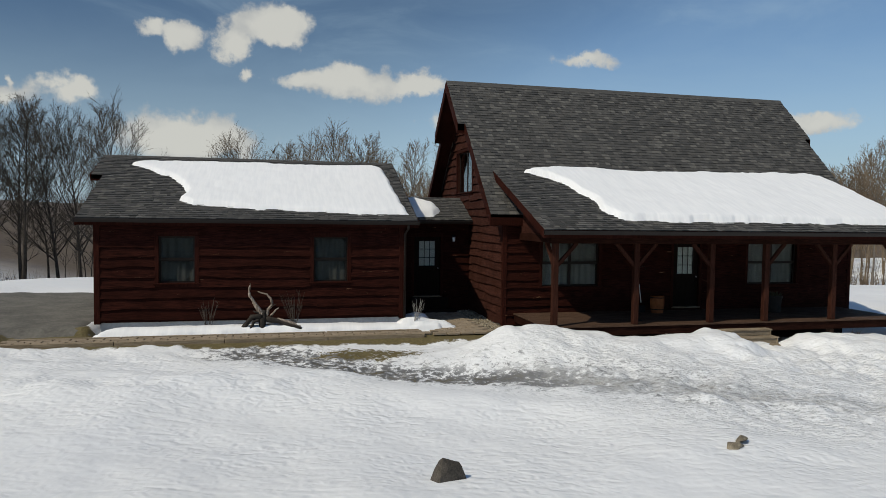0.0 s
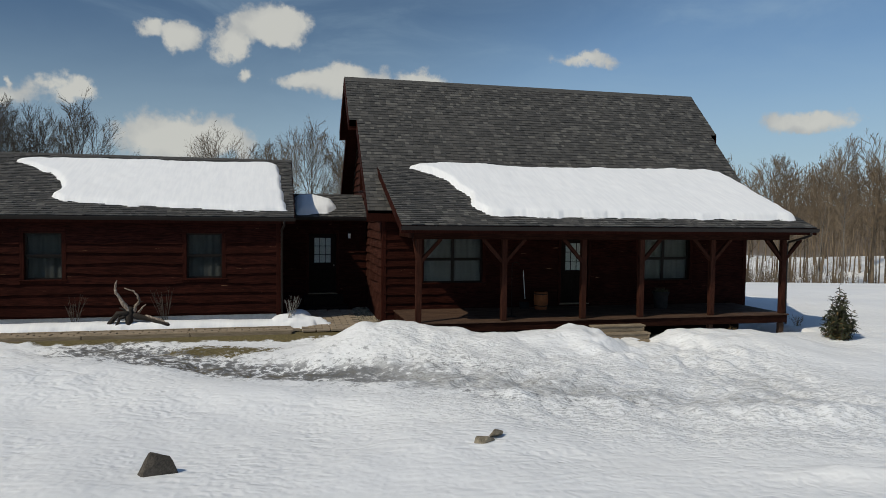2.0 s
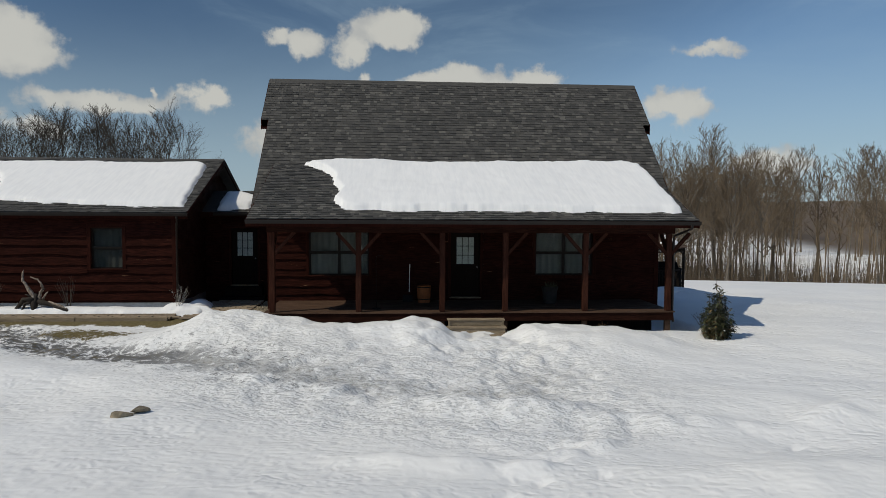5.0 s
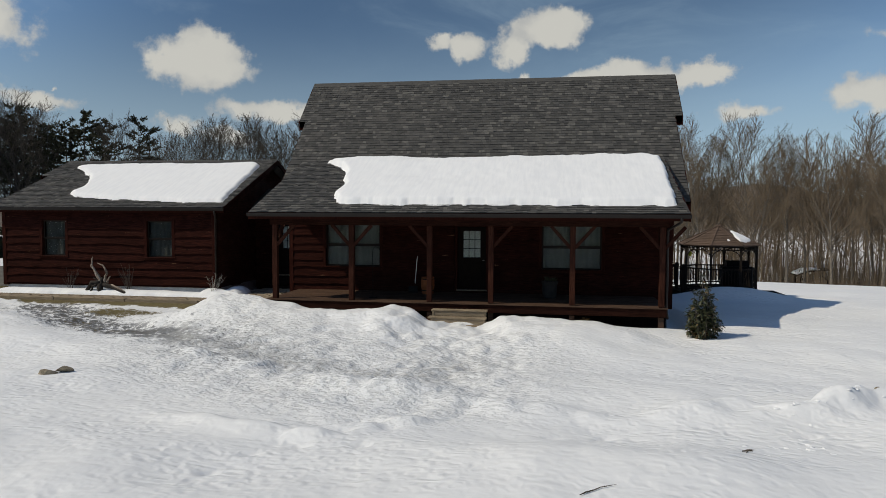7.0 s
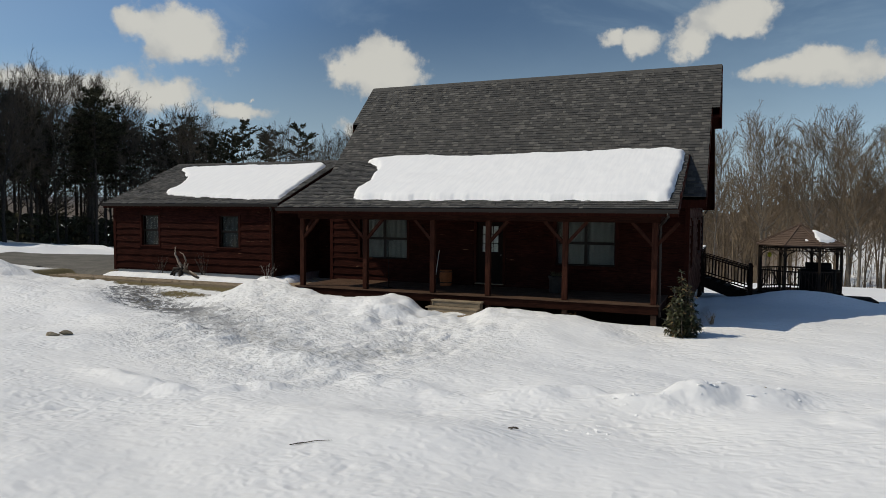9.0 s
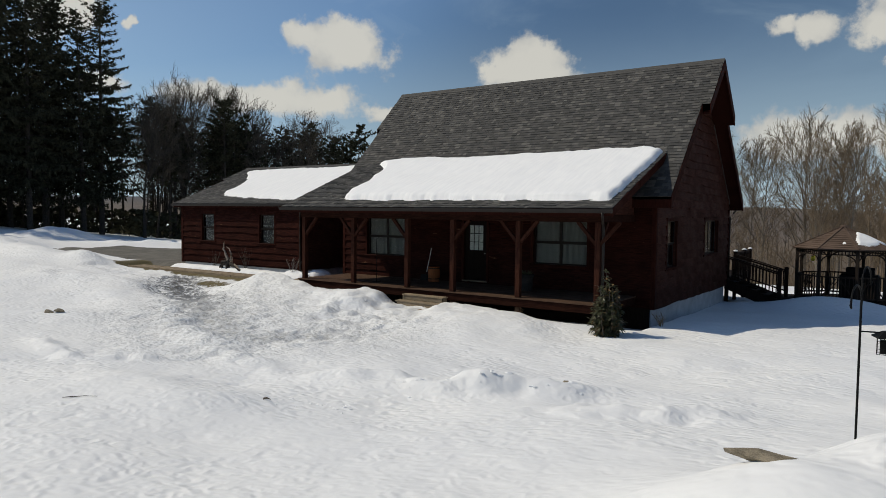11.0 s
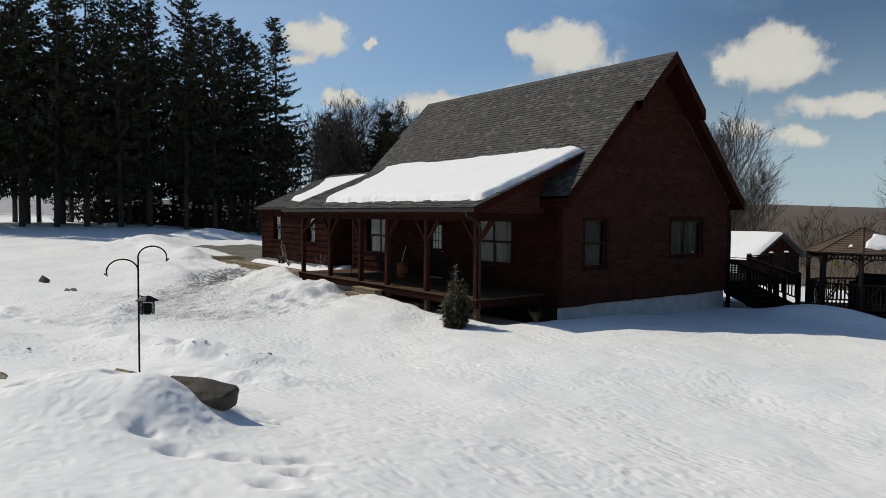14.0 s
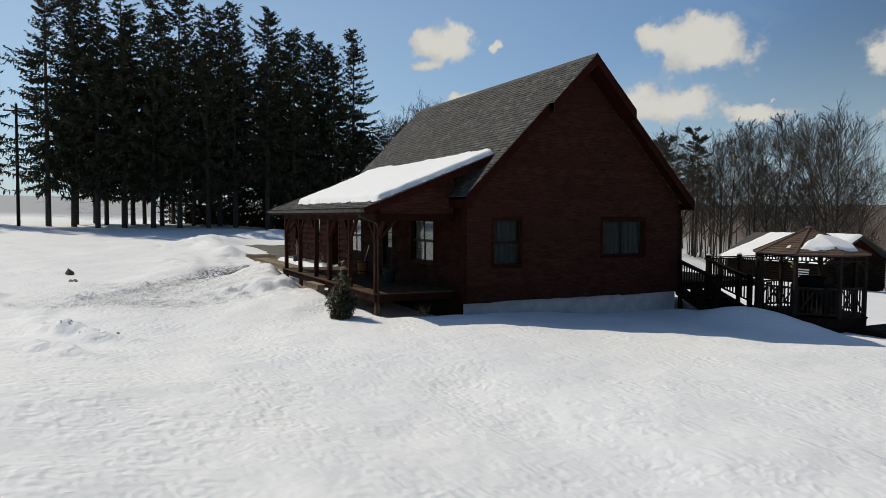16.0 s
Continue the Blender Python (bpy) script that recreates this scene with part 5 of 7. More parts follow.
def bare_tree(seed, tall, girth, wide=0.30, start=0.28, limbs=18, subs=9, twigs_=7, fine=2, thin=0.012):
    """A leafless hardwood: a trunk that runs up into an oval crown of rising limbs, each with branches, twigs and twig ends."""
    rng = random.Random(seed)
    wood, twigs = Shape(), Shape()
    trunk = limb(rng, Vector((0, 0, -0.4)), Vector((rng.gauss(0, 0.03), rng.gauss(0, 0.03), 1)).normalized(), tall * 0.93, 8, 0.02, 0.035)
    wood.tube(trunk, [girth * (1.25 if i == 0 else 1 - 0.93 * (i / 8) ** 0.8) for i in range(9)], 7, cap=False)
    turn = rng.uniform(0, 6.28)
    for k in range(limbs):
        f = start + (0.97 - start) * ((k + rng.random() * 0.7) / limbs) ** 0.85
        g = (f - start) / (1 - start)
        at, ax = on_line(trunk, f)
        turn += 2.4 + rng.gauss(0, 0.35)
        ang = radians(52 - 30 * g + rng.gauss(0, 6))
        d = Vector((math.cos(turn) * math.sin(ang), math.sin(turn) * math.sin(ang), math.cos(ang)))
        length = tall * wide * (0.62 + 1.30 * g * (1.12 - g) + 0.25 * (1 - g)) * rng.uniform(0.85, 1.12)
        r = max(0.03, girth * (1 - 0.93 * f ** 0.8) * 0.62)
        pts = limb(rng, at, d, length, 5, 0.07, 0.055)
        wood.tube(pts, [r * (1 - 0.85 * i / 5) for i in range(6)], 5, cap=False)
        for j in range(subs):
            h = 0.22 + 0.78 * (j + rng.random() * 0.8) / subs
            q, ax2 = on_line(pts, min(h, 1.0))
            sl = length * 0.48 * (1.12 - 0.62 * h) * rng.uniform(0.7, 1.25)
            sp = limb(rng, q, fork(rng, ax2, 22, 44), sl, 2, 0.08, 0.07)
            twigs.tube(sp, [max(thin * 1.6, r * (1 - 0.8 * h) * 0.5), thin * 1.6, thin], 3, cap=False)
            for m in range(twigs_):
                u = 0.25 + 0.75 * (m + rng.random()) / twigs_
                q2, ax3 = on_line(sp, min(u, 1.0))
                tl = sl * 0.55 * (1.1 - 0.5 * u) * rng.uniform(0.7, 1.3)
                d3 = (fork(rng, ax3, 22, 50) + Vector((0, 0, 0.12))).normalized()
                cone(twigs, q2, q2 + d3 * tl, thin)
                for _ in range(fine):
                    q4 = q2 + d3 * tl * rng.uniform(0.3, 0.95)
                    cone(twigs, q4, q4 + (fork(rng, d3, 20, 45) + Vector((0, 0, 0.10))) * tl * rng.uniform(0.35, 0.65), thin * 0.8)
    k = tall / max(v[2] for v in twigs.v)
    for s in (wood, twigs):
        s.v = [(v[0] * k, v[1] * k, v[2] * k) for v in s.v]
    return wood, twigs


def local_part(name, shape, mat, parent, smooth=False):
    me = bpy.data.meshes.new(name)
    me.from_pydata([tuple(v) for v in shape.v], [], shape.f)
    me.update()
    if smooth:
        me.polygons.foreach_set("use_smooth", [True] * len(me.polygons))
    me.materials.append(mat)
    ob = new(name, me)
    ob.parent = parent
    return ob


def tree_thing(name, label, category, group, pieces):
    e = new(name)
    tagged(e, label, category, group)
    for pname, shape, mat in pieces:
        local_part(pname, shape, mat, e)
    return e


def plant(ob, x, y, size, turn, first, lean=0.0):
    m = Matrix.Translation((x, y, height(x, y) - 0.15)) @ Euler((lean, lean * 0.5, turn)).to_matrix().to_4x4() @ Matrix.Scale(size, 4)
    if first:
        ob.matrix_basis = m
        return ob
    sc = ob.scale.copy()
    ob.scale = (1, 1, 1)
    c = copy_thing(ob, m)
    ob.scale = sc
    return c


def conifer(seed, tall, bare, droop, reach, step_=0.42, tuft_=False):
    """A spruce or pine: straight trunk, uneven whorls of branches hung with many narrow needle sprays."""
    rng = random.Random(seed)
    trunk, needles = Shape(), Shape()
    trunk.tube([(0, 0, -0.4), (0.03, 0, tall * 0.3), (-0.02, 0.04, tall * 0.7), (0, 0, tall)], [tall * 0.0115, tall * 0.0092, tall * 0.0048, 0.015], 7, cap=False)
    for k in range(int(bare * 70)):
        a, zz, L = rng.uniform(0, 6.28), rng.uniform(0.25, 1.05) * bare * tall, rng.uniform(0.5, 2.2)
        cone(trunk, (0, 0, zz), (math.cos(a) * L, math.sin(a) * L, zz - rng.uniform(-0.1, 0.35) * L), 0.018)
    lobes = [(rng.uniform(0, 6.28), rng.uniform(0.1, 0.9), rng.uniform(0.5, 1.0)) for _ in range(9)]

    def spray(p, d, L, w):
        side = d.cross(Vector((rng.gauss(0, 1), rng.gauss(0, 1), rng.gauss(0, 1)))).normalized() * w
        k = len(needles.v)
        needles.v += [tuple(p), tuple(p + d * L * 0.45 + side), tuple(p + d * L), tuple(p + d * L * 0.45 - side)]
        needles.f.append((k, k + 1, k + 2, k + 3))

    z = bare * tall
    while z < tall * 0.99:
        f = (z - bare * tall) / (tall * (1 - bare))
        prof = (min(1.0, 0.55 + 1.6 * f) * (1 - f) ** 0.72 + 0.035) if not tuft_ else (min(1.0, 0.5 + 1.8 * f) * (1 - f) ** 0.45 + 0.10)
        for j in range(rng.randint(3, 6) if not tuft_ else rng.randint(2, 5)):
            a = rng.uniform(0, 6.28)
            lob = 1.0
            for la, lf, ls in lobes:
                near = math.cos(a - la) - 6 * abs(f - lf)
                if near > 0.4:
                    lob = min(lob, 1 - 0.45 * ls) if ls > 0.7 else max(lob, 1 + 0.3 * ls)
            length = reach * prof * lob * rng.uniform(0.45, 1.3)
            dirn, side = Vector((math.cos(a), math.sin(a), 0)), Vector((-math.sin(a), math.cos(a), 0))
            sag, rise = droop * rng.uniform(0.6, 1.3) * (1 - 0.75 * f), 0.55 * f
            zb = z + rng.uniform(-0.2, 0.2)

            def at(t):
                return Vector((0, 0, zb)) + dirn * length * t + Vector((0, 0, length * (rise * t - sag * t * (1 - 0.62 * t * t))))
            cone(trunk, at(0), at(0.75), 0.026 * (1 - 0.6 * f) + 0.008)
            n = max(3, int(length * 4.2))
            for i in range(n):
                t = (0.30 if tuft_ else 0.14) + (0.70 if tuft_ else 0.86) * (i + rng.random()) / n
                p = at(t)
                w = 0.30 + 0.34 * (1 - t) * min(1.0, length / 2.5)
                if tuft_:
                    for _ in range(4):
                        spray(p, (dirn * rng.uniform(-0.2, 1.0) + side * rng.gauss(0, 0.8) + Vector((0, 0, rng.uniform(-0.2, 0.9)))).normalized(), rng.uniform(0.3, 0.55), 0.09)
                    continue
                for sg in (-1, 1):
                    spray(p, (dirn * rng.uniform(0.4, 1.0) + side * sg * rng.uniform(0.5, 1.0) + Vector((0, 0, rng.uniform(-0.75, 0.0)))).normalized(), w * rng.uniform(0.8, 1.5), 0.095)
                spray(p, (dirn * rng.uniform(-0.1, 0.6) + side * rng.uniform(-0.4, 0.4) + Vector((0, 0, -1.0))).normalized(), rng.uniform(0.3, 0.75) * (0.5 + 0.6 * (1 - f)), 0.085)
            spray(at(0.96), (dirn + Vector((0, 0, 0.35))).normalized(), 0.4, 0.06)
        z += rng.uniform(0.7, 1.3) * step_ * (1 if f < 0.8 else 0.7)
    return trunk, needles


TREE_RNG = random.Random(77)
# seed, height, trunk radius, crown width, crown start, limbs
BARE_KINDS = [(1, 15.0, 0.23, 0.36, 0.20, 28), (2, 16.5, 0.21, 0.28, 0.28, 26), (3, 13.5, 0.19, 0.38, 0.18, 27), (4, 17.0, 0.24, 0.33, 0.24, 28), (6, 15.0, 0.13, 0.19, 0.40, 18)]
TALL = [k[1] for k in BARE_KINDS]
BARE = []
for seed, tall, girth, wide, start, limbs in BARE_KINDS:
    w, t = bare_tree(seed, tall, girth, wide, start, limbs)
    BARE.append(tree_thing("bare_tree", "leafless grey-brown hardwood tree at the wood's edge", "tree", "bare trees round the field", [("trunk", w, BARK), ("crown", t, TWIG)]))
    # same tree in darker bark and twig colours
    BARE.append(tree_thing("bare_tree", "leafless hardwood tree near the drive, coloured darker", "tree", "bare trees round the field", [("trunk", w, BARK_DARK), ("crown", t, TWIG_DARK)]))
used = set()


def dusky(x):
    return x <= -8


def plant_bare(k, x, y, size):
    k = 2 * k + (1 if dusky(x) else 0)
    plant(BARE[k], x, y, size, TREE_RNG.uniform(0, 6.28), k not in used, TREE_RNG.uniform(-0.03, 0.03))
    used.add(k)


def plant_to(k, x, y, top):
    plant_bare(k, x, y, (top - height(x, y)) / TALL[k])


# single trees that stand out: kind, place, height of the tip
for k, x, y, top in ((0, -21.4, 98.0, 20.2), (3, -26.0, 103.0, 18.6), (2, -29.5, 106.0, 19.5), (1, -33.5, 104.0, 20.0), (3, -37.5, 102.0, 19.0), (4, -31.5, 98.0, 19.5), (4, -35.5, 99.0, 18.5), (1, -41.0, 100.0, 18.5), (0, -44.0, 102.0, 19.0),
                     (2, -3.2, 125.5, 20.0), (4, 0.6, 127.0, 17.0), (1, 4.5, 118.0, 17.6), (0, 9.8, 122.0, 22.0), (4, 13.5, 121.0, 18.5), (1, 15.0, 119.0, 17.5), (2, -8.0, 130.0, 16.5),
                     (1, 23.2, 90.0, 16.8), (0, 29.0, 90.0, 16.3), (3, 33.0, 91.0, 17.0), (3, 40.0, 90.0, 17.0), (4, 26.3, 93.0, 13.5), (4, 36.3, 92.0, 14.5), (1, 43.5, 86.0, 14.5), (2, 47.0, 82.0, 14.0), (4, 54.0, 88.0, 16.0), (2, 51.0, 79.0, 13.0),
                     (3, -40.4, 62.7, 16.4), (1, -43.0, 66.0, 17.0), (0, -48.8, 50.4, 20.8), (2, -52.5, 52.0, 21.2), (1, -42.2, 41.2, 16.6), (4, -44.5, 44.0, 15.0), (3, -50.5, 57.5, 20.2), (1, -46.5, 61.0, 18.9), (0, -54.0, 98.9, 20.4), (2, -47.5, 96.0, 16.5), (4, -56.0, 62.0, 20.8), (1, -58.0, 57.0, 20.5), (4, -47.0, 47.5, 16.5)):
    plant_to(k, x, y, top)
# the wood's edge
EDGE = [(-62, 96), (-40, 104), (-20, 100), (-4, 88), (14, 90), (30, 90), (44, 82), (58, 74), (72, 62), (92, 48)]
for (ax, ay), (bx, by) in zip(EDGE, EDGE[1:]):
    n = int(math.hypot(bx - ax, by - ay) / (5.5 if bx < 20 else 6.0 if bx < 45 else 3.4))
    for i in range(n):
        f = (i + TREE_RNG.random()) / n
        x, y = ax + (bx - ax) * f + TREE_RNG.uniform(-1.5, 1.5), ay + (by - ay) * f + TREE_RNG.uniform(0, 8)
        low = -19.5 < x < 14
        if low:
            continue
        plant_to(TREE_RNG.choice((1, 4, 4, 3)), x, y, TREE_RNG.uniform(11.0, 15.0) if x < 45 else TREE_RNG.uniform(10.5, 14.5))
# thin edge trees between the drive and the far wood
for i in range(30):
    x, y = TREE_RNG.uniform(-60, -43), TREE_RNG.uniform(42, 76)
    plant_to(TREE_RNG.choice((1, 4, 4, 3)), x, y, TREE_RNG.uniform(13.0, 16.5))
for k in range(len(BARE)):
    if k not in used:
        plant_bare(k // 2, -66.0 - 3 * k if k % 2 else 66.0 + 3 * k, 96.0 if k % 2 else 74.0, 1.0)


def merged(name, label, shapes, places, mat, kind="stuff", category="woods"):
    """Many small trees too far off to count, as one mesh."""
    arrays = [(np.array(s.v, float), s.f) for s in shapes]
    vs, fs, k = [], [], 0
    for idx, x, y, size, turn in places:
        v, f = arrays[idx]
        c, s_ = math.cos(turn) * size, math.sin(turn) * size
        z0 = height(x, y) - 0.2
        vs.append(np.stack([v[:, 0] * c - v[:, 1] * s_ + x, v[:, 0] * s_ + v[:, 1] * c + y, v[:, 2] * size + z0], 1))
        fs += [tuple(q + k for q in g) for g in f]
        k += len(v)
    s = Shape()
    s.v, s.f = np.concatenate(vs).tolist(), fs
    return tagged(part(name, s, mat, raw=True), label, category, kind=kind)


def far_kinds(first, many, girth, *args):
    out = []
    for seed in range(many):
        w, t = bare_tree(first + seed, 14.5, girth * (0.75 + 0.15 * (seed % 4)), *args)
        w.add(t.v, t.f)
        out.append(w)
    return out


far_shapes = far_kinds(100, 5, 0.15, 0.24, 0.32, 12, 5, 4, 0, 0.018)
places = []
for (ax, ay), (bx, by) in zip(EDGE, EDGE[1:]):
    for i in range(int(math.hypot(bx - ax, by - ay) * (0.9 if bx < 0 else 0.7 if bx < 40 else 0.9))):
        f, deep = TREE_RNG.random(), TREE_RNG.random() ** 1.2 * 60
        nx, ny = -(by - ay), (bx - ax)
        L = math.hypot(nx, ny)
        places.append((TREE_RNG.randrange(5), ax + (bx - ax) * f + nx / L * deep, ay + (by - ay) * f + ny / L * deep + 4, TREE_RNG.uniform(0.75, 1.15) * (0.5 if -20 < bx < 15 else 1.0 if bx < 40 else 1.2), TREE_RNG.uniform(0, 6.28)))
for i in range(85):
    x, y = TREE_RNG.uniform(14, 62), TREE_RNG.uniform(92, 132)
    y -= 0.35 * max(0.0, x - 40)
    places.append((TREE_RNG.randrange(5), x, y, (TREE_RNG.uniform(7.5, 12.5) - float(lay(x, y))) / 14.5, TREE_RNG.uniform(0, 6.28)))
merged("far_wood", "deep brown leafless woods behind the field", far_shapes, [p for p in places if not dusky(p[1])], TWIG)
merged("far_wood", "dark leafless woods beyond the drive", far_shapes, [p for p in places if dusky(p[1])], TWIG_DARK)
# close-set slender trees along the wood's edge
slim_shapes = far_kinds(300, 6, 0.10, 0.13, 0.42, 11, 4, 4, 0, 0.016)
places = []
for (ax, ay), (bx, by) in zip(EDGE, EDGE[1:]):
    if -20 <= bx <= 14:
        continue
    for i in range(int(math.hypot(bx - ax, by - ay) * (0.7 if bx < 0 else 0.45 if bx < 45 else 2.3))):
        f, deep = TREE_RNG.random(), TREE_RNG.random() ** 1.3 * (26 if bx < 45 else 40)
        nx, ny = -(by - ay), (bx - ax)
        L = math.hypot(nx, ny)
        x, y = ax + (bx - ax) * f + nx / L * deep, ay + (by - ay) * f + ny / L * deep + 2
        top = TREE_RNG.uniform(10.5, 15.5) if bx < 0 else TREE_RNG.uniform(8.5, 13.0) if bx > 45 else TREE_RNG.uniform(8.0, 13.5)
        places.append((TREE_RNG.randrange(6), x, y, (top - float(lay(x, y))) / 14.5, TREE_RNG.uniform(0, 6.28)))
merged("wood_edge", "close-set slender leafless trees at the field's edge", slim_shapes, [p for p in places if not dusky(p[1])], TWIG)
merged("wood_edge", "close-set slender dark trees beyond the drive", slim_shapes, [p for p in places if dusky(p[1])], TWIG_DARK)
deep_shapes = far_kinds(200, 5, 0.14, 0.22, 0.30, 9, 4, 2, 0, 0.032)
places = []
for (ax, ay), (bx, by) in zip(EDGE, EDGE[1:]):
    nx, ny = -(by - ay), (bx - ax)
    L = math.hypot(nx, ny)
    for i in range(int(L * (2.4 if bx < -10 else 3.2 if bx < 15 else 3.4))):
        f, deep = TREE_RNG.random() * 1.1 - 0.05, 6 + TREE_RNG.random() * 190
        places.append((TREE_RNG.randrange(5), ax + (bx - ax) * f + nx / L * deep * 1.1, ay + (by - ay) * f + ny / L * deep + 4, TREE_RNG.uniform(0.8, 1.15) * (0.66 if -20 < bx < 15 else 1.0 if bx < 40 else 1.15), TREE_RNG.uniform(0, 6.28)))


def pushed_back(p):
    r = math.hypot(p[1] - 12, p[2] - 20)
    if p[1] < 25 or r > 126:
        return p
    f = (126 + (126 - r) * 0.7) / r
    return (p[0], 12 + (p[1] - 12) * f, 20 + (p[2] - 20) * f, p[3] * 1.1, p[4])


places = [pushed_back(p) for p in places]
merged("deep_wood", "dense tan-brown leafless woods on the far slope", deep_shapes, [p for p in places if not dusky(p[1])], TWIG)
merged("deep_wood", "dense dark leafless woods beyond the drive", deep_shapes, [p for p in places if dusky(p[1])], TWIG_DARK)

# brush at the wood's foot
brush = Shape()
for i in range(7200):
    j = TREE_RNG.randrange(len(EDGE) - 1) if i < 1500 else TREE_RNG.choice((2, 3) if i < 3600 else (5, 6, 6, 7))
    (ax, ay), (bx, by) = EDGE[j], EDGE[j + 1]
    f = TREE_RNG.random()
    x, y = ax + (bx - ax) * f + TREE_RNG.uniform(-3, 3), ay + (by - ay) * f + TREE_RNG.uniform(2, 26 if i < 1500 else 70)
    if 28 <= x and i % 5 and (x < 46 or i < 3600):
        continue
    z = float(lay(x, y)) - 0.2
    tall = TREE_RNG.uniform(0.9, 3.6) * (1.0 if i < 1500 else 1.8)
    for q in range(3):
        cone(brush, (x, y, z), (x + TREE_RNG.uniform(-0.8, 0.8), y + TREE_RNG.uniform(-0.8, 0.8), z + tall * TREE_RNG.uniform(0.6, 1)), 0.03)
tagged(part("brush", brush, TWIG, raw=True), "thin brown saplings and brush", "brush", kind="stuff")

SPRUCE, SPRUCE_TALL = [], (26.0, 25.0, 27.0, 24.0)
for seed, tall, bare, reach in ((1, 26.0, 0.18, 5.4), (2, 25.0, 0.22, 4.9), (3, 27.0, 0.17, 5.6), (4, 24.0, 0.25, 4.7)):
    tr, ne = conifer(seed, tall, bare, 0.55, reach)
    SPRUCE.append(tree_thing("spruce", "tall dark spruce with drooping branches and bare lower trunk", "tree", "spruce grove", [("trunk", tr, BARK_DARK), ("crown", ne, NEEDLE)]))
LOW, LOW_TALL = [], (16.0, 14.0)
for seed, tall, reach in ((21, 16.0, 3.6), (22, 14.0, 3.3)):
    tr, ne = conifer(seed, tall, 0.03, 0.45, reach)
    LOW.append(tree_thing("spruce", "dark spruce with branches down to the ground", "tree", "spruce grove", [("trunk", tr, BARK_DARK), ("crown", ne, NEEDLE)]))
PINE, PINE_TALL = [], (16.0, 17.5, 15.0)
for seed, tall, bare, reach in ((11, 16.0, 0.58, 2.7), (12, 17.5, 0.52, 3.0), (13, 15.0, 0.46, 2.8)):
    tr, ne = conifer(seed, tall, bare, 0.12, reach, 0.50, True)
    PINE.append(tree_thing("pine", "dark green pine with tufted open branches", "tree", "pines behind the drive", [("trunk", tr, BARK_DARK), ("crown", ne, NEEDLE)]))
seen_first = set()


def plant_conifer(kinds, talls, k, x, y, top):
    plant(kinds[k], x, y, (top - height(x, y)) / talls[k], TREE_RNG.uniform(0, 6.28), (id(kinds), k) not in seen_first, TREE_RNG.uniform(-0.02, 0.02))
    seen_first.add((id(kinds), k))


# the grove: a front row, and two rows behind it
for i, (x, y, top) in enumerate(((-45.4, 38.3, 26.6), (-46.2, 33.0, 25.6), (-43.8, 35.6, 23.0), (-42.9, 27.0, 27.0), (-43.2, 30.2, 25.2), (-44.0, 23.6, 27.6), (-43.0, 20.5, 26.4), (-44.2, 17.6, 28.4), (-43.4, 14.8, 27.0), (-44.6, 12.0, 28.6), (-43.2, 9.4, 26.6), (-44.4, 7.2, 28.8), (-43.6, 4.9, 27.6))):
    plant_conifer(SPRUCE, SPRUCE_TALL, i % 4, x, y, top)
for i in range(11):
    plant_conifer(SPRUCE, SPRUCE_TALL, (i * 3 + 1) % 4, -50.0 + TREE_RNG.uniform(-1.5, 1.5), 8.0 + 2.9 * i + TREE_RNG.uniform(-0.8, 0.8), TREE_RNG.uniform(24.0, 28.5))
for i in range(10):
    plant_conifer(SPRUCE, SPRUCE_TALL, i % 4, -56.5 + TREE_RNG.uniform(-1.5, 1.5), 9.0 + 2.9 * i + TREE_RNG.uniform(-0.8, 0.8), TREE_RNG.uniform(23.0, 27.0))
for x, y, top in ((-46.5, -1.2, 22.5), (-50.0, -8.5, 27.0), (-47.0, -11.0, 25.0)):
    plant_conifer(SPRUCE, SPRUCE_TALL, 1, x, y, top)
for i in range(13):
    plant_conifer(LOW, LOW_TALL, i % 2, -61.0 + TREE_RNG.uniform(-2.0, 2.0), 18.0 + 1.9 * i, TREE_RNG.uniform(9.0, 13.0))
for i in range(4):
    plant_conifer(LOW, LOW_TALL, i % 2, -58.0 + TREE_RNG.uniform(-3, 3), 46.0 + 6.5 * i, TREE_RNG.uniform(6.0, 8.5))
# pines behind the drive
for i, (x, y, top) in enumerate(((-43.4, 52.3, 16.0), (-46.3, 53.8, 16.4), (-59.0, 52.7, 17.7), (-38.0, 70.2, 14.9), (-54.0, 106.0, 18.9), (-58.5, 103.5, 18.2), (-62.0, 107.0, 18.6), (-51.5, 104.0, 17.0), (-41.0, 71.5, 14.0), (-39.8, 66.5, 12.8))):
    plant_conifer(PINE, PINE_TALL, i % 3, x, y, top)
for i in range(34):
    f = i / 33
    plant_conifer(PINE, PINE_TALL, TREE_RNG.randrange(3), -51 + 4 * f + TREE_RNG.uniform(-6, 6), 42 + 32 * f + TREE_RNG.uniform(-4, 4), TREE_RNG.uniform(13.0, 16.0) - 1.5 * f)

# dark undergrowth in the pine wood and at the grove's far end
under = Shape()
for i in range(5200):
    x, y = (TREE_RNG.uniform(-62, -52), TREE_RNG.uniform(20, 42)) if i < 1400 else (TREE_RNG.uniform(-62, -44), TREE_RNG.uniform(42, 78))
    z = float(lay(x, y)) + TREE_RNG.random() ** 1.5 * (2.4 if i < 1400 else 3.0)
    a, L = TREE_RNG.uniform(0, 6.28), TREE_RNG.uniform(0.25, 0.6)
    d, e = Vector((math.cos(a), math.sin(a), TREE_RNG.uniform(-0.5, 0.3))) * L, Vector((0, 0, TREE_RNG.uniform(0.12, 0.3)))
    p = Vector((x, y, z))
    k = len(under.v)
    under.v += [tuple(p - d), tuple(p - e), tuple(p + d), tuple(p + e)]
    under.f.append((k, k + 1, k + 2, k + 3))
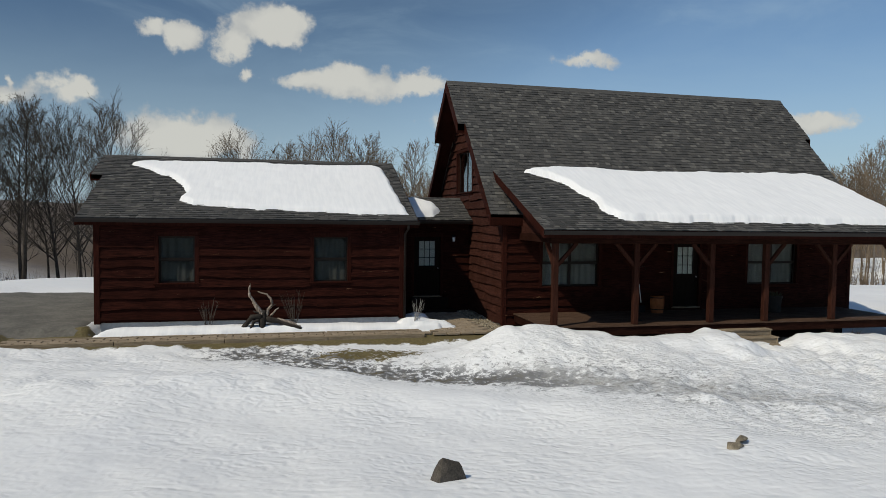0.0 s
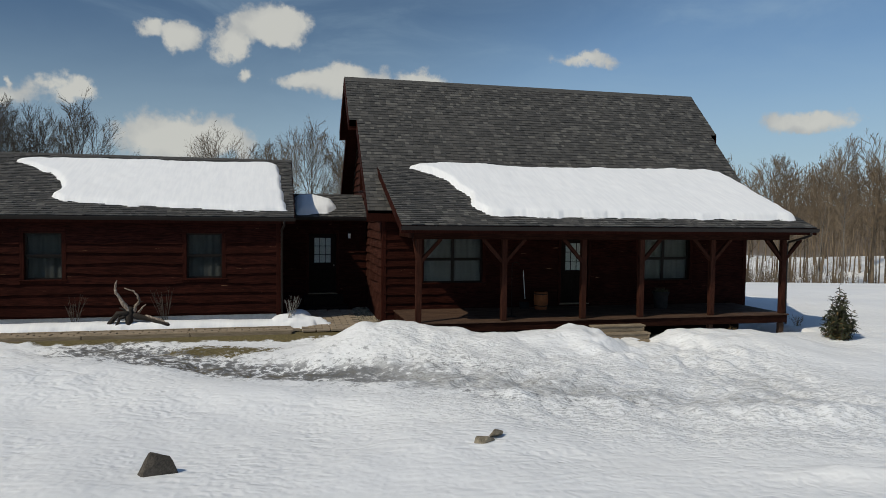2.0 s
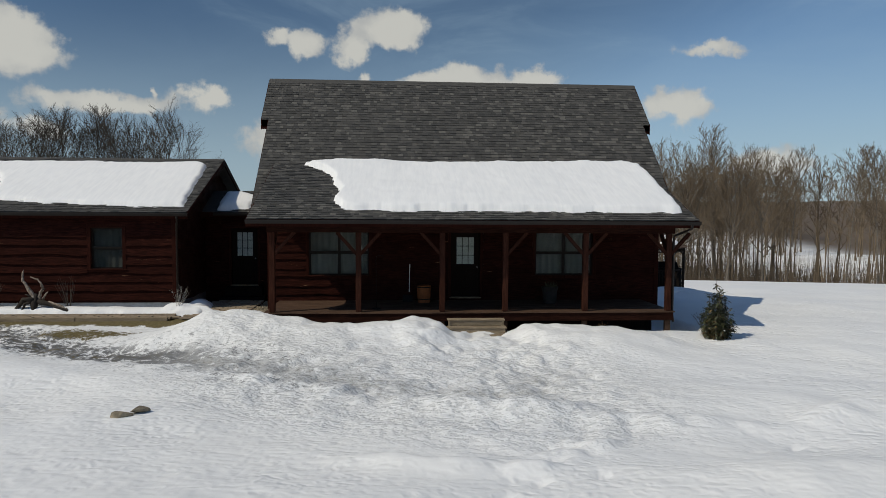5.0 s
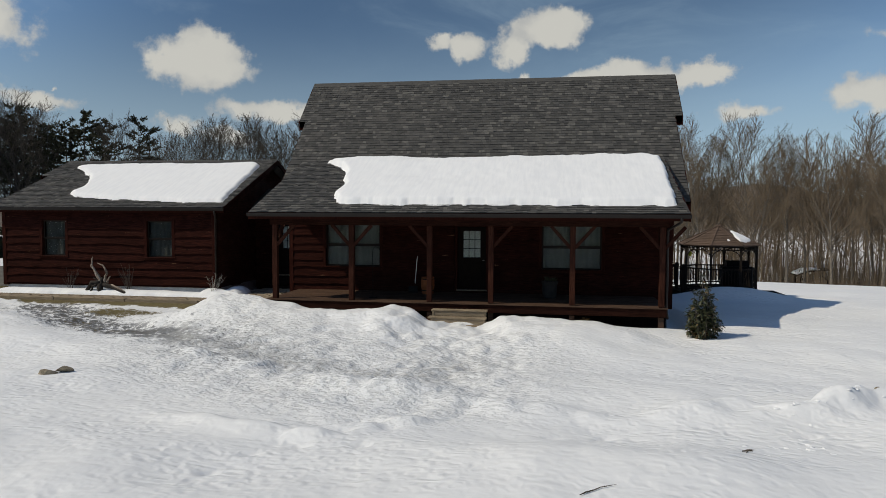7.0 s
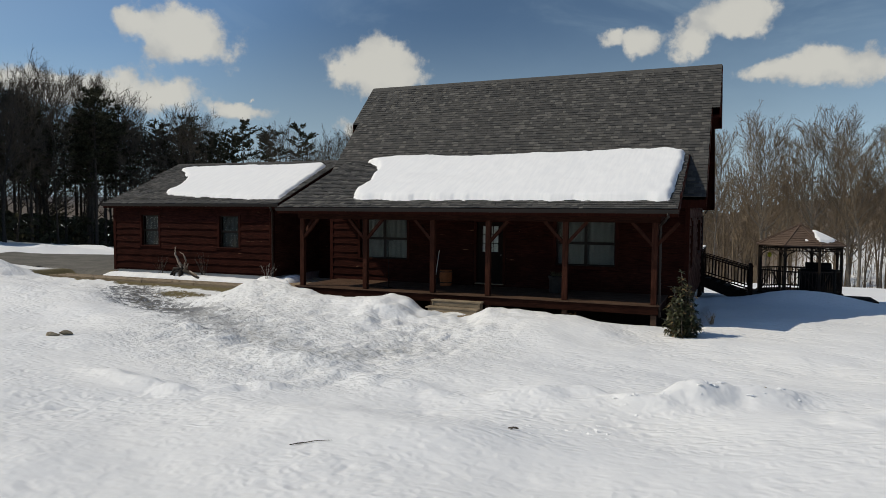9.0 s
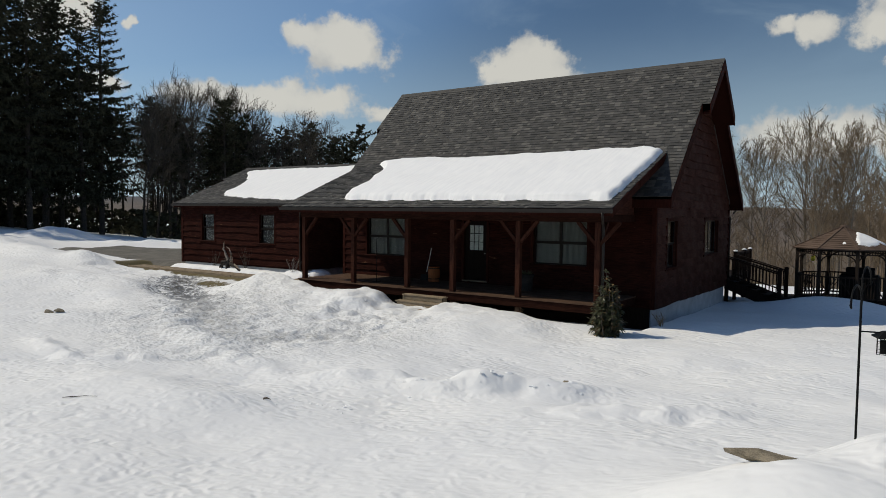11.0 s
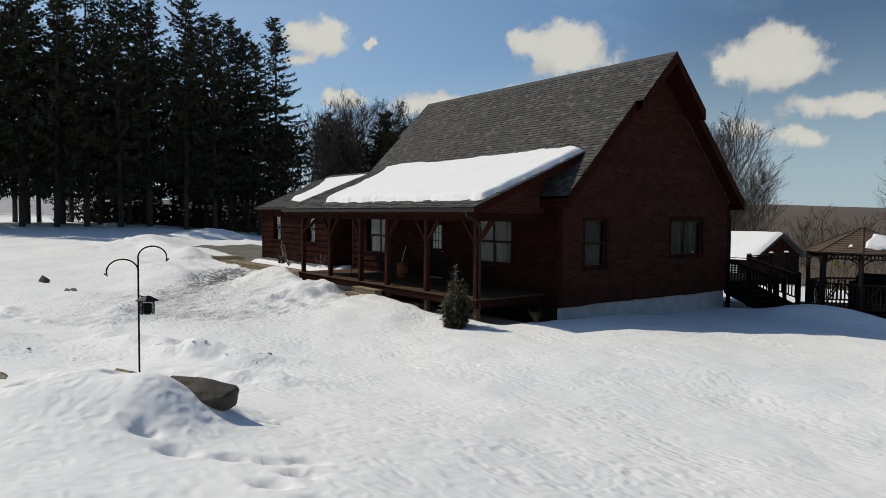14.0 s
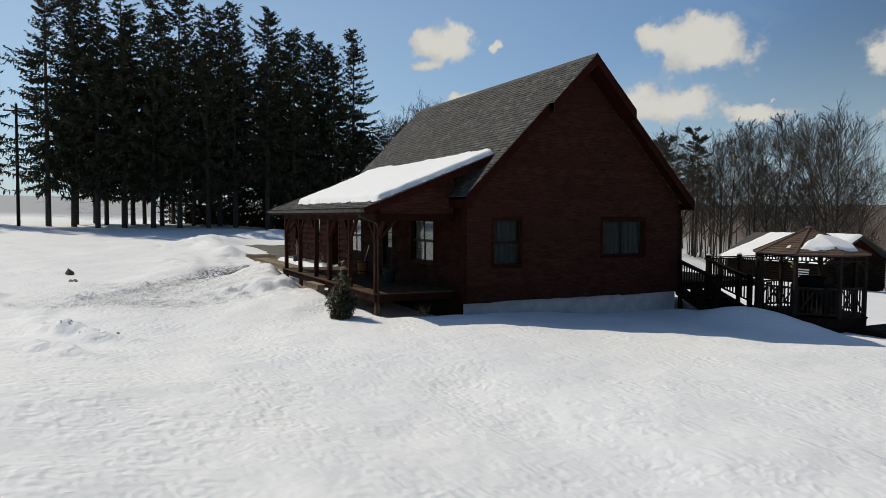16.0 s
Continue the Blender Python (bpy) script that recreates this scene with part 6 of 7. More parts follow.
tagged(part("undergrowth", under, NEEDLE, raw=True), "dark low evergreen undergrowth between the trunks", "undergrowth", kind="stuff")

# utility pole beside the grove
px_, py_ = -42.0, 2.4
pz_ = height(px_, py_)
upole = thing("utility_pole", (px_, py_, pz_), "weathered grey wooden utility pole beside the grove", "utility pole")
part("pole", Shape().tube([(px_, py_, pz_ - 0.3), (px_, py_, pz_ + 12.0)], [0.17, 0.12], 10), GREYPOST, upole, smooth=True)
part("crossarm", Shape().beam((px_, py_ - 1.1, pz_ + 11.3), (px_, py_ + 1.1, pz_ + 11.3), 0.10, 0.12), GREYPOST, upole)
for dy in (-0.95, 0.0, 0.95):
    part("insulator", Shape().tube([(px_, py_ + dy, pz_ + (11.36 if dy else 12.0)), (px_, py_ + dy, pz_ + (11.5 if dy else 12.14))], [0.05, 0.03], 6), STEEL, upole)

# ---- garden and yard ----
def stone(name, at, size, mat, label, seed, turn=0.0, flat=1.0, power=0.85, near=0.45):
    rng = random.Random(seed)
    bm = bmesh.new()
    bmesh.ops.create_icosphere(bm, subdivisions=3, radius=1.0)
    cuts = [(Vector((rng.gauss(0, 1), rng.gauss(0, 1), rng.gauss(0, 0.8))).normalized(), rng.uniform(near, 0.85 + 0.3 * (near - 0.55))) for _ in range(11)]
    for v in bm.verts:
        p = Vector([math.copysign(abs(c_) ** power, c_) for c_ in v.co])
        for n_, d in cuts:
            over = p.dot(n_) - d
            if over > 0:
                p -= n_ * over * 0.9
        p += Vector((noise.noise(v.co * 2.3 + Vector((seed, 0, 0))), noise.noise(v.co * 2.1 + Vector((0, seed, 0))), noise.noise(v.co * 2.5 + Vector((0, 0, seed))))) * 0.07
        v.co = (p.x * size[0], p.y * size[1], p.z * size[2] * flat)
    bmesh.ops.rotate(bm, verts=bm.verts, matrix=Matrix.Rotation(turn, 3, "Z"))
    bmesh.ops.translate(bm, verts=bm.verts, vec=at)
    s = Shape()
    s.take(bm)
    return tagged(part(name, s, mat), label, "rock")


def angular_rock(name, at, size, mat, label, seed, turn=0.0, points=16, peak=0.0):
    """A broken stone: the hull of a few corners, its edges worn by a small bevel, its faces left flat."""
    rng = random.Random(seed)
    bm = bmesh.new()
    for k in range(points):
        p = Vector((rng.gauss(0, 1), rng.gauss(0, 1), rng.gauss(0, 1))).normalized() * rng.uniform(0.85, 1.1)
        f = 1 - peak * max(0.0, p.z + 0.3)
        bm.verts.new(((p.x * f + 0.15 * (1 - f)) * size[0], p.y * f * size[1], max(-0.8, p.z) * size[2]))
    res = bmesh.ops.convex_hull(bm, input=bm.verts)
    bmesh.ops.delete(bm, geom=list({v for v in res["geom_interior"] + res["geom_unused"] if isinstance(v, bmesh.types.BMVert)}), context="VERTS")
    bmesh.ops.dissolve_limit(bm, angle_limit=0.20, verts=bm.verts, edges=bm.edges)
    bmesh.ops.bevel(bm, geom=bm.edges[:], offset=min(size) * 0.07, segments=1, affect="EDGES")
    bmesh.ops.triangulate(bm, faces=bm.faces)
    bmesh.ops.subdivide_edges(bm, edges=[e for e in bm.edges if e.calc_length() > min(size) * 0.5], cuts=2, use_grid_fill=True)
    for v in bm.verts:
        v.co += Vector((noise.noise(v.co * 9 + Vector((seed, 0, 0))), noise.noise(v.co * 9 + Vector((0, seed, 0))), noise.noise(v.co * 9 + Vector((0, 0, seed))))) * min(size) * 0.05
    bmesh.ops.rotate(bm, verts=bm.verts, matrix=Matrix.Rotation(turn, 3, "Z"))
    bmesh.ops.translate(bm, verts=bm.verts, vec=at)
    s = Shape()
    s.take(bm)
    return tagged(part(name, s, mat), label, "rock")


angular_rock("rock", (2.15, 8.24, height(2.15, 8.24) + 0.05), (0.28, 0.22, 0.35), STONE, "grey-brown angular rock poking through the snow", 47, 0.4, 13, 0.3)
angular_rock("rock", (6.40, 8.42, height(6.40, 8.42) + 0.03), (0.21, 0.09, 0.07), STONE_TAN, "small tan rock in melting snow", 4, 0.35)
angular_rock("rock", (6.64, 8.58, height(6.64, 8.58) + 0.04), (0.16, 0.08, 0.07), STONE_TAN, "small tan rock in melting snow", 5, 0.6)
angular_rock("boulder", (26.18, 6.70, 1.15), (0.52, 0.29, 0.24), STONE, "large flat grey boulder half under snow", 8, radians(40), 22)
angular_rock("rock", (25.50, 6.22, height(25.50, 6.22) - 0.015), (0.27, 0.11, 0.07), STONE_TAN, "flat grey-brown slab showing at the heap's crest", 14, radians(12))
angular_rock("rock", (24.60, 5.12, height(24.60, 5.12) - 0.015), (0.43, 0.12, 0.07), STONE_TAN, "tan rock edge showing through the snow", 9, radians(-4))
stone("rock", (10.15, 16.25, height(10.15, 16.25) + 0.03), (0.14, 0.12, 0.11), STONE, "small dark stone in the snow by the porch", 12, 0.4)

# litter and crumbs on the snow
sk = Shape()
a_, b_ = Vector((15.65, 4.25, 0)), Vector((16.03, 4.55, 0))
line = [a_.lerp(b_, k / 5) + Vector((-0.5, 0.6, 0)) * (0.0, 0.022, 0.012, 0.025, 0.01, 0.0)[k] for k in range(6)]
line = [Vector((p.x, p.y, height(p.x, p.y) + 0.014)) for p in line]
sk.tube(line, [0.004, 0.008, 0.006, 0.005, 0.004, 0.002], 6)
tagged(part("stick", sk, TWIG_DARK), "thin dark crooked stick lying on the snow", "stick")
sk = Shape()
z_ = height(17.73, 6.12)
sk.tube([(17.66, 6.13, z_ + 0.012), (17.73, 6.12, z_ + 0.03), (17.79, 6.15, z_ + 0.012)], [0.008, 0.014, 0.005], 6)
sk.tube([(17.70, 6.09, z_ + 0.01), (17.74, 6.12, z_ + 0.035), (17.80, 6.10, z_ + 0.045)], [0.006, 0.010, 0.003], 6)
tagged(part("twig", sk, TWIG_DARK), "short broken dark twig on the snow", "twig")
z_ = height(20.75, 9.80)
tagged(part("leaf", Shape().tube([(20.69, 9.80, z_ + 0.006), (20.73, 9.80, z_ + 0.03), (20.78, 9.82, z_ + 0.035), (20.82, 9.83, z_ + 0.02)], [0.006, 0.028, 0.026, 0.004], 6), STONE_TAN), "dry tan fallen leaf on the snow", "leaf")
crng = random.Random(77)
crumbs = Shape()
for (x0, y0), (x1, y1), many, wide in (((18.6, 8.1), (21.2, 9.6), 24, 0.16), ((17.95, 6.25), (18.9, 6.9), 16, 0.12)):
    for _ in range(many):
        k = crng.random()
        x, y = x0 + (x1 - x0) * k + crng.gauss(0, wide), y0 + (y1 - y0) * k + crng.gauss(0, wide)
        r = min(0.04, 0.012 + crng.expovariate(1 / 0.016))
        bm = bmesh.new()
        bmesh.ops.create_icosphere(bm, subdivisions=2, radius=1.0)
        off = Vector((crng.uniform(0, 50), 0, 0))
        for v in bm.verts:
            q = v.co * (1 + 0.8 * noise.noise(v.co * 1.5 + off))
            v.co = (x + q.x * r * 1.5, y + q.y * r * 1.2, height(x, y) - 0.25 * r + q.z * r * 0.5)
        crumbs.take(bm)
tagged(part("snow_crumbs", crumbs, SNOW), "broken crumbs of old snow along low ridges", "snow", kind="stuff")

# feeder on its crook
fx, fy = 25.06, 6.46
fz = height(fx, fy)
pole = thing("feeder_pole", (fx, fy, fz), "black double shepherd's crook stuck in the snow", "garden hook")
s = Shape().tube([(fx, fy, fz - 0.3), (fx, fy, 2.30), (fx + 0.005, fy, 2.50)], [0.0105, 0.0105, 0.009], 8)
part("pole", s, BLACK, pole, smooth=True)
HK = Vector((0.165, 0.986, 0)).normalized()


def crook(base_z, rise, reach, sgn):
    pts = []
    for i in range(15):
        a = math.pi * (1 - i / 14 * 1.12)
        pts.append(Vector((fx, fy, base_z + rise)) + HK * sgn * (reach / 2 * (1 + math.cos(a))) + Vector((0, 0, reach * 0.42 * math.sin(a))))
    pts.append(pts[-1] + HK * sgn * 0.035 + Vector((0, 0, 0.03)))
    return [Vector((fx, fy, base_z))] + pts


part("crook", Shape().tube(crook(2.28, 0.23, 0.30, 1), [0.0085] * 17, 7), BLACK, pole, smooth=True)
part("crook", Shape().tube(crook(2.14, 0.22, 0.32, -1), [0.0085] * 17, 7), BLACK, pole, smooth=True)
feeder = thing("bird_feeder", (fx + 0.19, fy + 0.045, 2.0), "small black suet cage feeder with pitched roof", "bird feeder")
c = Vector((fx + 0.19, fy + 0.045, 1.98))
part("feeder_arm", Shape().beam((fx, fy, 2.08), (c.x, c.y, 2.08), 0.010, 0.012), BLACK, feeder)
HW, LO, HI = 0.062, -0.085, 0.055                # half width, foot and top of the cage
body = Shape()
for i in range(6):
    o = -HW + 2 * HW * i / 5
    for sx, sy in ((1, 0), (-1, 0), (0, 1), (0, -1)):
        p = c + Vector((sx * HW + (o if sy else 0), sy * HW + (o if sx else 0), 0))
        body.beam(p + Vector((0, 0, LO)), p + Vector((0, 0, HI)), 0.004, 0.004)
for j in range(4):
    z = LO + (HI - LO) * j / 3
    for sx, sy in ((1, 0), (-1, 0), (0, 1), (0, -1)):
        a = c + Vector((sx * HW - HW * abs(sy), sy * HW - HW * abs(sx), z))
        b = c + Vector((sx * HW + HW * abs(sy), sy * HW + HW * abs(sx), z))
        body.beam(a, b, 0.004, 0.004)
part("cage", body, BLACK, feeder)
part("suet_block", Shape().box(c - Vector((0.040, 0.040, 0.083)), c + Vector((0.040, 0.040, 0.035)), 0.008), BLACK, feeder)
part("roof", Shape().tube([c + Vector((0, 0, 0.057)), c + Vector((0, 0, 0.067)), c + Vector((0, 0, 0.115))], [0.120, 0.122, 0.03], 4), BLACK, feeder)

# driftwood root before the wing
dw = thing("driftwood_root", (-0.45, 19.35, 0.35), "bleached upturned tree root ornament in the bed", "driftwood")
DRY = 19.35
for pts, r0, r1, mat in (([(-0.30, 0.66), (-0.36, 0.85), (-0.52, 1.10), (-0.65, 1.31), (-0.67, 1.47), (-0.63, 1.64)], 0.075, 0.016, DRIFTWOOD),
                         ([(-0.22, 0.70), (-0.16, 0.90), (-0.06, 1.06), (-0.07, 1.19), (-0.20, 1.34), (-0.44, 1.43)], 0.055, 0.014, DRIFTWOOD),
                         ([(-0.29, 0.20), (-0.30, 0.63), (-0.26, 0.91)], 0.13, 0.06, ROOT_DARK), ([(-0.87, 0.40), (-0.58, 0.75), (-0.32, 0.72)], 0.05, 0.10, ROOT_DARK),
                         ([(-0.23, 0.68), (0.24, 0.57), (0.62, 0.46), (0.82, 0.30)], 0.095, 0.035, ROOT_DARK), ([(0.10, 0.64), (0.45, 0.58), (0.70, 0.44)], 0.05, 0.03, DRIFTWOOD), ([(-0.20, 0.92), (0.05, 1.09)], 0.03, 0.010, ROOT_DARK),
                         ([(-0.08, 0.75), (0.11, 0.99)], 0.035, 0.012, DRIFTWOOD), ([(-0.30, 0.70), (-0.52, 0.62), (-0.70, 0.30)], 0.07, 0.03, ROOT_DARK), ([(-0.35, 0.82), (-0.55, 0.88)], 0.04, 0.012, ROOT_DARK)):
    p4 = [Vector((x, DRY + 0.10 * math.sin(5 * x + 3 * z), z)) for x, z in pts]
    fine = [p4[0]]
    for a, b in zip(p4, p4[1:]):
        for t in (0.33, 0.66, 1.0):
            fine.append(a.lerp(b, t) + Vector((random.uniform(-1, 1), random.uniform(-1, 1), random.uniform(-1, 1))) * 0.016)
    rs = [(r0 + (r1 - r0) * i / (len(fine) - 1)) * random.uniform(0.8, 1.2) for i in range(len(fine))]
    part("root", Shape().tube(fine, rs, 9), mat, dw, smooth=True)


def tuft(name, x, y, n, tall, spread_, mat, label, category, z=None, r=0.006):
    z = height(x, y) - 0.05 if z is None else z
    e = thing(name, (x, y, z), label, category)
    rng = random.Random(int(x * 31 + y * 7))
    for k in range(n):
        a = rng.uniform(0, 6.28)
        o = rng.uniform(0.15, 1.0) * spread_
        h = tall * rng.uniform(0.6, 1.0)
        p = Vector((x + rng.uniform(-0.06, 0.06), y + rng.uniform(-0.06, 0.06), z))
        tip = p + Vector((math.cos(a) * o, math.sin(a) * o, h))
        s = Shape().tube([p, p.lerp(tip, 0.5) + Vector((0, 0, 0.05)), tip], [r, r * 0.8, r * 0.4], 4)
        for j in range(3):
            m = p.lerp(tip, rng.uniform(0.4, 0.95))
            cone(s, m, m + Vector((rng.uniform(-0.12, 0.12), rng.uniform(-0.12, 0.12), rng.uniform(0.05, 0.2))), r * 0.6)
        part("stem", s, mat, e)
    return e


tuft("dormant_shrub", -1.75, 19.75, 13, 0.95, 0.40, TWIG_DARK, "bare twiggy shrub against the wall", "shrub", 0.3)
tuft("dormant_shrub", 0.55, 19.72, 16, 1.15, 0.50, TWIG_DARK, "bare twiggy shrub against the wall", "shrub", 0.3)
tuft("dormant_shrub", 3.95, 19.35, 11, 0.80, 0.40, STALK, "few pale dry stalks beside the walk", "shrub", 0.4)
tuft("dormant_shrub", 19.75, 17.9, 14, 0.40, 0.30, LEAF_TAN, "small tuft of dry stalks in snow", "shrub")
tuft("dormant_shrub", 16.3, 16.4, 7, 0.28, 0.2, LEAF_TAN, "small tuft of dry stalks in snow", "shrub")


# evergreen bush at the porch corner
def leafy_bush(x, y, tall, wide, stems_n, whorls):
    """A loose cone of upright stems, each ringed with long drooping leaves."""
    z = height(x, y) - 0.05
    e = thing("evergreen_bush", (x, y, z), "loose upright evergreen bush with long tan-edged leaves", "bush")
    rng = random.Random(12)
    stems, green, tan = Shape(), Shape(), Shape()
    for k in range(stems_n):
        a = k * 2.4 + rng.gauss(0, 0.3)
        o = 0.0 if k == 0 else wide * math.sqrt((k + 0.5) / stems_n) * rng.uniform(0.8, 1.1)
        h = tall if k == 0 else tall * (0.88 - 0.58 * (o / wide) ** 1.5) * rng.uniform(0.72, 1.12)
        foot = Vector((x + math.cos(a) * o * 0.45, y + math.sin(a) * o * 0.45, z))
        tip = Vector((x - (0.05 if k == 0 else 0) + math.cos(a) * o, y + math.sin(a) * o, z + h))
        mid = foot.lerp(tip, 0.5) + Vector((math.cos(a), math.sin(a), 0)) * 0.04
        stems.tube([foot, mid, tip], [0.013, 0.010, 0.005], 4)
        for j in range(int(whorls * (0.5 + 0.5 * h / tall))):
            f = 0.10 + 0.90 * (j + rng.random()) / max(1, int(whorls * (0.5 + 0.5 * h / tall)))
            p = (foot.lerp(mid, f * 2) if f < 0.5 else mid.lerp(tip, f * 2 - 1))
            for q in range(rng.randint(5, 8)):
                b = rng.uniform(0, 6.28)
                d = Vector((math.cos(b), math.sin(b), rng.uniform(-0.75, 0.55) + (0.5 if f > 0.9 else 0.0))).normalized()
                L, w = rng.uniform(0.10, 0.19), rng.uniform(0.017, 0.028)
                sd = d.cross(Vector((rng.gauss(0, 0.3), rng.gauss(0, 0.3), 1))).normalized() * w
                fall = Vector((0, 0, -0.25 * L))
                s = tan if rng.random() < (0.40 if f < 0.5 and h < 1.0 else 0.10) else green
                m = len(s.v)
                s.v += [tuple(p), tuple(p + d * L * 0.4 + sd), tuple(p + d * L * 0.4 - sd), tuple(p + d * L * 0.75 + sd * 0.8 + fall * 0.5), tuple(p + d * L * 0.75 - sd * 0.8 + fall * 0.5), tuple(p + d * L + fall)]
                s.f += [(m, m + 1, m + 2), (m + 1, m + 3, m + 4, m + 2), (m + 3, m + 5, m + 4)]
    for nm, sh, mt in (("stems", stems, BARK), ("leaves", green, LEAF), ("dry_leaves", tan, LEAF_TAN)):
        part(nm, sh, mt, e, raw=True)
    return e


leafy_bush(19.15, 15.60, 1.62, 0.44, 32, 15)

# things on the porch
tub = thing("wooden_tub", (11.45, 19.0, DZ), "brown stave tub standing on the porch deck", "tub")
s = Shape().tube([(11.45, 19.0, DZ + 0.002), (11.45, 19.0, DZ + 0.26), (11.45, 19.0, DZ + 0.53), (11.45, 19.0, DZ + 0.53), (11.45, 19.0, DZ + 0.10)], [0.185, 0.215, 0.205, 0.18, 0.16], 18)
part("staves", s, CLAY, tub)
for z in (0.10, 0.46):
    part("hoop", Shape().tube([(11.45, 19.0, DZ + z), (11.45, 19.0, DZ + z + 0.03)], [0.208, 0.214], 18, cap=False), BLACK, tub)
pot = thing("stone_planter", (15.29, 18.6, DZ), "round grey stone planter with dark foliage on deck", "planter")
s = Shape().tube([(15.29, 18.6, DZ + z) for z in (0.002, 0.05, 0.40, 0.48, 0.52, 0.52, 0.42)], [0.19, 0.21, 0.225, 0.26, 0.26, 0.21, 0.20], 18)
part("pot", s, GREY_TUB, pot)
part("soil", Shape().tube([(15.29, 18.6, DZ + 0.424), (15.29, 18.6, DZ + 0.45)], [0.20, 0.19], 12), BLACK, pot)
s = Shape()
frng = random.Random(3)
for k in range(60):
    a, o = k * 2.4, frng.uniform(0.05, 0.26)
    cone(s, (15.29 + 0.08 * math.cos(a), 18.6 + 0.08 * math.sin(a), DZ + 0.44), (15.29 + o * math.cos(a), 18.6 + o * math.sin(a), DZ + frng.uniform(0.52, 0.70)), 0.026)
part("foliage", s, NEEDLE, pot)
shovel = thing("snow_shovel", (10.95, 19.2, DZ), "snow shovel with pale handle leaning on the wall", "shovel")
part("handle", Shape().tube([(11.00, 19.18, DZ + 0.30), (11.02, 19.44, DZ + 1.15)], [0.012, 0.012], 8), WHITE_SASH, shovel)
part("blade", Shape().beam((10.95, 19.08, DZ + 0.01), (10.95, 19.13, DZ + 0.22), 0.30, 0.015, (0, 1, 0)), BLACK, shovel)

# thin hook stand beside the deck's edge
hook = thing("hook_stand", (10.02, 17.6, DZ), "thin dark metal hook stand on the porch", "hook stand")
part("rod", Shape().tube([(10.02, 17.6, DZ + 0.002), (10.01, 17.6, 2.05), (10.03, 17.6, 2.16), (10.10, 17.6, 2.20), (10.19, 17.6, 2.18), (10.23, 17.6, 2.11)], [0.009] * 6, 7), BLACK, hook, smooth=True)
part("foot", Shape().tube([(10.02, 17.6, DZ + 0.001), (10.02, 17.6, DZ + 0.02)], [0.13, 0.12], 14), BLACK, hook)

# ---- gazebo ----
GX, GY, GZ, GRAD = 22.85, 30.5, -0.10, 1.62
gaz = thing("gazebo", (GX, GY, GZ), "eight-sided timber gazebo with brown slatted roof", "gazebo")


def ring(r, z, k, off=22.5):
    a = radians(off + 45 * k)
    return Vector((GX + r * math.cos(a), GY + r * math.sin(a), z))


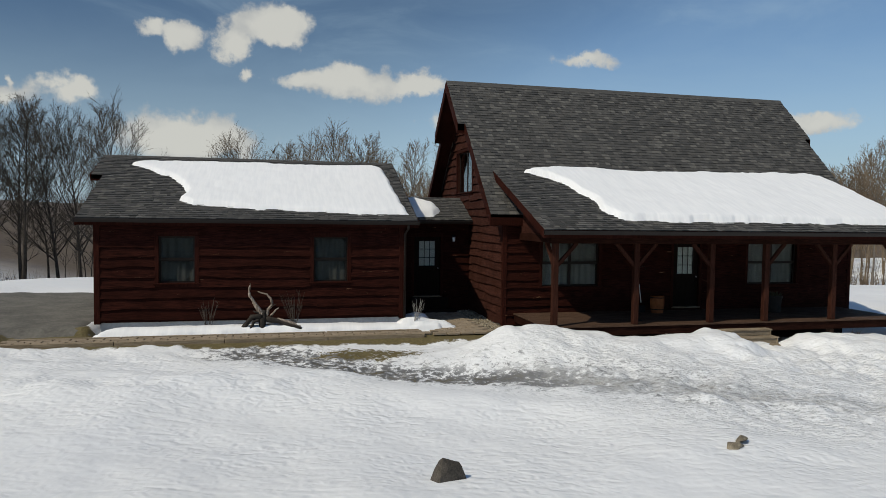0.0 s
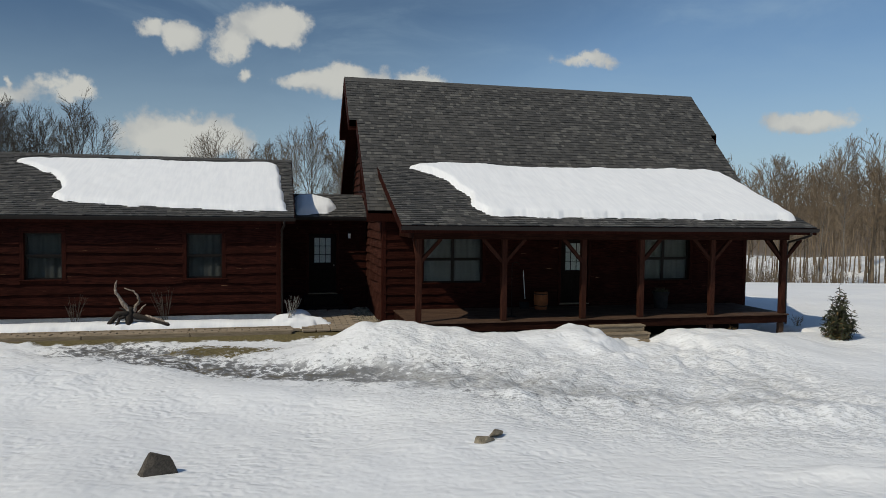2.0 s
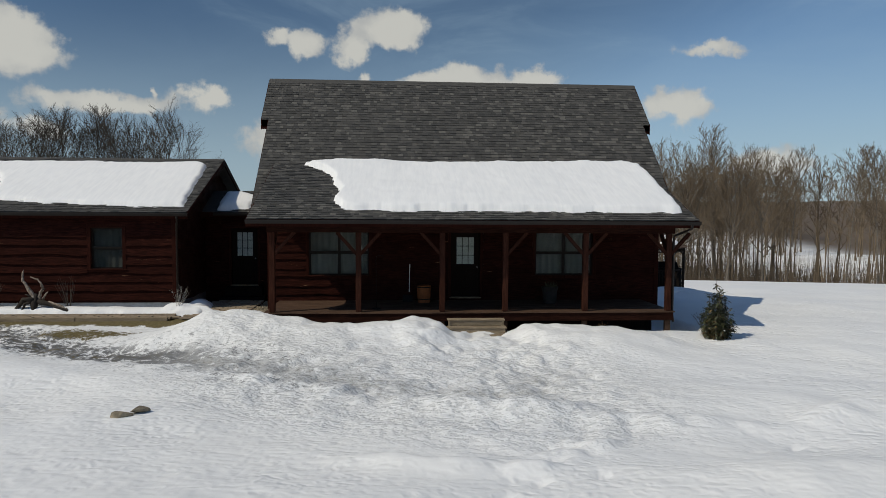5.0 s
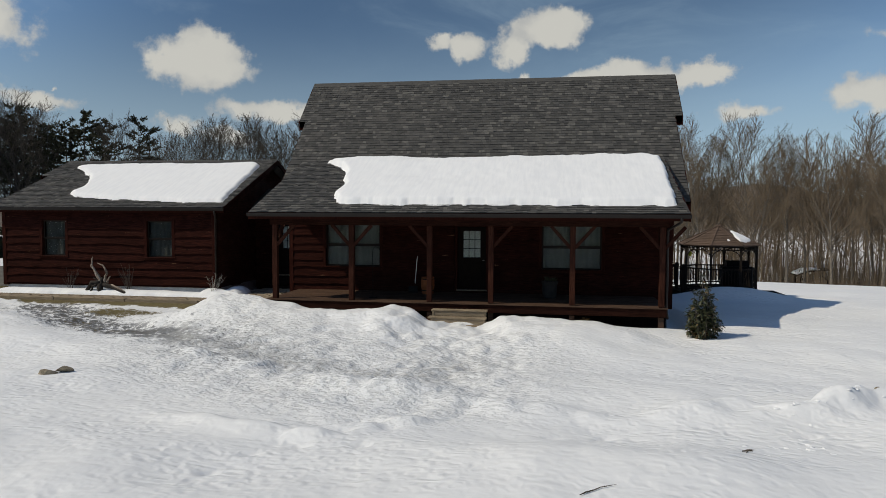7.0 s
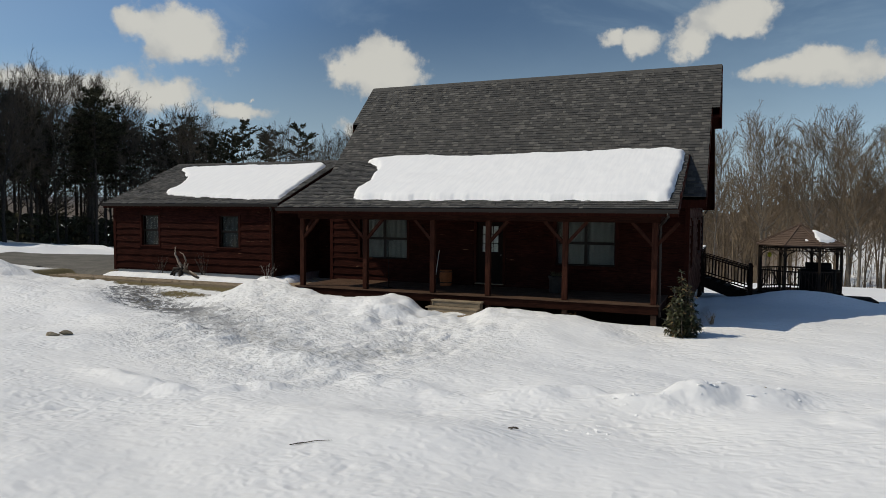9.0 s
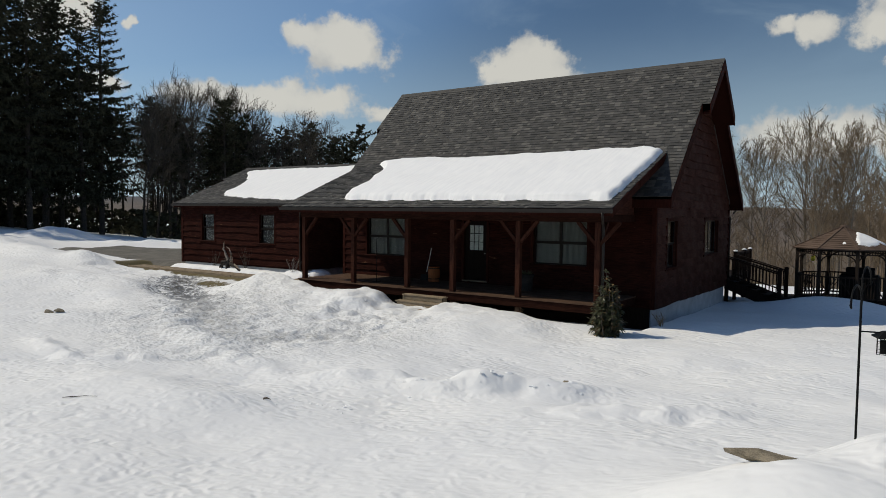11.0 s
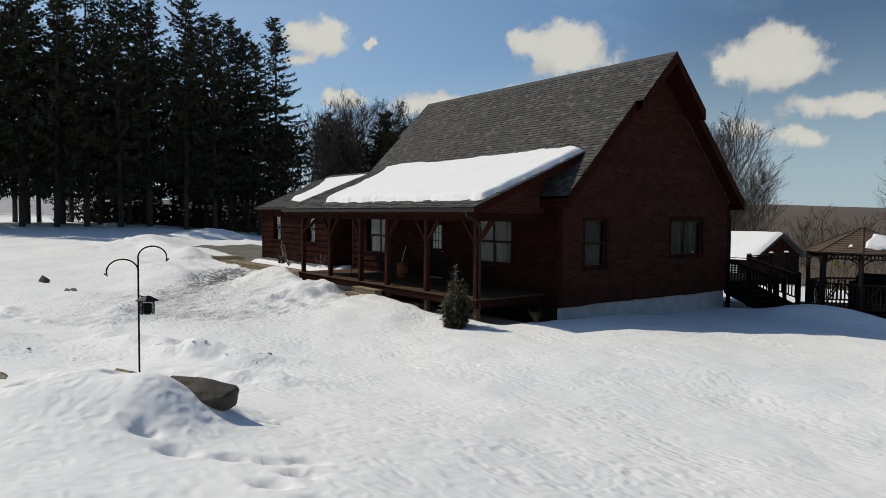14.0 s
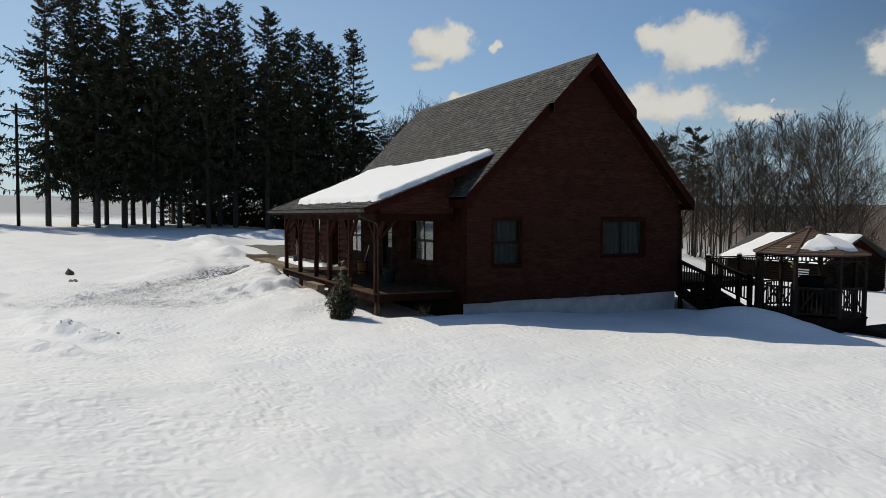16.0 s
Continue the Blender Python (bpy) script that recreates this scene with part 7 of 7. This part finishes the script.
base = Shape()
o8 = [tuple(ring(GRAD + 0.08, 0, k).xy) for k in range(8)]
base.prism(o8, "z", GZ - 0.75, GZ - 0.04)
part("base", base, DARKWOOD, gaz)
part("floor", Shape().prism([tuple(ring(GRAD + 0.12, 0, k).xy) for k in range(8)], "z", GZ - 0.038, GZ), DARKWOOD, gaz)
EZ, AZ = 1.87, 2.70
for k in range(8):
    p = ring(GRAD, GZ + 0.002, k)
    part("post", Shape().beam(p, (p.x, p.y, EZ - 0.03), 0.10, 0.10, (0.2, 1, 0)), GREYPOST, gaz)
    q = ring(GRAD, GZ, k + 1)
    mid = (p + q) / 2
    d = (q - p).normalized()
    gate = k == 0
    if not gate:
        for z in (0.12, 0.92):
            part("rail", Shape().beam((p.x, p.y, GZ + z), (q.x, q.y, GZ + z), 0.05, 0.06), GREYPOST, gaz)
        for j in range(9):
            b = p.lerp(q, (j + 0.8) / 9.6)
            part("baluster", Shape().beam((b.x, b.y, GZ + 0.13), (b.x, b.y, GZ + 0.91), 0.03, 0.03, (0.2, 1, 0)), GREYPOST, gaz)
        for a, b in ((p.lerp(q, 0.08), p.lerp(q, 0.46)), (p.lerp(q, 0.92), p.lerp(q, 0.54))):
            part("brace", Shape().beam((a.x, a.y, GZ + 0.16), (b.x, b.y, GZ + 0.86), 0.025, 0.05, (0.2, 1, 0)), GREYPOST, gaz)
    part("header", Shape().beam((p.x, p.y, EZ - 0.04), (q.x, q.y, EZ - 0.04), 0.07, 0.06), GREYPOST, gaz)
    part("header", Shape().beam((p.x, p.y, EZ - 0.20), (q.x, q.y, EZ - 0.20), 0.05, 0.04), GREYPOST, gaz)
    for j in range(11):
        b = p.lerp(q, (j + 0.5) / 11)
        part("spindle", Shape().beam((b.x, b.y, EZ - 0.19), (b.x, b.y, EZ - 0.05), 0.03, 0.03, (0.2, 1, 0)), GREYPOST, gaz)
    for sgn, a, b in ((1, p, d), (-1, q, -d)):
        s = Shape()
        pts = [Vector((a.x, a.y, EZ - 0.52)) + b * 0.03, Vector((a.x, a.y, EZ - 0.36)) + b * 0.10, Vector((a.x, a.y, EZ - 0.27)) + b * 0.22, Vector((a.x, a.y, EZ - 0.22)) + b * 0.36]
        s.tube(pts, [0.025] * 4, 6)
        part("corner_bracket", s, GREYPOST, gaz)
    # roof panel of lapped boards
    a0, a1, top = ring(GRAD + 0.16, EZ, k), ring(GRAD + 0.16, EZ, k + 1), Vector((GX, GY, AZ))
    n_ = (a1 - a0).cross(top - a0).normalized()
    if n_.z < 0:
        n_ = -n_
    deck_ = Shape()
    deck_.add([tuple(a0 - n_ * 0.010), tuple(a1 - n_ * 0.010), tuple(top - n_ * 0.010), tuple(a0 - n_ * 0.03), tuple(a1 - n_ * 0.03), tuple(top - n_ * 0.03)], [(0, 1, 2), (5, 4, 3), (0, 3, 4, 1), (1, 4, 5, 2), (2, 5, 3, 0)])
    panel = part("roof_panel", deck_, CEDAR, gaz, "brown lapped board roof panel")
    rows = 12
    for r in range(rows):
        f0, f1 = r / rows, min(1.0, (r + 1.25) / rows)
        c = [a0.lerp(top, f0), a1.lerp(top, f0), a1.lerp(top, f1), a0.lerp(top, f1)]
        lift = 0.022
        pan = Shape()
        pan.add([tuple(c[0] + n_ * lift), tuple(c[1] + n_ * lift), tuple(c[2] + n_ * 0.004), tuple(c[3] + n_ * 0.004), tuple(c[0] - n_ * 0.005), tuple(c[1] - n_ * 0.005), tuple(c[2] - n_ * 0.008), tuple(c[3] - n_ * 0.008)],
                [(0, 1, 2, 3), (7, 6, 5, 4), (0, 4, 5, 1), (1, 5, 6, 2), (2, 6, 7, 3), (3, 7, 4, 0)])
        part("roof_board", pan, CEDAR, panel)
    part("hip_rib", Shape().beam(a0 + Vector((0, 0, 0.03)), top + Vector((0, 0, 0.035)), 0.06, 0.03), CEDAR, panel)
part("finial", Shape().tube([(GX, GY, AZ), (GX, GY, AZ + 0.05), (GX, GY, AZ + 0.07)], [0.16, 0.12, 0.03], 8), CEDAR, gaz)


def on_gazebo(x, y):
    d = np.full(np.shape(x), -9.0)
    for k in range(8):
        a = radians(45 * (k + 1))
        d = np.maximum(d, (x - GX) * math.cos(a) + (y - GY) * math.sin(a))
    return AZ - d * (AZ - EZ) / ((GRAD + 0.16) * math.cos(radians(22.5))) + 0.02


roof_snow("roof_snow", [(GX + 0.42, GY - 0.25), (GX + 0.46, GY - 0.8), (GX + 0.62, GY - 1.22), (GX + 0.95, GY - 1.05), (GX + 1.2, GY - 0.7), (GX + 1.4, GY - 0.2), (GX + 1.45, GY + 0.3), (GX + 1.1, GY + 0.6), (GX + 0.6, GY + 0.3)], on_gazebo, 0.11, "patch of snow on the gazebo roof", 0.05, 51, 0.12)
roof_snow("roof_snow", [(GX + 0.05, GY - 1.05), (GX + 0.22, GY - 1.12), (GX + 0.30, GY - 1.3), (GX + 0.08, GY - 1.32)], on_gazebo, 0.07, "small lump of snow on the gazebo roof", 0.04, 53, 0.1)
landing = Shape().box((24.45, 30.15, GZ - 0.62), (25.75, 32.1, GZ - 0.26), 0.01)
part("landing", landing, DARKWOOD, gaz, "low dark plank landing beside the gazebo")
grill = thing("covered_grill", (23.5, 29.9, GZ), "black vinyl-covered barbecue in the gazebo", "grill")
g = Shape().box((22.85, 29.55, GZ + 0.004), (24.15, 30.25, GZ + 1.02), 0.06)
part("cover", g, COVER, grill)
part("cover_top", Shape().prism([(29.60, GZ + 1.025), (30.2, GZ + 1.025), (30.12, GZ + 1.20), (29.98, GZ + 1.28), (29.86, GZ + 1.28), (29.70, GZ + 1.20)], "x", 23.05, 23.98), COVER, grill)
fd = thing("hanging_feeder", (21.75, 31.2, 1.38), "yellow plastic bird feeder hanging in gazebo", "bird feeder")
part("feeder_tube", Shape().tube([(21.75, 31.2, 1.28), (21.75, 31.2, 1.32), (21.75, 31.2, 1.46), (21.75, 31.2, 1.50)], [0.05, 0.085, 0.085, 0.03], 10), YELLOW, fd)
part("hanger", Shape().tube([(21.75, 31.2, 1.50), (21.75, 31.2, EZ - 0.2)], [0.006, 0.006], 5), BLACK, fd)

# ---- back deck with stair ----
bd = thing("back_deck", (18.0, 30.5, 0.0), "dark timber deck and stair behind the house", "deck")
BZ = 0.60
part("platform", Shape().box((14.0, 28.62, BZ - 0.26), (19.0, 33.0, BZ - 0.032)), DARKWOOD, bd)
for k in range(31):
    part("deck_board", Shape().box((14.0, 28.62 + 0.142 * k, BZ - 0.03), (19.02, 28.62 + 0.142 * k + 0.135, BZ)), DARKWOOD, bd)
for x, y in ((19.0, 28.72), (19.0, 30.16), (19.0, 31.77), (19.0, 32.95), (16.5, 28.7)):
    part("leg", Shape().box((x - 0.075, y - 0.06, -1.3), (x + 0.045, y + 0.06, BZ - 0.27)), DARKWOOD, bd)
NS = 4
for k in range(NS):
    z = BZ - (BZ - GZ + 0.02) * (k + 1) / (NS + 1)
    x = 19.03 + 0.38 * k
    part("tread", Shape().box((x, 28.55, z - 0.04), (x + 0.40, 30.0, z)), DARKWOOD, bd)
for y in (28.50, 29.25, 30.0):
    s = Shape().prism([(18.95, BZ - 0.03), (19.1, BZ - 0.06), (20.85, GZ - 0.02), (20.85, GZ - 0.32), (20.5, GZ - 0.32), (18.95, BZ - 0.42)], "y", y, y + 0.045)
    part("stringer", s, DARKWOOD, bd)
part("landing", Shape().box((20.55, 28.3, GZ - 0.30), (21.6, 31.2, GZ - 0.045)), DARKWOOD, bd)


def rail_run(p, q, n, bd):
    p, q = Vector(p), Vector(q)
    for o, h in ((0.10, 0.05), (0.86, 0.06)):
        part("rail", Shape().beam(p + Vector((0, 0, o)), q + Vector((0, 0, o)), 0.05, h), DARKWOOD, bd)
    part("cap_rail", Shape().beam(p + Vector((0, 0, 0.93)), q + Vector((0, 0, 0.93)), 0.13, 0.035), DARKWOOD, bd)
    for j in range(n):
        b = p.lerp(q, (j + 0.7) / (n + 0.4))
        part("baluster", Shape().box((b.x - 0.018, b.y - 0.018, b.z + 0.10), (b.x + 0.018, b.y + 0.018, b.z + 0.86)), DARKWOOD, bd)


for p, q, n in (((19.0, 30.16, BZ), (19.0, 31.77, BZ), 12), ((19.0, 31.77, BZ), (19.0, 32.95, BZ), 9), ((19.02, 28.52, BZ - 0.05), (20.95, 28.44, GZ + 0.10), 15), ((19.02, 30.02, BZ - 0.05), (20.95, 30.0, GZ + 0.10), 15)):
    rail_run(p, q, n, bd)
for x, y, z0, z1 in ((19.0, 28.60, BZ - 0.3, 1.55), (19.0, 30.10, BZ - 0.3, 1.57), (19.0, 31.77, BZ - 0.3, 1.57), (19.0, 32.98, BZ - 0.3, 1.57), (20.97, 28.44, GZ - 0.3, 1.02), (20.97, 30.0, GZ - 0.3, 1.00)):
    p = part("rail_post", Shape().box((x - 0.07, y - 0.07, z0), (x + 0.07, y + 0.07, z1), 0.006), DARKWOOD, bd)
    part("post_cap", Shape().tube([(x, y, z1 + 0.002), (x, y, z1 + 0.025), (x, y, z1 + 0.07)], [0.115, 0.115, 0.02], 4), DARKWOOD, p)
    if y > 30:
        sn = Shape()
        sn.tube([(x, y, z1 + 0.03), (x, y, z1 + 0.07), (x, y, z1 + 0.10)], [0.10, 0.085, 0.02], 9)
        part("snow_cap", sn, ROOF_SNOW, p, "little cap of snow", smooth=True)

# ---- far outbuilding and shelter ----
shed = thing("log_outbuilding", (-4.6, 68.0, -3.0), "brown log outbuilding with snow on its roof", "outbuilding")
for i in range(13):
    z = -3.2 + 0.215 * i
    for a, b in (((-9.6, 64.1, z), (0.3, 64.1, z)), ((0.3, 64.1, z + 0.1), (0.3, 72.5, z + 0.1))):
        part("log", Shape().tube([a, b], [0.115, 0.115], 8), DARKWOOD, shed)
part("wall_core", Shape().box((-9.55, 64.15, -3.4), (0.25, 72.5, -0.55)), SIDING, shed)
part("gable", Shape().prism([(64.1, -0.6), (72.6, -0.6), (68.4, 1.5)], "x", 0.1, 0.3), SIDING, shed)
rf = Shape()
for sg in (-1, 1):
    rf.prism([(68.4, 1.66), (68.4 + sg * 5.0, -0.62), (68.4 + sg * 5.0, -0.78), (68.4, 1.48)], "x", -10.2, 0.9)
part("roof", rf, SHINGLE, shed)
part("window", Shape().box((-2.2, 64.0, -2.2), (-1.0, 64.08, -1.2), 0.02), WHITE_SASH, shed, "pale window frame")
roof_snow("roof_snow", [(-8.3, 68.3), (0.75, 68.35), (0.8, 63.5), (-10.1, 63.45), (-9.9, 64.4), (-8.9, 66.2)], lambda x, y: 1.66 - np.abs(y - 68.4) * 0.456, 0.25, "thick snow on the outbuilding roof", 0.25, 61, 0.4)


def picnic_shelter(x, y, k):
    z = height(x, y) - 0.1
    e = thing("picnic_shelter", (x, y, z), "small open timber shelter over a table", "shelter")
    for sx in (-2.2, 2.2):
        for sy in (-1.3, 1.3):
            part("post", Shape().box((x + k * sx - k * 0.12, y + k * sy - k * 0.12, z), (x + k * sx + k * 0.12, y + k * sy + k * 0.12, z + k * 2.9)), DARKWOOD, e)
        part("brace", Shape().beam((x + k * sx, y - k * 1.3, z + k * 2.0), (x + k * sx * 0.6, y - k * 1.3, z + k * 2.85), 0.12, 0.12, (0, 1, 0)), DARKWOOD, e)
    part("roof", Shape().prism([(x - k * 2.9, z + k * 2.9), (x - k * 1.2, z + k * 3.6), (x + k * 2.9, z + k * 3.9), (x + k * 2.9, z + k * 4.05), (x - k * 1.25, z + k * 3.8), (x - k * 2.95, z + k * 3.05)], "y", y - k * 1.9, y + k * 1.9), DARKWOOD, e)
    part("roof_snow", Shape().prism([(x - k * 2.9, z + k * 3.07), (x - k * 1.2, z + k * 3.82), (x + k * 0.8, z + k * 3.97), (x + k * 0.7, z + k * 4.15), (x - k * 1.3, z + k * 4.05), (x - k * 2.9, z + k * 3.2)], "y", y - k * 1.8, y + k * 1.8), ROOF_SNOW, e, "snow on the shelter roof")
    part("table", Shape().box((x - k * 0.6, y - k * 0.6, z + k * 0.85), (x + k * 1.2, y + k * 0.3, z + k * 0.95)).box((x - k * 0.4, y - k * 0.2, z), (x + k * 1.0, y, z + k * 0.85)), DARKWOOD, e)
    return e


picnic_shelter(48.2, 91.8, 0.72)

# ---- drive, walk and bed ----
def sheet(name, x0, x1, y0, y1, mat, label, category, lift, cell=0.25, ragged=0.25, seed=0, cut=None):
    xs, ys = np.arange(x0, x1 + cell, cell), np.arange(y0, y1 + cell, cell)
    X, Y = np.meshgrid(xs, ys)
    Z = relief(X, Y) + lift
    edge = np.minimum(np.minimum(X - x0, x1 - X), np.minimum(Y - y0, y1 - Y)) + ragged * lumps(X, Y, 0.8, seed)
    edge = np.minimum(edge, cut(X, Y) if cut else edge)
    Z = Z - 0.10 * step(0.25, 0.0, edge)
    s = Shape()
    s.v = np.stack([X.ravel(), Y.ravel(), Z.ravel()], 1).tolist()
    nx = len(xs)
    s.f = [(j * nx + i, j * nx + i + 1, (j + 1) * nx + i + 1, (j + 1) * nx + i) for j in range(len(ys) - 1) for i in range(nx - 1)]
    return tagged(part(name, s, mat, smooth=True, raw=True), label, category, kind="structure")


sheet("driveway", -16.8, -4.75, 19.6, 29.2, GRAVEL, "grey-brown gravel drive, wet and bare", "drive", 0.05, cut=lambda x, y: 27.1 + 0.63 * (x + 12.6) - y)
bed = roof_snow("bed_snow", [(-4.6, 19.25), (-4.0, 19.85), (-2.0, 19.95), (0.0, 19.9), (2.0, 19.95), (3.5, 19.9), (4.6, 19.8), (5.0, 19.3), (4.6, 19.05), (2.5, 19.1), (0.4, 19.12), (-1.2, 19.1), (-3.0, 19.15)], lambda x, y: 0.25 + 0.0 * x, 0.27, "strip of snow lying in the planting bed", 0.06, 71, 0.35)
roof_snow("bed_snow", [(3.3, 19.8), (4.0, 19.85), (4.9, 19.5), (5.1, 19.2), (4.3, 19.1), (3.4, 19.2)], lambda x, y: 0.26 + 0.0 * x, 0.42, "heap of snow at the bed's end", 0.06, 73, 0.5)
roof_snow("bed_snow", [(3.78, 19.95), (4.5, 20.0), (4.75, 20.5), (4.55, 21.1), (3.8, 21.2)], lambda x, y: 0.22 + 0.0 * x, 0.40, "shaded heap of grey old snow beside the passage", 0.06, 79, 0.5)
walkway = thing("brick_walk", (-0.5, 18.7, 0.25), "tan paver walk edged with timber", "walk", kind="structure")
pav_mesh = [Shape().box((-0.178, -0.089, -0.03), (0.178, 0.089, 0.03), 0.006).mesh("paver") for _ in range(2)]
for m in pav_mesh:
    m.materials.append(PAVER)
prng = random.Random(4)


def paver(x, y, z, turn):
    ob = new("paver", prng.choice(pav_mesh))
    ob.matrix_basis = Matrix.Translation((x, y, z + prng.uniform(-0.006, 0.006))) @ Euler((prng.gauss(0, 0.012), prng.gauss(0, 0.012), turn + prng.gauss(0, 0.012))).to_matrix().to_4x4()
    hang(ob, walkway)


for r in range(3):
    x = -6.3 + (0.2 if r % 2 else 0.0)
    while x < 4.2:
        paver(x, 18.42 + 0.2 * r, 0.30, 0.0)
        x += 0.39
for r in range(20):
    for c_ in range(4):
        x = 4.45 + 0.39 * c_ + (0.19 if r % 2 else 0)
        if x < 6.05:
            paver(x, 18.42 + 0.2 * r, 0.30, 0.0)
for y0 in (18.25, 18.98):
    for k in range(4):
        part("edging_timber", Shape().box((-6.4 + 2.6 * k, y0 - 0.045, 0.18), (-6.4 + 2.6 * (k + 1) - 0.02, y0 + 0.045, 0.345), 0.008), GREYWOOD, walkway)
gv = Shape()
for k in range(420):
    x, y = prng.uniform(6.02, 6.62), prng.uniform(18.7, 23.1)
    r = prng.uniform(0.025, 0.06)
    gv.tube([(x, y, 0.22), (x, y, 0.245 + r * 0.5), (x, y, 0.25 + r)], [r, r * 0.9, r * 0.3], 6)
tagged(part("gravel", gv, STONE_TAN), "strip of tan gravel beside the house wall", "gravel", kind="stuff")

# ---- single shingles along the porch eave ----
for v in shingle_field(6.64, 18.93, (PE - 0.03, PZ - 0.012), (PT, PTZ), last=FIRST_ROWS):
    s = Shape()
    s.add(v, TAB)
    part("shingle", s, SHINGLE_PIECE, porch_roof, raw=True)
